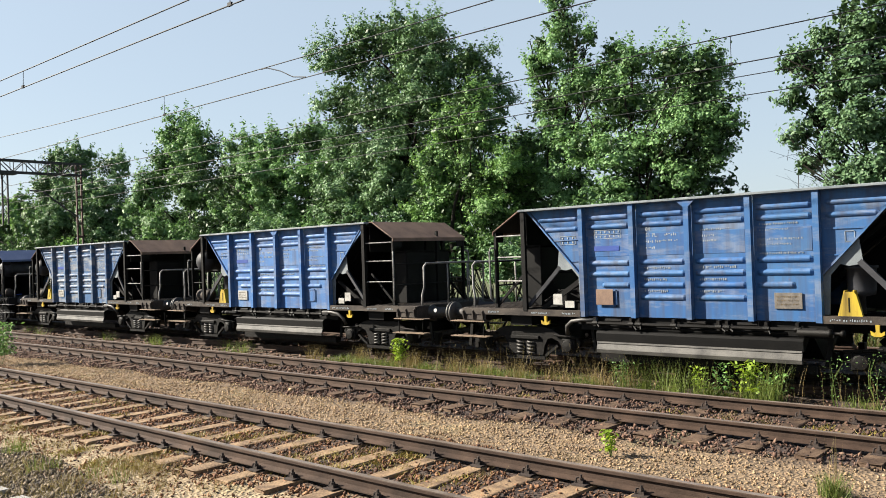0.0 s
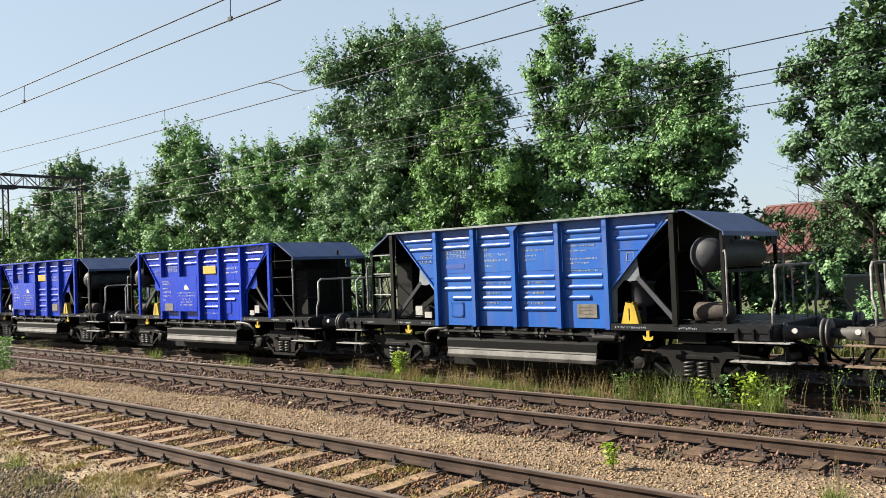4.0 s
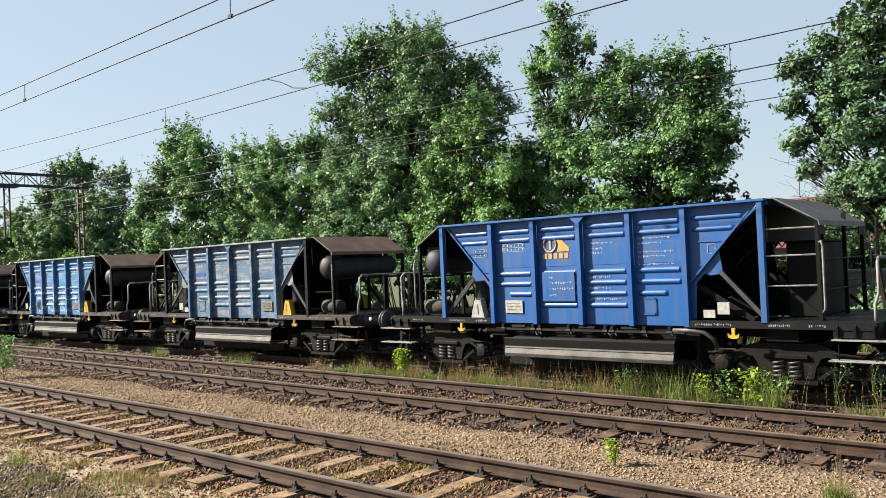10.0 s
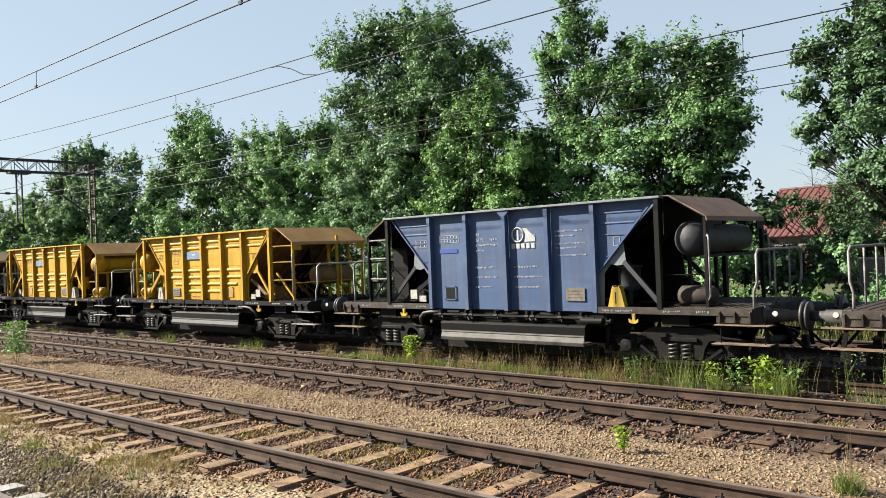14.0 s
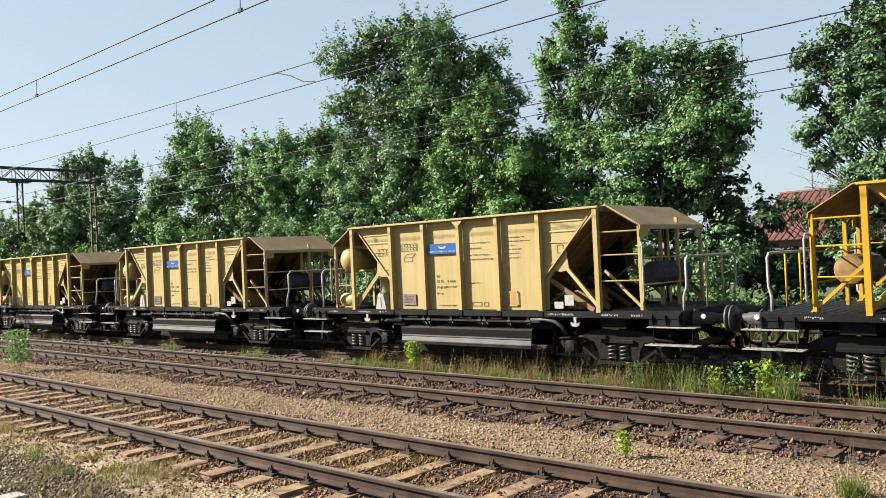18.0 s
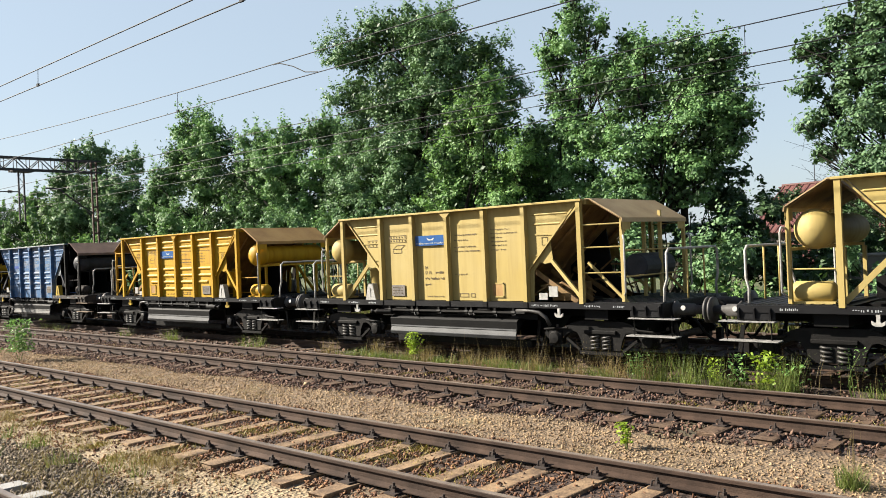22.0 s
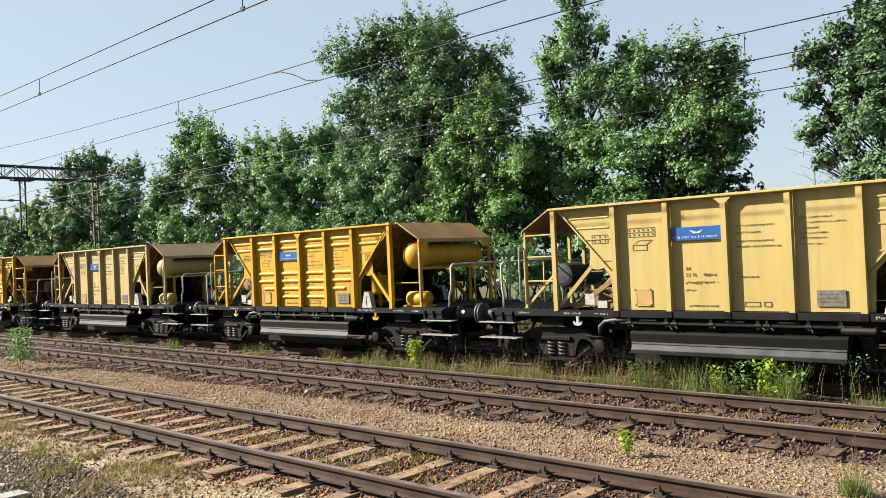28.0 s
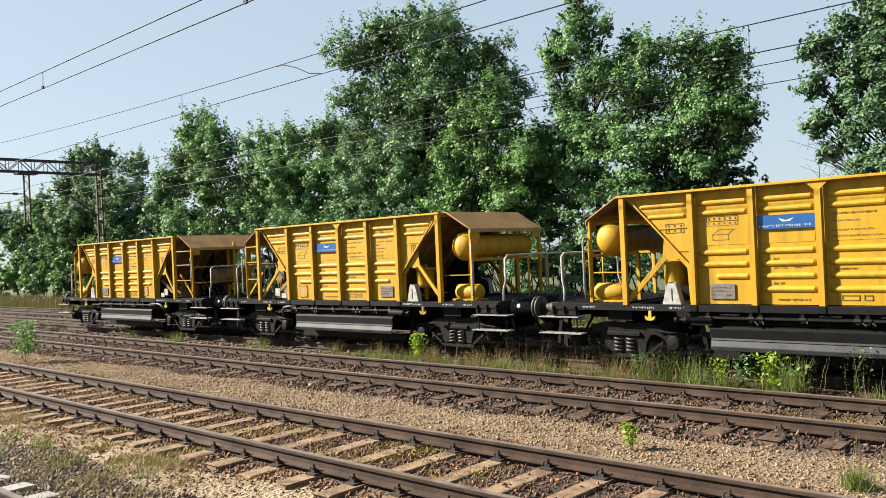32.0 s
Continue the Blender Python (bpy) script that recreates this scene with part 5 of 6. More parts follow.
# dry grass darkened: the shadow over the verge is put into its colour
M["verge_grass"] = leaf_material("shade_toned_verge_grass", (0.048, 0.0403, 0.0154), (0.115, 0.096, 0.0403), 0.2)
M["bark"] = surface("grey_brown_bark", (0.00691, 0.00558, 0.00473), (0.0206, 0.0164, 0.0125), 6, 0.9, 0, 1.0, 30, gloss=0.15)

LEAF_V = [(0, -0.5, 0), (0.30, -0.05, 0.07), (0, 0.5, 0), (-0.30, -0.05, 0.07)]
LEAF_F = [(0, 1, 2), (0, 2, 3)]


def leaf_frames(centres, size, rng, up=0.5, out=None):
    """Poses of leaves at the centres, turned at random with their faces tending upward and outward."""
    n = len(centres)
    nrm = rng.normal(size=(n, 3)) * (1.0 if out is None else 0.45)
    nrm[:, 2] += up * 2 if out is None else 0.35
    if out is not None:
        nrm += out
    nrm /= np.linalg.norm(nrm, axis=1)[:, None]
    t = rng.normal(size=(n, 3))
    t -= nrm * (t * nrm).sum(1)[:, None]
    t /= np.linalg.norm(t, axis=1)[:, None]
    b = np.cross(t, nrm)
    s = (size * rng.uniform(0.6, 1.35, n))[:, None]
    return np.stack([b * s, t * s, nrm * s, centres], -1)


def crown_points(lobes, y, depth, density, rng):
    """Leaf places and outward directions: tufts of leaves round the lobes, gaps between them, shoots at the skin."""
    pts, outs = [], []
    for x, z, r in lobes:
        c0 = np.array([x, y + rng.uniform(-1, 1) * depth, z])
        m = max(7, int(density * 0.36 * r ** 1.8))
        d = rng.normal(size=(m, 3))
        d /= np.linalg.norm(d, axis=1)[:, None]
        tuft = c0 + d * (r * rng.uniform(0.40, 0.96, m))[:, None] * np.array([1, 1.15, 1])
        bare = np.sin(tuft[:, 0] * 2.1 + 0.7 + tuft[:, 2] * 0.8) * np.sin(tuft[:, 2] * 2.6 - 0.4 * tuft[:, 0]) + 0.5 * np.sin(tuft[:, 1] * 2.9 + tuft[:, 0])
        tuft, d = tuft[bare > -0.50], d[bare > -0.50]
        m = len(tuft)
        rc = np.clip(0.34 * r ** 0.5, 0.2, 0.5) * rng.uniform(0.6, 1.3, m)
        for c, q, w in zip(tuft, d, rc):
            k = int(840 * w * w) + 16
            e = rng.normal(size=(k, 3))
            e /= np.linalg.norm(e, axis=1)[:, None]
            e[:, 2] = np.where(e[:, 2] < -0.35, -e[:, 2], e[:, 2])
            p = c + e * (w * rng.uniform(0.35, 1.0, k))[:, None] * np.array([1, 1, 0.75])
            # a leading shoot out of the tuft
            j = k // 6
            u = rng.uniform(0.5, 1.75, j)[:, None]
            axis = q * 0.55 + np.array([0, 0, 0.75])
            p[:j] = c + axis * w * u + rng.normal(size=(j, 3)) * 0.07
            pts.append(p)
            outs.append(e + q * 0.5)
    return np.concatenate(pts), np.concatenate(outs)


def limb(bm, p, q, r0, r1, rng, n=6):
    p, q = Vector(p), Vector(q)
    side = Vector((rng.uniform(-1, 1), rng.uniform(-1, 1), 0.3)) * (q - p).length * 0.13
    pts = [p.lerp(q, i / n) + side * math.sin(math.pi * i / n) for i in range(n + 1)]
    tube(bm, pts, [r0 + (r1 - r0) * i / n for i in range(n + 1)], 7)


def tree(lobes, y, x, label, leaf, r=0.22, density=150, size=0.125, depth=1.0, seed=1, fork=0.35):
    rng, rnd = np.random.default_rng(seed), random.Random(seed)
    top = max(z for _, z, _ in lobes)
    t = empty("tree", pose(x, y, -0.32), label, "tree", "trees behind the tracks")
    bm = B()
    mid = (0.25 * r, 0, top * 0.75)
    limb(bm, (0, 0, -0.1), mid, r, r * 0.35, rnd, 9)
    part("trunk", bm, M["bark"], t, smooth=True)
    for lx, lz, lr in lobes:
        h = min(max(top * fork, lz - 2.6), lz - 0.5)
        bm = B()
        limb(bm, (0, 0, max(h, 0.6)), (lx - x, rnd.uniform(-.8, .8), lz + 0.3), r * 0.25, 0.015, rnd)
        for _ in range(4):
            limb(bm, ((lx - x) * 0.75, 0, max(h, .6) + (lz - max(h, .6)) * 0.75), (lx - x + rnd.uniform(-.7, .7) * lr, rnd.uniform(-.7, .7) * lr, lz + 0.3 + rnd.uniform(-.6, .7) * lr), 0.022, 0.005, rnd, 4)
        part("limb", bm, M["bark"], t)
    pts, out = crown_points(lobes, y, depth, density, rng)
    pts = pts - np.array([x, y, -0.32])
    keep = pts[:, 2] > 0.15
    # large leaves inside the crown, their shade put into a darker green
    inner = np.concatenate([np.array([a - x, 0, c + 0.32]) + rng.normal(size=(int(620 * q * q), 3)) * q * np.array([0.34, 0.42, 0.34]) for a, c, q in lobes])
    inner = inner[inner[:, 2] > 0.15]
    scatter("inner_leaves", LEAF_V, LEAF_F, leaf_frames(inner, 0.19, rng), M["leaf_shade_tone"], "inner leaves, shade put into a darker green", "", t)
    scatter("crown", LEAF_V, LEAF_F, leaf_frames(pts[keep], size * 0.82, rng, 0.5, out[keep]), M[leaf], "dense leafy crown", "", t)
    return t


tree([(-27.5, 11.1, 1.15), (-26.0, 11.5, 1.35), (-24.0, 11.3, 1.4), (-22.1, 10.2, 1.4), (-20.3, 9.7, 1.0), (-27.9, 9.1, 1.1), (-25.1, 8.9, 2.0), (-22.2, 8.3, 1.6), (-19.8, 8.2, 1.0),
      (-27.4, 7.1, 1.4), (-24.6, 6.4, 1.7), (-21.7, 6.3, 1.4), (-26.4, 5.1, 1.5), (-24.0, 4.7, 1.4), (-21.2, 4.6, 1.4), (-28.6, 4.8, 1.3), (-27.0, 3.4, 1.4), (-23.0, 3.0, 1.4)], 25, -23.6, "tall broad oak with dark green leaves", "leaf_dark", 0.28, 105, 0.14, seed=3)
tree([(-18.6, 7.8, 0.7), (-19.4, 6.8, 0.9), (-17.9, 6.5, 0.9), (-20.1, 5.4, 1.1), (-18.2, 5.0, 1.1), (-16.7, 5.0, 0.8), (-19.6, 3.9, 1.0), (-17.5, 3.5, 1.0), (-20.7, 4.3, 0.9),
      (-18.6, 2.4, 1.0), (-20.0, 2.6, 0.9)], 22.8, -18.7, "young bright green tree before darker ones", "leaf_light", 0.12, depth=0.5, seed=4)
tree([(-15.7, 10.2, 0.65), (-16.6, 9.7, 0.4), (-14.5, 9.5, 0.4), (-13.7, 8.9, 0.4), (-13.7, 8.2, 0.45), (-15.3, 9.2, 0.8), (-16.5, 8.8, 0.7), (-16.3, 7.5, 0.9), (-14.9, 7.7, 0.8), (-15.9, 6.1, 1.0), (-16.7, 4.7, 1.0), (-15.3, 4.4, 1.0), (-15.6, 10.9, 0.45), (-17.5, 6.0, 1.0), (-18.1, 4.6, 1.1), (-17.3, 3.2, 1.1), (-14.2, 8.0, 0.6)],
     24.5, -15.7, "slender pointed oak with mid-green leaves", "leaf", 0.16, depth=0.6, seed=5)
tree([(-12.4, 8.0, 0.7), (-11.1, 7.8, 0.8), (-9.9, 7.5, 0.6), (-12.7, 6.7, 1.0), (-11.1, 6.4, 1.0), (-9.7, 6.2, 0.8), (-9.3, 5.5, 0.5), (-12.3, 5.2, 1.1), (-10.8, 5.0, 1.0),
      (-9.8, 4.9, 0.7), (-12.8, 4.0, 1.0), (-11.3, 3.8, 0.9), (-10.5, 4.2, 0.6), (-13.6, 7.2, 0.7), (-13.8, 5.6, 0.9), (-10.3, 6.9, 0.8), (-10.2, 5.8, 0.9)], 23.2, -11.9, "broad full-crowned oak with a leaning crown", "leaf", 0.18, depth=0.8, seed=6)
tree([(-6.3, 7.4, 0.55), (-6.9, 7.0, 0.4), (-5.4, 7.5, 0.75), (-6.6, 6.6, 0.5), (-5.7, 6.3, 0.75), (-4.9, 6.2, 0.8), (-6.7, 5.4, 0.4), (-5.7, 5.0, 0.75), (-4.8, 4.9, 0.8), (-6.3, 4.5, 0.4),
      (-5.4, 3.9, 0.7), (-4.6, 3.7, 0.8), (-4.3, 7.1, 0.8), (-5.6, 2.9, 0.6), (-4.7, 2.6, 0.7), (-3.6, 5.5, 1.0), (-5.2, 8.4, 0.7), (-4.2, 8.3, 0.8), (-5.8, 8.0, 0.4), (-5.2, 3.2, 0.8), (-6.0, 3.7, 0.5), (-4.0, 4.3, 0.9), (-6.2, 5.9, 0.5), (-7.2, 7.0, 0.45), (-7.1, 6.0, 0.45), (-7.1, 5.0, 0.45), (-6.9, 4.2, 0.4)],
     22.6, -4.6, "oak with loose open branches near the house", "leaf_deep", 0.13, 150, depth=0.5, seed=7)
tree([(-42.7, 9.7, 1.3), (-44.6, 8.3, 1.5), (-40.4, 8.5, 1.3), (-46.7, 7.1, 1.3), (-42.2, 6.4, 1.6), (-39.3, 6.5, 1.4), (-47.5, 5.4, 1.4), (-44.2, 4.5, 1.5), (-40.6, 4.3, 1.4), (-38.2, 4.8, 1.4), (-42.4, 2.9, 1.5), (-46.4, 3.4, 1.4)],
     26, -43.0, "round-crowned tree with fresh green leaves", "leaf", 0.2, 120, 0.175, seed=8)
tree([(-38.6, 6.9, 0.9), (-36.6, 8.0, 1.0), (-33.6, 7.9, 1.1), (-31.6, 8.1, 1.1), (-37.2, 6.3, 1.4), (-33.7, 6.0, 1.5), (-31.0, 6.0, 1.3), (-36.3, 4.4, 1.4), (-32.5, 4.2, 1.4), (-29.9, 4.3, 1.2), (-29.4, 6.6, 1.1), (-35.3, 7.2, 1.1), (-34.6, 3.4, 1.4), (-30.6, 2.9, 1.3)],
     26, -33.8, "low spreading tree with green leaves", "leaf", 0.2, 120, 0.165, seed=9)
tree([(-62.5, 10.3, 1.2), (-58.7, 9.9, 1.2), (-54.9, 9.1, 1.0), (-63.6, 8.1, 1.6), (-58.0, 7.4, 1.7), (-53.4, 7.3, 1.2), (-61.8, 5.4, 1.7), (-55.5, 5.1, 1.8)],
     27, -58.5, "dark tree behind the gantry", "leaf_dark", 0.22, 90, 0.21, seed=10)
tree([(-81.8, 7.9, 1.6), (-86.0, 6.9, 1.7), (-78.7, 6.0, 1.8), (-87.6, 4.7, 2.0), (-82.8, 2.9, 2.2), (-91.9, 6.9, 2.4), (-76.0, 3.5, 2.0)],
     32, -83.0, "distant bushy tree along the tracks", "leaf_light", 0.22, 35, 0.30, seed=11)
tree([(-71.0, 6.0, 2.0), (-68.0, 4.5, 1.8), (-73.5, 4.0, 1.8), (-69.5, 2.5, 1.7)], 30, -70.5, "distant green tree along the tracks", "leaf_bush", 0.2, 40, 0.27, seed=12)


def bush(x, y, w, h, leaf, label, seed, size=0.13, dens=90):
    rng, rnd = np.random.default_rng(seed), random.Random(seed)
    t = empty("bush", pose(x, y, -0.34), label, "bush", "bushes behind the tracks")
    bm = B()
    lobes = []
    for i in range(max(4, int(w * 2.2))):
        lx, r = rnd.uniform(-w / 2, w / 2), rnd.uniform(0.55, 0.9) * min(1.0, h / 2)
        lz = rnd.uniform(0.25, 1.0) * (h - r)
        lobes.append((lx, lz, r))
        limb(bm, (lx * 0.4, 0, -0.05), (lx, rnd.uniform(-.3, .3), lz), 0.035, 0.01, rnd, 4)
    part("stem", bm, M["bark"], t)
    pts, out = crown_points(lobes, 0, 0.5, dens, rng)
    keep = pts[:, 2] > 0.02
    scatter("foliage", LEAF_V, LEAF_F, leaf_frames(pts[keep], size, rng, 0.5, out[keep]), M[leaf], "thick leaves", "", t)


BUSHES = [(-78, 26, 9, 4.2, "leaf_bush"), (-68, 25, 8, 3.6, "leaf_light"), (-61, 24, 7, 3.8, "leaf_bush"), (-54, 23.6, 7, 4.2, "leaf_light"), (-48, 23.4, 6, 4.2, "leaf_dark"), (-42, 23.2, 6, 4.4, "leaf_dark"),
          (-36, 23, 6, 4.8, "leaf_dark"), (-30.5, 22.6, 5, 4.6, "leaf_dark"), (-26, 22.4, 5, 5.0, "leaf_dark"), (-21.5, 21.8, 4.4, 4.4, "leaf_dark"), (-17, 21.6, 4, 3.6, "leaf_dark"), (-14, 22.4, 4, 4.6, "leaf_dark"),
          (-10.8, 21.8, 3.6, 3.2, "leaf_dark"), (-11.2, 27, 3.4, 4.4, "leaf_shade_tone"), (-8.2, 25, 2.6, 3.0, "leaf_shade_tone"), (-6.4, 21.0, 2.4, 1.3, "leaf_bush"), (-5.0, 22.6, 3.0, 2.6, "leaf_dark"), (-2.5, 22, 3.5, 3.0, "leaf_dark"), (-9.0, 20.9, 2.5, 1.6, "leaf_bush")]
# a second row under the trees; its leaf colour carries the shade
BUSHES += [(-51, 25.5, 5, 4.8, "leaf_shade_tone"), (-56.5, 25.5, 5, 4.6, "leaf_shade_tone")] + [(-46 + 4.6 * i, 27.5 + 0.8 * math.sin(i * 2.1), 5.4, 5.6 + 0.6 * math.sin(i * 1.3), "leaf_shade_tone") for i in range(8)]
BUSHES += [(-30.5, 34, 6.0, 4.6, "leaf_shade_tone"), (-25.5, 33.5, 6.0, 4.4, "leaf_shade_tone"), (-20.5, 33, 6.0, 4.6, "leaf_shade_tone"), (-16.5, 31, 4.5, 3.8, "leaf_shade_tone")]
BUSHES += [(-66 + 5.5 * i, 30.5 + 0.9 * math.sin(i * 1.7), 6.4, 6.6 + 0.7 * math.sin(i * 2.3), "leaf_shade_tone") for i in range(8)]
for i, (bx, by, bw, bh, bl) in enumerate(BUSHES):
    far = bx < -45
    bush(bx, by, bw, bh, bl, {"leaf_dark": "dark green bush in the shade of trees", "leaf_shade_tone": "undergrowth below the trees, shade put into its green", "leaf_light": "fresh green sunlit bush", "leaf_bush": "green leafy bush beside the tracks"}[bl],
         40 + i, 0.22 if far else 0.18 if bl == "leaf_shade_tone" else 0.13, 34 if far or bl == "leaf_shade_tone" else 58)

# the neighbouring trees' shade is put into these two trees' leaf colour
tree([(-14.2, 3.3, 0.8), (-13.4, 2.7, 0.8), (-12.6, 1.5, 0.8), (-11.4, 1.1, 0.8), (-10.1, 1.4, 0.8), (-9.0, 1.9, 0.9), (-8.0, 1.8, 0.9), (-8.6, 0.9, 0.9), (-14.7, 2.0, 1.0), (-13.1, 1.0, 0.8), (-12.0, 0.6, 0.8)], 33, -13.0, "low tree before the house, leaves toned dark for shade", "leaf_shade_tone", 0.09, 130, 0.15, 0.4, 21)
tree([(-15.3, 3.7, 0.30), (-14.6, 3.85, 0.36), (-13.9, 3.95, 0.42), (-13.1, 3.7, 0.5), (-14.6, 3.1, 0.30), (-13.9, 3.35, 0.35), (-13.2, 3.0, 0.4), (-12.1, 2.9, 0.8), (-11.6, 3.8, 0.9), (-10.8, 3.0, 0.9), (-11.3, 2.0, 0.9), (-12.7, 1.6, 0.8)], 41, -12.2, "small tree reaching over the red roof, leaves toned dark for shade", "leaf_shade_tone", 0.09, 130, 0.16, 0.3, 22)


def bare_tree():
    rnd = random.Random(8)
    t = empty("bare_tree", pose(-4.6, 20.6, -0.3), "leafless grey branches of a dead tree", "tree")
    bm = B()
    limb(bm, (0, 0, 0), (-0.3, 0.1, 3.2), 0.07, 0.04, rnd)
    part("trunk", bm, M["bark"], t)
    for i in range(9):
        bm = B()
        z = 2.2 + 0.12 * i
        q = Vector((-0.5 - rnd.uniform(0.6, 2.0), rnd.uniform(-.4, .4), z + rnd.uniform(0.6, 2.2)))
        limb(bm, (-0.25, 0.08, z), q, 0.009, 0.003, rnd)
        for _ in range(6):
            a = Vector((-0.25, 0.08, z)).lerp(q, rnd.uniform(0.35, 0.95))
            limb(bm, a, a + Vector((rnd.uniform(-.9, .3), rnd.uniform(-.3, .3), rnd.uniform(-.1, .7))), 0.0045, 0.002, rnd, 3)
        part("branch", bm, M["bark"], t)


bare_tree()

# grass, weeds and saplings
BLADE_V = [(-0.5, 0, 0), (0.5, 0, 0), (0.32, 0.06, 0.55), (-0.32, 0.06, 0.55), (0.0, 0.22, 1.0)]
BLADE_F = [(0, 1, 2, 3), (3, 2, 4)]


def blades(name, pts, h, w, mat, label, category, seed, lean=0.35):
    """Thin leaning blades standing on the points."""
    rng = np.random.default_rng(seed)
    n = len(pts)
    a = rng.uniform(0, 2 * np.pi, n)
    hh = h * rng.uniform(0.45, 1.25, n)
    tilt = rng.normal(size=(n, 2)) * lean
    X = np.stack([np.cos(a), np.sin(a), 0 * a], 1) * (w * rng.uniform(0.7, 1.4, n))[:, None]
    Y = np.stack([-np.sin(a), np.cos(a), 0 * a], 1) * (hh * 0.8)[:, None]
    Z = np.stack([tilt[:, 0], tilt[:, 1], 1 + 0 * a], 1) * hh[:, None]
    return scatter(name, BLADE_V, BLADE_F, np.stack([X, Y, Z, pts], -1), M[mat], label, category)


def patch(rng, n, x0, x1, y0, y1, clump=0.0, clumps=1):
    if clump:
        c = np.stack([rng.uniform(x0, x1, clumps), rng.uniform(y0, y1, clumps)], 1)
        p = c[rng.integers(0, clumps, n)] + rng.normal(size=(n, 2)) * clump
    else:
        p = np.stack([rng.uniform(x0, x1, n), rng.uniform(y0, y1, n)], 1)
    return np.column_stack([p, np.where(p[:, 1] < 22, ground_z(p[:, 0], p[:, 1]), -0.30) - 0.02])


rng = np.random.default_rng(21)
# tall strip between the second track and the train
blades("grass_strip", np.concatenate([patch(rng, 3600, -14.8, -7.6, 12.4, 13.1, 0.08, 60), patch(rng, 1000, -7.6, -2.0, 12.4, 13.0, 0.08, 14)]), 0.20, 0.008, "grass", "green grass tufts beside the train's track", "grass", 1)
blades("dry_grass", patch(rng, 1500, -15.5, -7.0, 12.4, 13.2, 0.10, 30), 0.42, 0.006, "grass_dry", "tall dry grass stalks beside the train's track", "grass", 2, 0.28)
blades("grass_tuft", patch(rng, 1300, -7.6, -1.2, 12.35, 13.0, 0.09, 16), 0.55, 0.007, "grass", "tall green weeds beside the train's track", "weeds", 3, 0.22)
blades("dry_stalks", patch(rng, 260, -12.0, -1.5, 12.3, 13.1, 0.25, 26), 0.70, 0.005, "grass_dry", "thin brown weed stalks beside the train's track", "weeds", 4, 0.15)
blades("far_weeds", patch(rng, 420, -34, -15, 12.35, 13.1, 0.12, 9), 0.36, 0.009, "grass", "scattered weeds along the train's track", "grass", 5)
blades("verge", np.concatenate([patch(rng, 14000, -75, 0, 19.7, 22.5), patch(rng, 6000, -70, -35, 20, 24)]), 0.75, 0.02, "verge_grass", "tall grass of the verge beyond the last track, darkened for shade", "grass", 6, 0.25)
blades("verge_green", patch(rng, 9000, -75, 0, 19.6, 22.5), 0.6, 0.02, "grass", "green grass of the verge beyond the last track", "grass", 7, 0.3)
# low tufts in the ballast
blades("ballast_tufts", np.concatenate([patch(rng, 5200, -22, -2.5, 9.7, 12.1, 0.09, 46), patch(rng, 3500, -26, -5.5, 4.0, 5.2, 0.13, 30), patch(rng, 1600, -20, -4, 5.6, 6.8, 0.08, 20)]),
       0.09, 0.006, "grass_dry", "low yellowish grass tufts in the ballast", "grass", 8, 0.6)
blades("ballast_moss", np.concatenate([patch(rng, 6000, -24, -2.5, 9.7, 12.1, 0.10, 40), patch(rng, 2600, -26, -9, 4.5, 5.3, 0.10, 18), patch(rng, 8500, -26, -5, 5.3, 7.1, 0.12, 75)]),
       0.07, 0.016, "moss", "mossy yellow-green tufts in the ballast", "grass", 9, 0.8)


def sapling(x, y, h, n, size, leaf, label, seed, w=0.16, name="sapling"):
    rng, rnd = np.random.default_rng(seed), random.Random(seed)
    t = empty(name, pose(x, y, float(ground_z(np.array(x), np.array(y)))), label, "plant", "weeds by the tracks")
    bm = B()
    for i in range(3):
        limb(bm, (rnd.uniform(-.02, .02), 0, -0.03), (rnd.uniform(-w, w) * .6, rnd.uniform(-w, w) * .6, h * rnd.uniform(.75, 1)), 0.008, 0.003, rnd, 4)
    part("stem", bm, M["grass"], t)
    pts = np.stack([rng.normal(0, w * 0.5, n), rng.normal(0, w * 0.5, n), h * rng.uniform(0.25, 1.05, n)], 1)
    scatter("leaves", LEAF_V, LEAF_F, leaf_frames(pts, size, rng, 0.8), M[leaf], "small leaves", "", t)


sapling(-4.82, 8.26, 0.30, 95, 0.065, "leaf_lime", "lime-green sapling in tan gravel", 1, 0.10)
sapling(-12.6, 12.75, 0.62, 300, 0.075, "leaf_lime", "bright lime-green weed beside the train's track", 2, 0.17, "weed")
sapling(-21.9, 7.95, 1.02, 620, 0.085, "leaf_light", "green sapling beside the nearer track", 3, 0.32)
sapling(-5.75, 12.75, 0.46, 110, 0.06, "leaf_lime", "yellow-green weed beside the train's track", 4, 0.14, "weed")
sapling(-5.35, 12.8, 0.55, 90, 0.07, "leaf_light", "leafy green weed beside the train's track", 5, 0.2, "weed")
sapling(-4.9, 12.7, 0.60, 150, 0.085, "leaf_lime", "broad-leaved yellow-green weed beside the train's track", 6, 0.26, "weed")
sapling(-4.5, 12.75, 0.46, 80, 0.075, "leaf_light", "broad-leaved green weed beside the train's track", 7, 0.22, "weed")
sapling(-3.6, 12.65, 0.75, 90, 0.04, "leaf_bush", "tall thin green weed beside the train's track", 8, 0.22, "weed")
sapling(-3.0, 12.6, 0.8, 100, 0.04, "leaf_bush", "tall thin green weed beside the train's track", 9, 0.25, "weed")
sapling(-7.1, 12.8, 0.5, 150, 0.04, "leaf_bush", "bushy green weed beside the train's track", 10, 0.25, "weed")
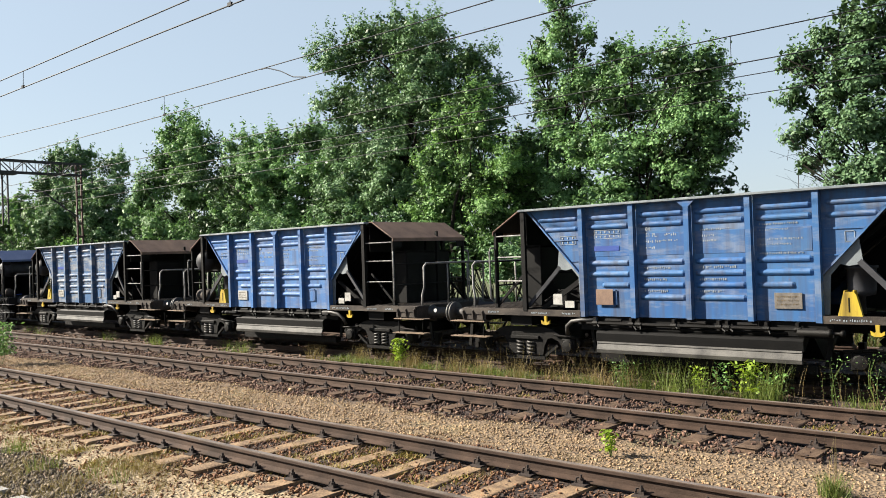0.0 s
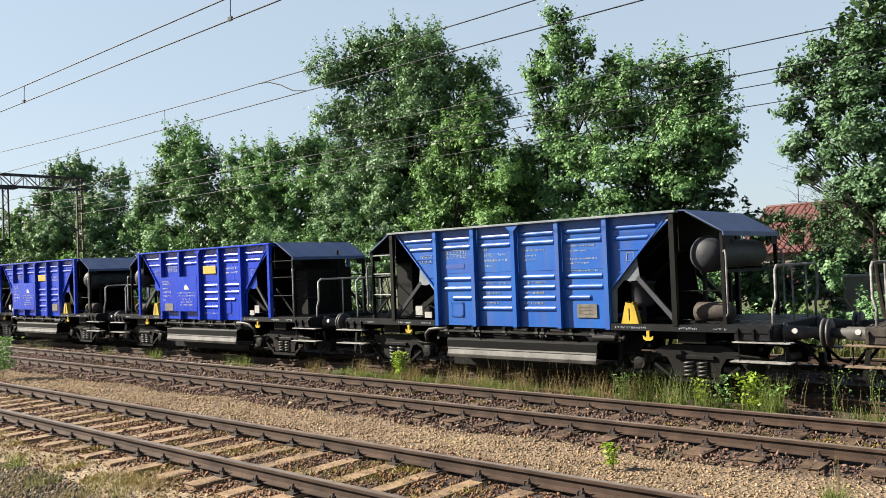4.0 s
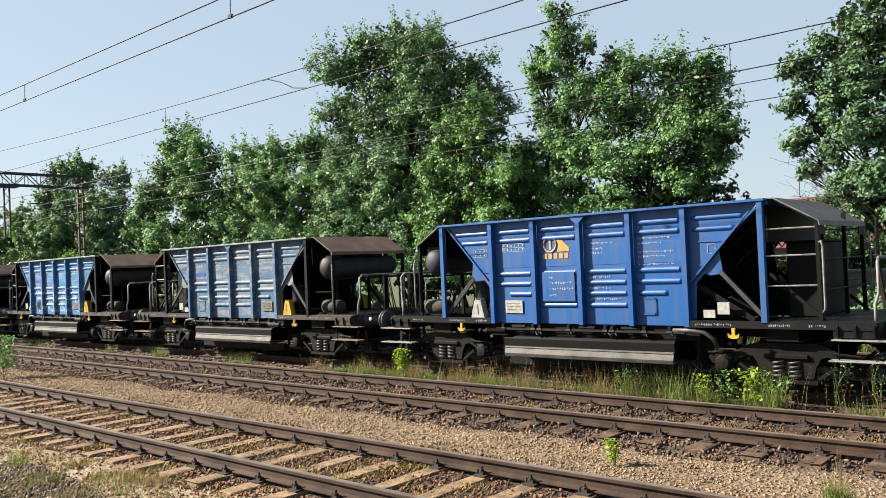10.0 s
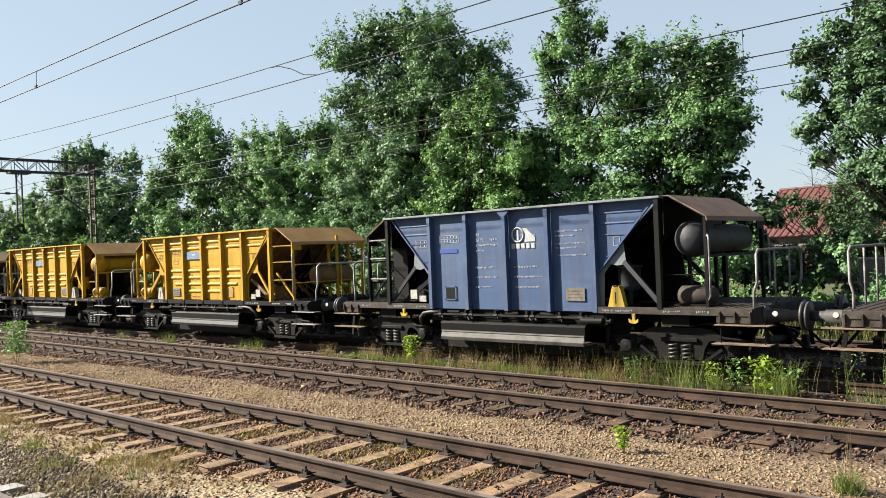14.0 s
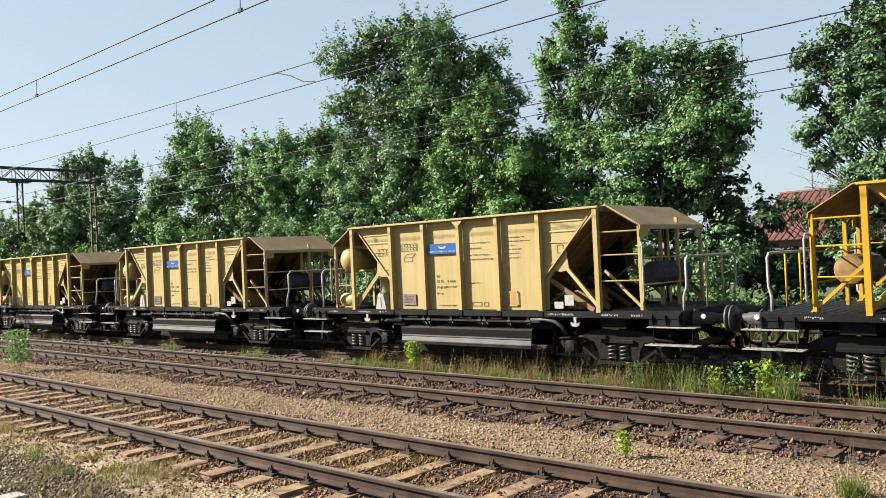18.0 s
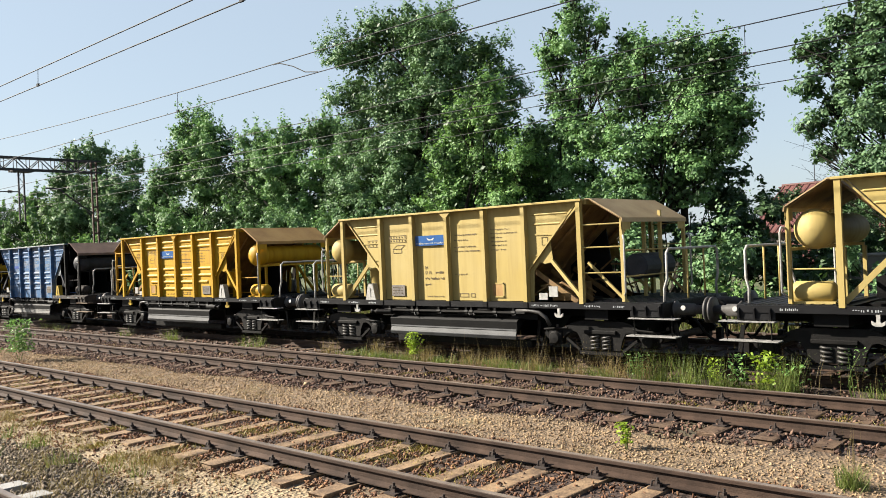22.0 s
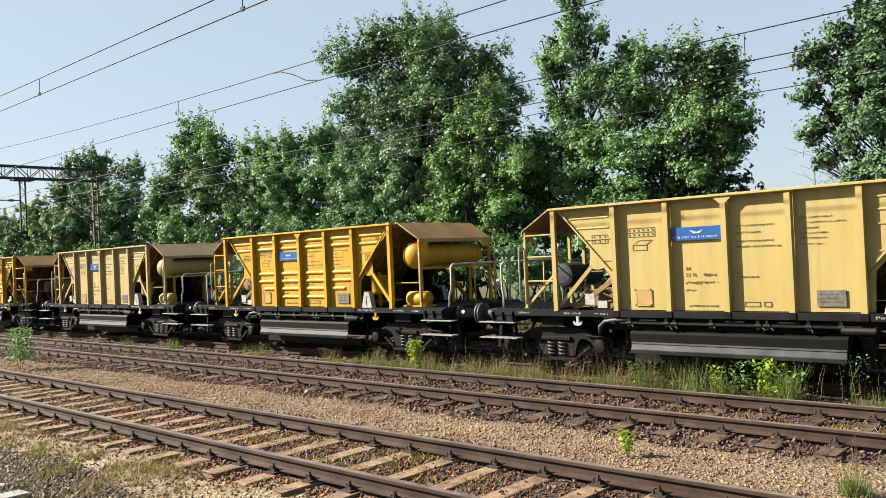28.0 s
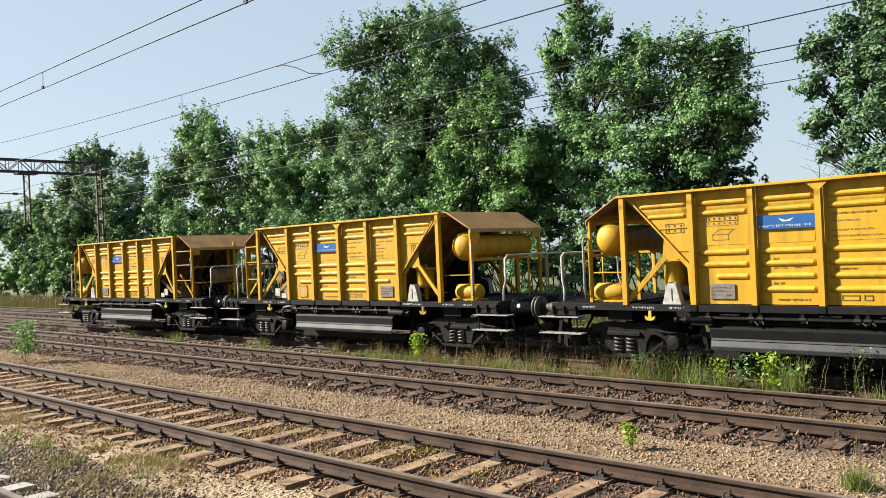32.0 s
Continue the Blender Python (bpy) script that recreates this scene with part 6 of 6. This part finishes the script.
blades("tussock", np.column_stack([rng.normal(-2.35, 0.07, 260), rng.normal(8.03, 0.06, 260), np.full(260, -0.25)]), 0.22, 0.006, "grass", "green grass tussock in tan gravel", "grass", 10, 0.35)
blades("tussock_stalks", np.column_stack([rng.normal(-2.35, 0.05, 14), rng.normal(8.03, 0.05, 14), np.full(14, -0.25)]), 0.62, 0.004, "grass_dry", "dry stalks rising from a grass tussock", "grass", 11, 0.06)

# ---- loose ballast ----
def stone_material(name, tones):
    m = bpy.data.materials.new(name)
    m.use_nodes = True
    nt = m.node_tree
    bs = nt.nodes["Principled BSDF"]
    geo = nt.nodes.new("ShaderNodeNewGeometry")
    n = noise_tex(nt, geo.outputs["Position"], 60, 3)
    step = 1.0 / (len(tones) - 1)
    c = ramp(nt, geo.outputs["Random Per Island"], [(i * step, t) for i, t in enumerate(tones)])
    mul = nt.nodes.new("ShaderNodeMix")
    mul.data_type, mul.blend_type = "RGBA", "MULTIPLY"
    mul.inputs[0].default_value = 1.0
    nt.links.new(c, mul.inputs[6])
    wide = noise_tex(nt, geo.outputs["Position"], 0.9, 5)
    nt.links.new(ramp(nt, arith(nt, "ADD", arith(nt, "MULTIPLY", n, 0.4), arith(nt, "MULTIPLY", wide, 0.6)), [(0.34, (0.58, 0.54, 0.52)), (0.66, (1.3, 1.3, 1.28))]), mul.inputs[7])
    nt.links.new(mul.outputs[2], bs.inputs["Base Color"])
    bs.inputs["Roughness"].default_value = 0.9
    bump(nt, bs, n, 0.4)
    return m


STONE_V = [(-.62, -.30, -.32), (.40, -.55, -.25), (.60, .28, -.36), (-.25, .58, -.28), (-.30, -.22, .40), (.42, -.18, .30), (.10, .36, .46), (-.50, .22, .22)]
STONE_F = [(0, 3, 2, 1), (4, 5, 6), (4, 6, 7), (0, 1, 5, 4), (1, 2, 6), (1, 6, 5), (2, 3, 7, 6), (3, 0, 4), (3, 4, 7)]


CHIP_V = [(-.6, -.1, -.05), (.62, .08, .05), (-.05, -.55, .02), (.1, .52, -.04), (.05, -.04, .42), (-.08, .06, -.4)]
CHIP_F = [(0, 2, 4), (2, 1, 4), (1, 3, 4), (3, 0, 4), (2, 0, 5), (1, 2, 5), (3, 1, 5), (0, 3, 5)]


def stones(name, n, x0, x1, y0, y1, size, mat, label, seed, lift=0.0, keep=None):
    rng = np.random.default_rng(seed)
    # denser towards the camera
    u = rng.random(n) ** 0.75
    x = x1 + (x0 - x1) * u
    y = rng.uniform(y0, y1, n) + 0.12 * np.sin(x * 1.7)
    if keep is not None:
        ok = keep(x, y)
        x, y = x[ok], y[ok]
    s = size * rng.uniform(0.55, 1.45, len(x))
    rot = turns(len(x), rng) * (s[:, None, None] * np.stack([rng.uniform(.8, 1.5, len(x)), rng.uniform(.55, 1.1, len(x)), rng.uniform(.4, .9, len(x))], 1)[:, None, :])
    pos = np.stack([x, y, ground_z(x, y) + lift + s * rng.uniform(-0.35, 0.45, len(x))], 1)
    scatter(name, *((CHIP_V, CHIP_F) if size < 0.05 else (STONE_V, STONE_F)), np.concatenate([rot, pos[:, :, None]], 2), mat, label, "ballast")


def off_rails(yc, phase=None, sp=0.644, cover=0.25):
    """Keeps stones off rails and mostly off the sleepers' tops."""
    def ok(x, y):
        d = np.abs(np.abs(y - yc) - GAUGE / 2) > 0.10
        if phase is not None:
            f = np.abs((x - phase) / sp - np.round((x - phase) / sp)) * sp
            on = (f < 0.13) & (np.abs(y - yc) < 1.3)
            r = np.sin(x * 911.7 + y * 577.3) * 43758.5
            d &= ~on | ((r - np.floor(r)) < cover + 0.25 * (x < -13))
        return d
    return ok


M["st_rusty"] = stone_material("rusty_ballast", [(0.0255, 0.0107, 0.00567), (0.108, 0.0474, 0.0209), (0.186, 0.0894, 0.0391), (0.0704, 0.0295, 0.014), (0.255, 0.14, 0.0654)])
M["st_tan"] = stone_material("tan_gravel", [(0.0998, 0.0612, 0.0345), (0.275, 0.192, 0.103), (0.206, 0.138, 0.075), (0.352, 0.264, 0.157), (0.153, 0.0955, 0.0597), (0.245, 0.172, 0.0998)])
M["st_dark"] = stone_material("dark_ballast", [(0.015, 0.00748, 0.00523), (0.0748, 0.0374, 0.0247), (0.123, 0.0658, 0.0426), (0.0359, 0.018, 0.0119), (0.187, 0.116, 0.0785)])
M["st_grey"] = stone_material("grey_ballast", [(0.0409, 0.0316, 0.0227), (0.116, 0.0903, 0.0625), (0.171, 0.133, 0.091), (0.0747, 0.0568, 0.0397), (0.246, 0.196, 0.134)])
stones("rusty_ballast", 46000, -30, -2.0, 4.9, 7.65, 0.0395, M["st_rusty"], "rusty brown ballast stones round the sleepers", 1, 0.008, off_rails(6.18, -12.69, 0.644, 0.24))
stones("tan_gravel", 36000, -32, -1.5, 7.45, 9.05, 0.030, M["st_tan"], "light tan gravel between the tracks", 2, 0.0)
stones("dark_ballast", 46000, -34, -1.5, 8.95, 12.35, 0.0475, M["st_dark"], "dark purplish ballast stones round the sleepers", 3, 0.020, off_rails(10.42, -10.05, 0.645, 0.6))
stones("mixed_ballast", 9000, -24, -5.5, 4.0, 5.3, 0.034, M["st_rusty"], "brown stones strewn between grass tufts", 7, 0.0)
stones("grey_ballast", 14000, -17, -5.5, 2.95, 4.2, 0.038, M["st_grey"], "grey ballast stones of the nearest track", 4, 0.01)
stones("train_ballast", 6000, -34, -1.5, 12.2, 19.5, 0.06, M["st_dark"], "dark ballast under the train", 5, 0.01, off_rails(14.25))
stones("pale_stones", 24, -22, -2.5, 8.9, 11.8, 0.07, M["st_tan"], "a few pale stones strewn on dark ballast", 6, 0.05, off_rails(10.42, -10.05, 0.645))

rng = np.random.default_rng(77)
blades("dry_corner_grass", np.concatenate([patch(rng, 7000, -18, -6.5, 3.7, 4.9, 0.17, 40), patch(rng, 900, -15, -8, 3.2, 4.0, 0.2, 10)]), 0.13, 0.005, "grass_dry", "dry grass tufts among grey stones", "grass", 31, 0.5)
blades("gravel_grass", patch(rng, 3000, -30, -3, 7.6, 8.9, 0.22, 36), 0.07, 0.005, "grass_dry", "short dry grass in tan gravel", "grass", 33, 0.7)
blades("thin_weeds", np.concatenate([patch(rng, 260, -11.5, -8.5, 3.6, 4.4, 0.05, 8), patch(rng, 120, -14, -11, 3.6, 4.6, 0.05, 3)]), 0.24, 0.006, "grass", "thin green weeds among grey stones", "weeds", 32, 0.25)

# ---- overhead line ----
def wire(parent, name, pts, r=0.008):
    part(name, tube(B(), pts, r, 5), M["wire"], parent)


def overhead(y, contact, carrier, drops, label, sag=0.0):
    """Contact wire, carrying wire and droppers of one track."""
    t = empty("overhead_line", pose(0, y, 0), label, "overhead line", "overhead lines")
    zc = lambda x: carrier + sag * ((x + 12) / 32) ** 2
    wire(t, "contact_wire", [(-300, 0, contact), (60, 0, contact)], 0.0105)
    wire(t, "carrying_wire", [(x, 0, zc(x) if x > -44 else zc(-44)) for x in (-300, -44, -40, -36, -32, -28, -24, -20, -16, -12, -8, -4, 0, 4, 8, 12, 20)], 0.0105)
    for x in drops:
        wire(t, "dropper", [(x, 0, contact), (x, 0.01, zc(x))], 0.006)
        part("clamp", box(B(), x - 0.04, x + 0.04, -0.015, 0.015, contact - 0.01, contact + 0.04), M["wire"], t)
    return t


overhead(6.18, 5.48, 5.78, (-15.6, -9.0, -2.0), "thin dark contact and carrying wires over the nearer track")
line2 = overhead(10.42, 5.77, 6.19, (-18.05, -10.5, -2.5), "thin dark contact and carrying wires over the second track", 1.1)
wire(line2, "feeder_loop", [(-14.13, 0.0, 6.19), (-13.9, 0, 6.18), (-13.5, 0.03, 6.05), (-13.1, 0.03, 5.86), (-12.67, 0, 5.78)], 0.011)
overhead(14.25, 5.33, 5.84, (-30, -19, -5.6), "thin dark contact and carrying wires over the train")
overhead(18.0, 5.45, 5.88, (-33, -22, -12), "thin dark wires over the track beside the verge")


def gantry():
    """Lattice portal across the tracks, with drop posts and arms."""
    X, Y0, Y1, ZB, ZT = -43.6, -2.0, 20.0, 7.12, 7.72
    g = empty("catenary_gantry", pose(X, 0, -0.3), "dark steel lattice gantry across the tracks on brown masts", "gantry")
    up = 0.3
    for s, n in ((-0.22, "near"), (0.22, "far")):
        for z in (ZB, ZT):
            part("chord", beam(B(), (s, Y0, z + up), (s, Y1 + 0.3, z + up), 0.07, 0.09), M["gantry"], g)
        bm, i = B(), 0
        y = Y0
        while y < Y1 - 0.1:
            a, b = (ZB, ZT) if i % 2 == 0 else (ZT, ZB)
            bm2 = beam(B(), (s, y, a + up), (s, y + 0.62, b + up), 0.04, 0.04)
            part("lattice_bar", bm2, M["gantry"], g)
            part("upright", beam(B(), (s, y, ZB + up), (s, y, ZT + up), 0.03, 0.03), M["gantry"], g)
            y += 0.62
            i += 1
        bm.free()
    for yy in (Y1, Y0):
        for s in (-0.13, 0.13):
            part("mast_leg", beam(B(), (0, yy + s, 0), (0, yy + s, ZT + up), 0.08, 0.08), M["wood"], g)
        for k in range(10):
            z = 0.5 + k * 0.72
            part("mast_lacing", beam(B(), (0, yy - 0.13, z), (0, yy + 0.13, z + 0.04), 0.1, 0.10), M["wood"], g)
    for yy in (16.25, 8.3, 12.3):
        for s in (-0.13, 0.13):
            part("drop_post", beam(B(), (0, yy + s, ZB + up), (0, yy + s, 4.5 + up), 0.07, 0.07), M["gantry"], g)
        for i in range(7):
            z = 4.6 + up + i * 0.36
            part("post_lacing", beam(B(), (0, yy - 0.13 * (-1) ** i, z), (0, yy + 0.13 * (-1) ** i, z + 0.36), 0.02, 0.03), M["gantry"], g)
        part("post_head", box(B(), -0.3, 0.3, yy - 0.5, yy + 0.5, ZB + up - 0.13, ZB + up - 0.04), M["gantry"], g)
        part("register_arm", tube(B(), [(0, yy - 0.1, 6.3), (0.05, yy - 1.9, 6.28)], 0.03, 6), M["gantry"], g)
        part("insulator", lathe(B(), (0.02, yy - 0.45, 6.3), (0, -1, 0), [(0, 0.04), (0.03, 0.09), (0.06, 0.05), (0.1, 0.09), (0.14, 0.05), (0.18, 0.09), (0.24, 0.04)], 10), M["gantry"], g)
    part("bracket_arm", tube(B(), [(0, 19.9, 5.2), (0, 19.25, 5.63), (0, 18.1, 6.5), (0, 17.43, 6.52)], 0.045, 6), M["gantry"], g)


gantry()

# ---- the house with the red roof, behind the trees ----
M["tile_roof"] = surface("red_ribbed_roof", (0.0618, 0.0171, 0.0143), (0.105, 0.0358, 0.0286), 1.2, 0.7, 0, 0.3)
M["plaster"] = surface("grey_plaster", (0.0952, 0.089, 0.0804), (0.155, 0.146, 0.131), 1.5, 0.9, 0, 0.2)
M["pane"] = surface("dark_window_glass", (0.0119, 0.0149, 0.0179), (0.0297, 0.0328, 0.0357), 1.0, 0.1, 0, 0.0)


def house():
    h = empty("house", pose(-13.6, 50, -1.0, 0, 0, -8), "house with a red ribbed roof behind the trees", "house")
    part("wall", box(B(), -4.6, 5.0, -3.0, 5, 0, 3.3), M["plaster"], h)
    for s in (-1, 1):
        part("gable", prism(B(), [(-3.0, 3.3), (5.0, 3.3), (1.0, 6.1)], s * 4.6 - 0.1 + (.4 if s > 0 else 0), s * 4.6 + 0.1 + (.4 if s > 0 else 0), "x"), M["plaster"], h)
    n = 26
    for i in range(n):
        x = -4.9 + i * 0.40
        part("roof_sheet", prism(B(), [(x, 0.0), (x + 0.05, 0.05), (x + 0.13, 0.05), (x + 0.18, 0.0), (x + 0.385, 0.0), (x + 0.385, -0.03), (x, -0.03)], -5.3, 0.0), M["tile_roof"], h, m=pose(0, 1.0, 6.2, 33, 0, 0))
    part("roof_back", beam(B(), (0, 1.0, 6.15), (0, 5.6, 3.1), 10.4, 0.06), M["tile_roof"], h)
    part("ridge", tube(B(), [(-4.95, 1.0, 6.22), (5.6, 1.0, 6.22)], 0.09, 8), M["tile_roof"], h)
    for i in range(12):
        x = -4.9 + i * 0.40
        part("porch_sheet", prism(B(), [(x, 0.0), (x + 0.05, 0.05), (x + 0.13, 0.05), (x + 0.18, 0.0), (x + 0.385, 0.0), (x + 0.385, -0.03), (x, -0.03)], -2.6, 0.0), M["tile_roof"], h, m=pose(0, -3.0, 2.75, 25, 0, 0))
    for x in (-2.6, 0.8):
        win = part("window", box(B(), x - 0.6, x + 0.6, -3.06, -3.0, 1.2, 2.5), M["white"], h)
        part("pane", box(B(), x - 0.5, x + 0.5, -3.075, -3.055, 1.3, 2.4), M["pane"], win)
    for x in (-2.9, -0.6):
        part("aerial", tube(B(), [(x, 1.0, 6.2), (x, 1.0, 7.4)], 0.025, 5), M["gantry"], h)


house()


def hut():
    """Low pale wall behind the weeds at the right."""
    t = empty("wall", pose(-7.0, 27, -0.3), "low pale plastered wall behind weeds", "wall")
    part("panel", box(B(), -0.6, 0.9, -0.08, 0.08, 0, 1.7, 0.01), M["plaster"], t)
    part("coping", box(B(), -0.65, 0.95, -0.12, 0.12, 1.7, 1.78, 0.01), M["concrete"], t)


hut()


def motions():
    nudge = [(0, -.05), (3, .01), (6, 0), (8, 0), (11, .05), (13, -.01), (17, -.10), (18, -.075), (20, .08), (21, .11), (22, .03), (24, -.06), (28, -.06), (30, -.02), (32, .08)]
    ts = [i for i in range(33)]
    for k, w in enumerate(WAGONS):
        walk(w, [(t, pose(train_x(t) + float(np.interp(t, [a for a, _ in nudge], [b for _, b in nudge])) - PITCH * k, Y3, Z3)) for t in ts])
    # all wheels at one place under their wagon turn alike, so they share one set of keys
    for x, sets in WHEELS.items():
        rows = []
        for i in range(401):
            t = i * 0.08
            rows.append((t, pose(x, 0, 0.46) @ Matrix.Rotation((train_x(t) - train_x(0)) / 0.46, 4, "Y")))
        walk(sets[0], rows)
        for other in sets[1:]:
            other.rotation_mode = "QUATERNION"
            other.animation_data_create()
            other.animation_data.action = sets[0].animation_data.action
            other.animation_data.action_slot = sets[0].animation_data.action_slot


motions()
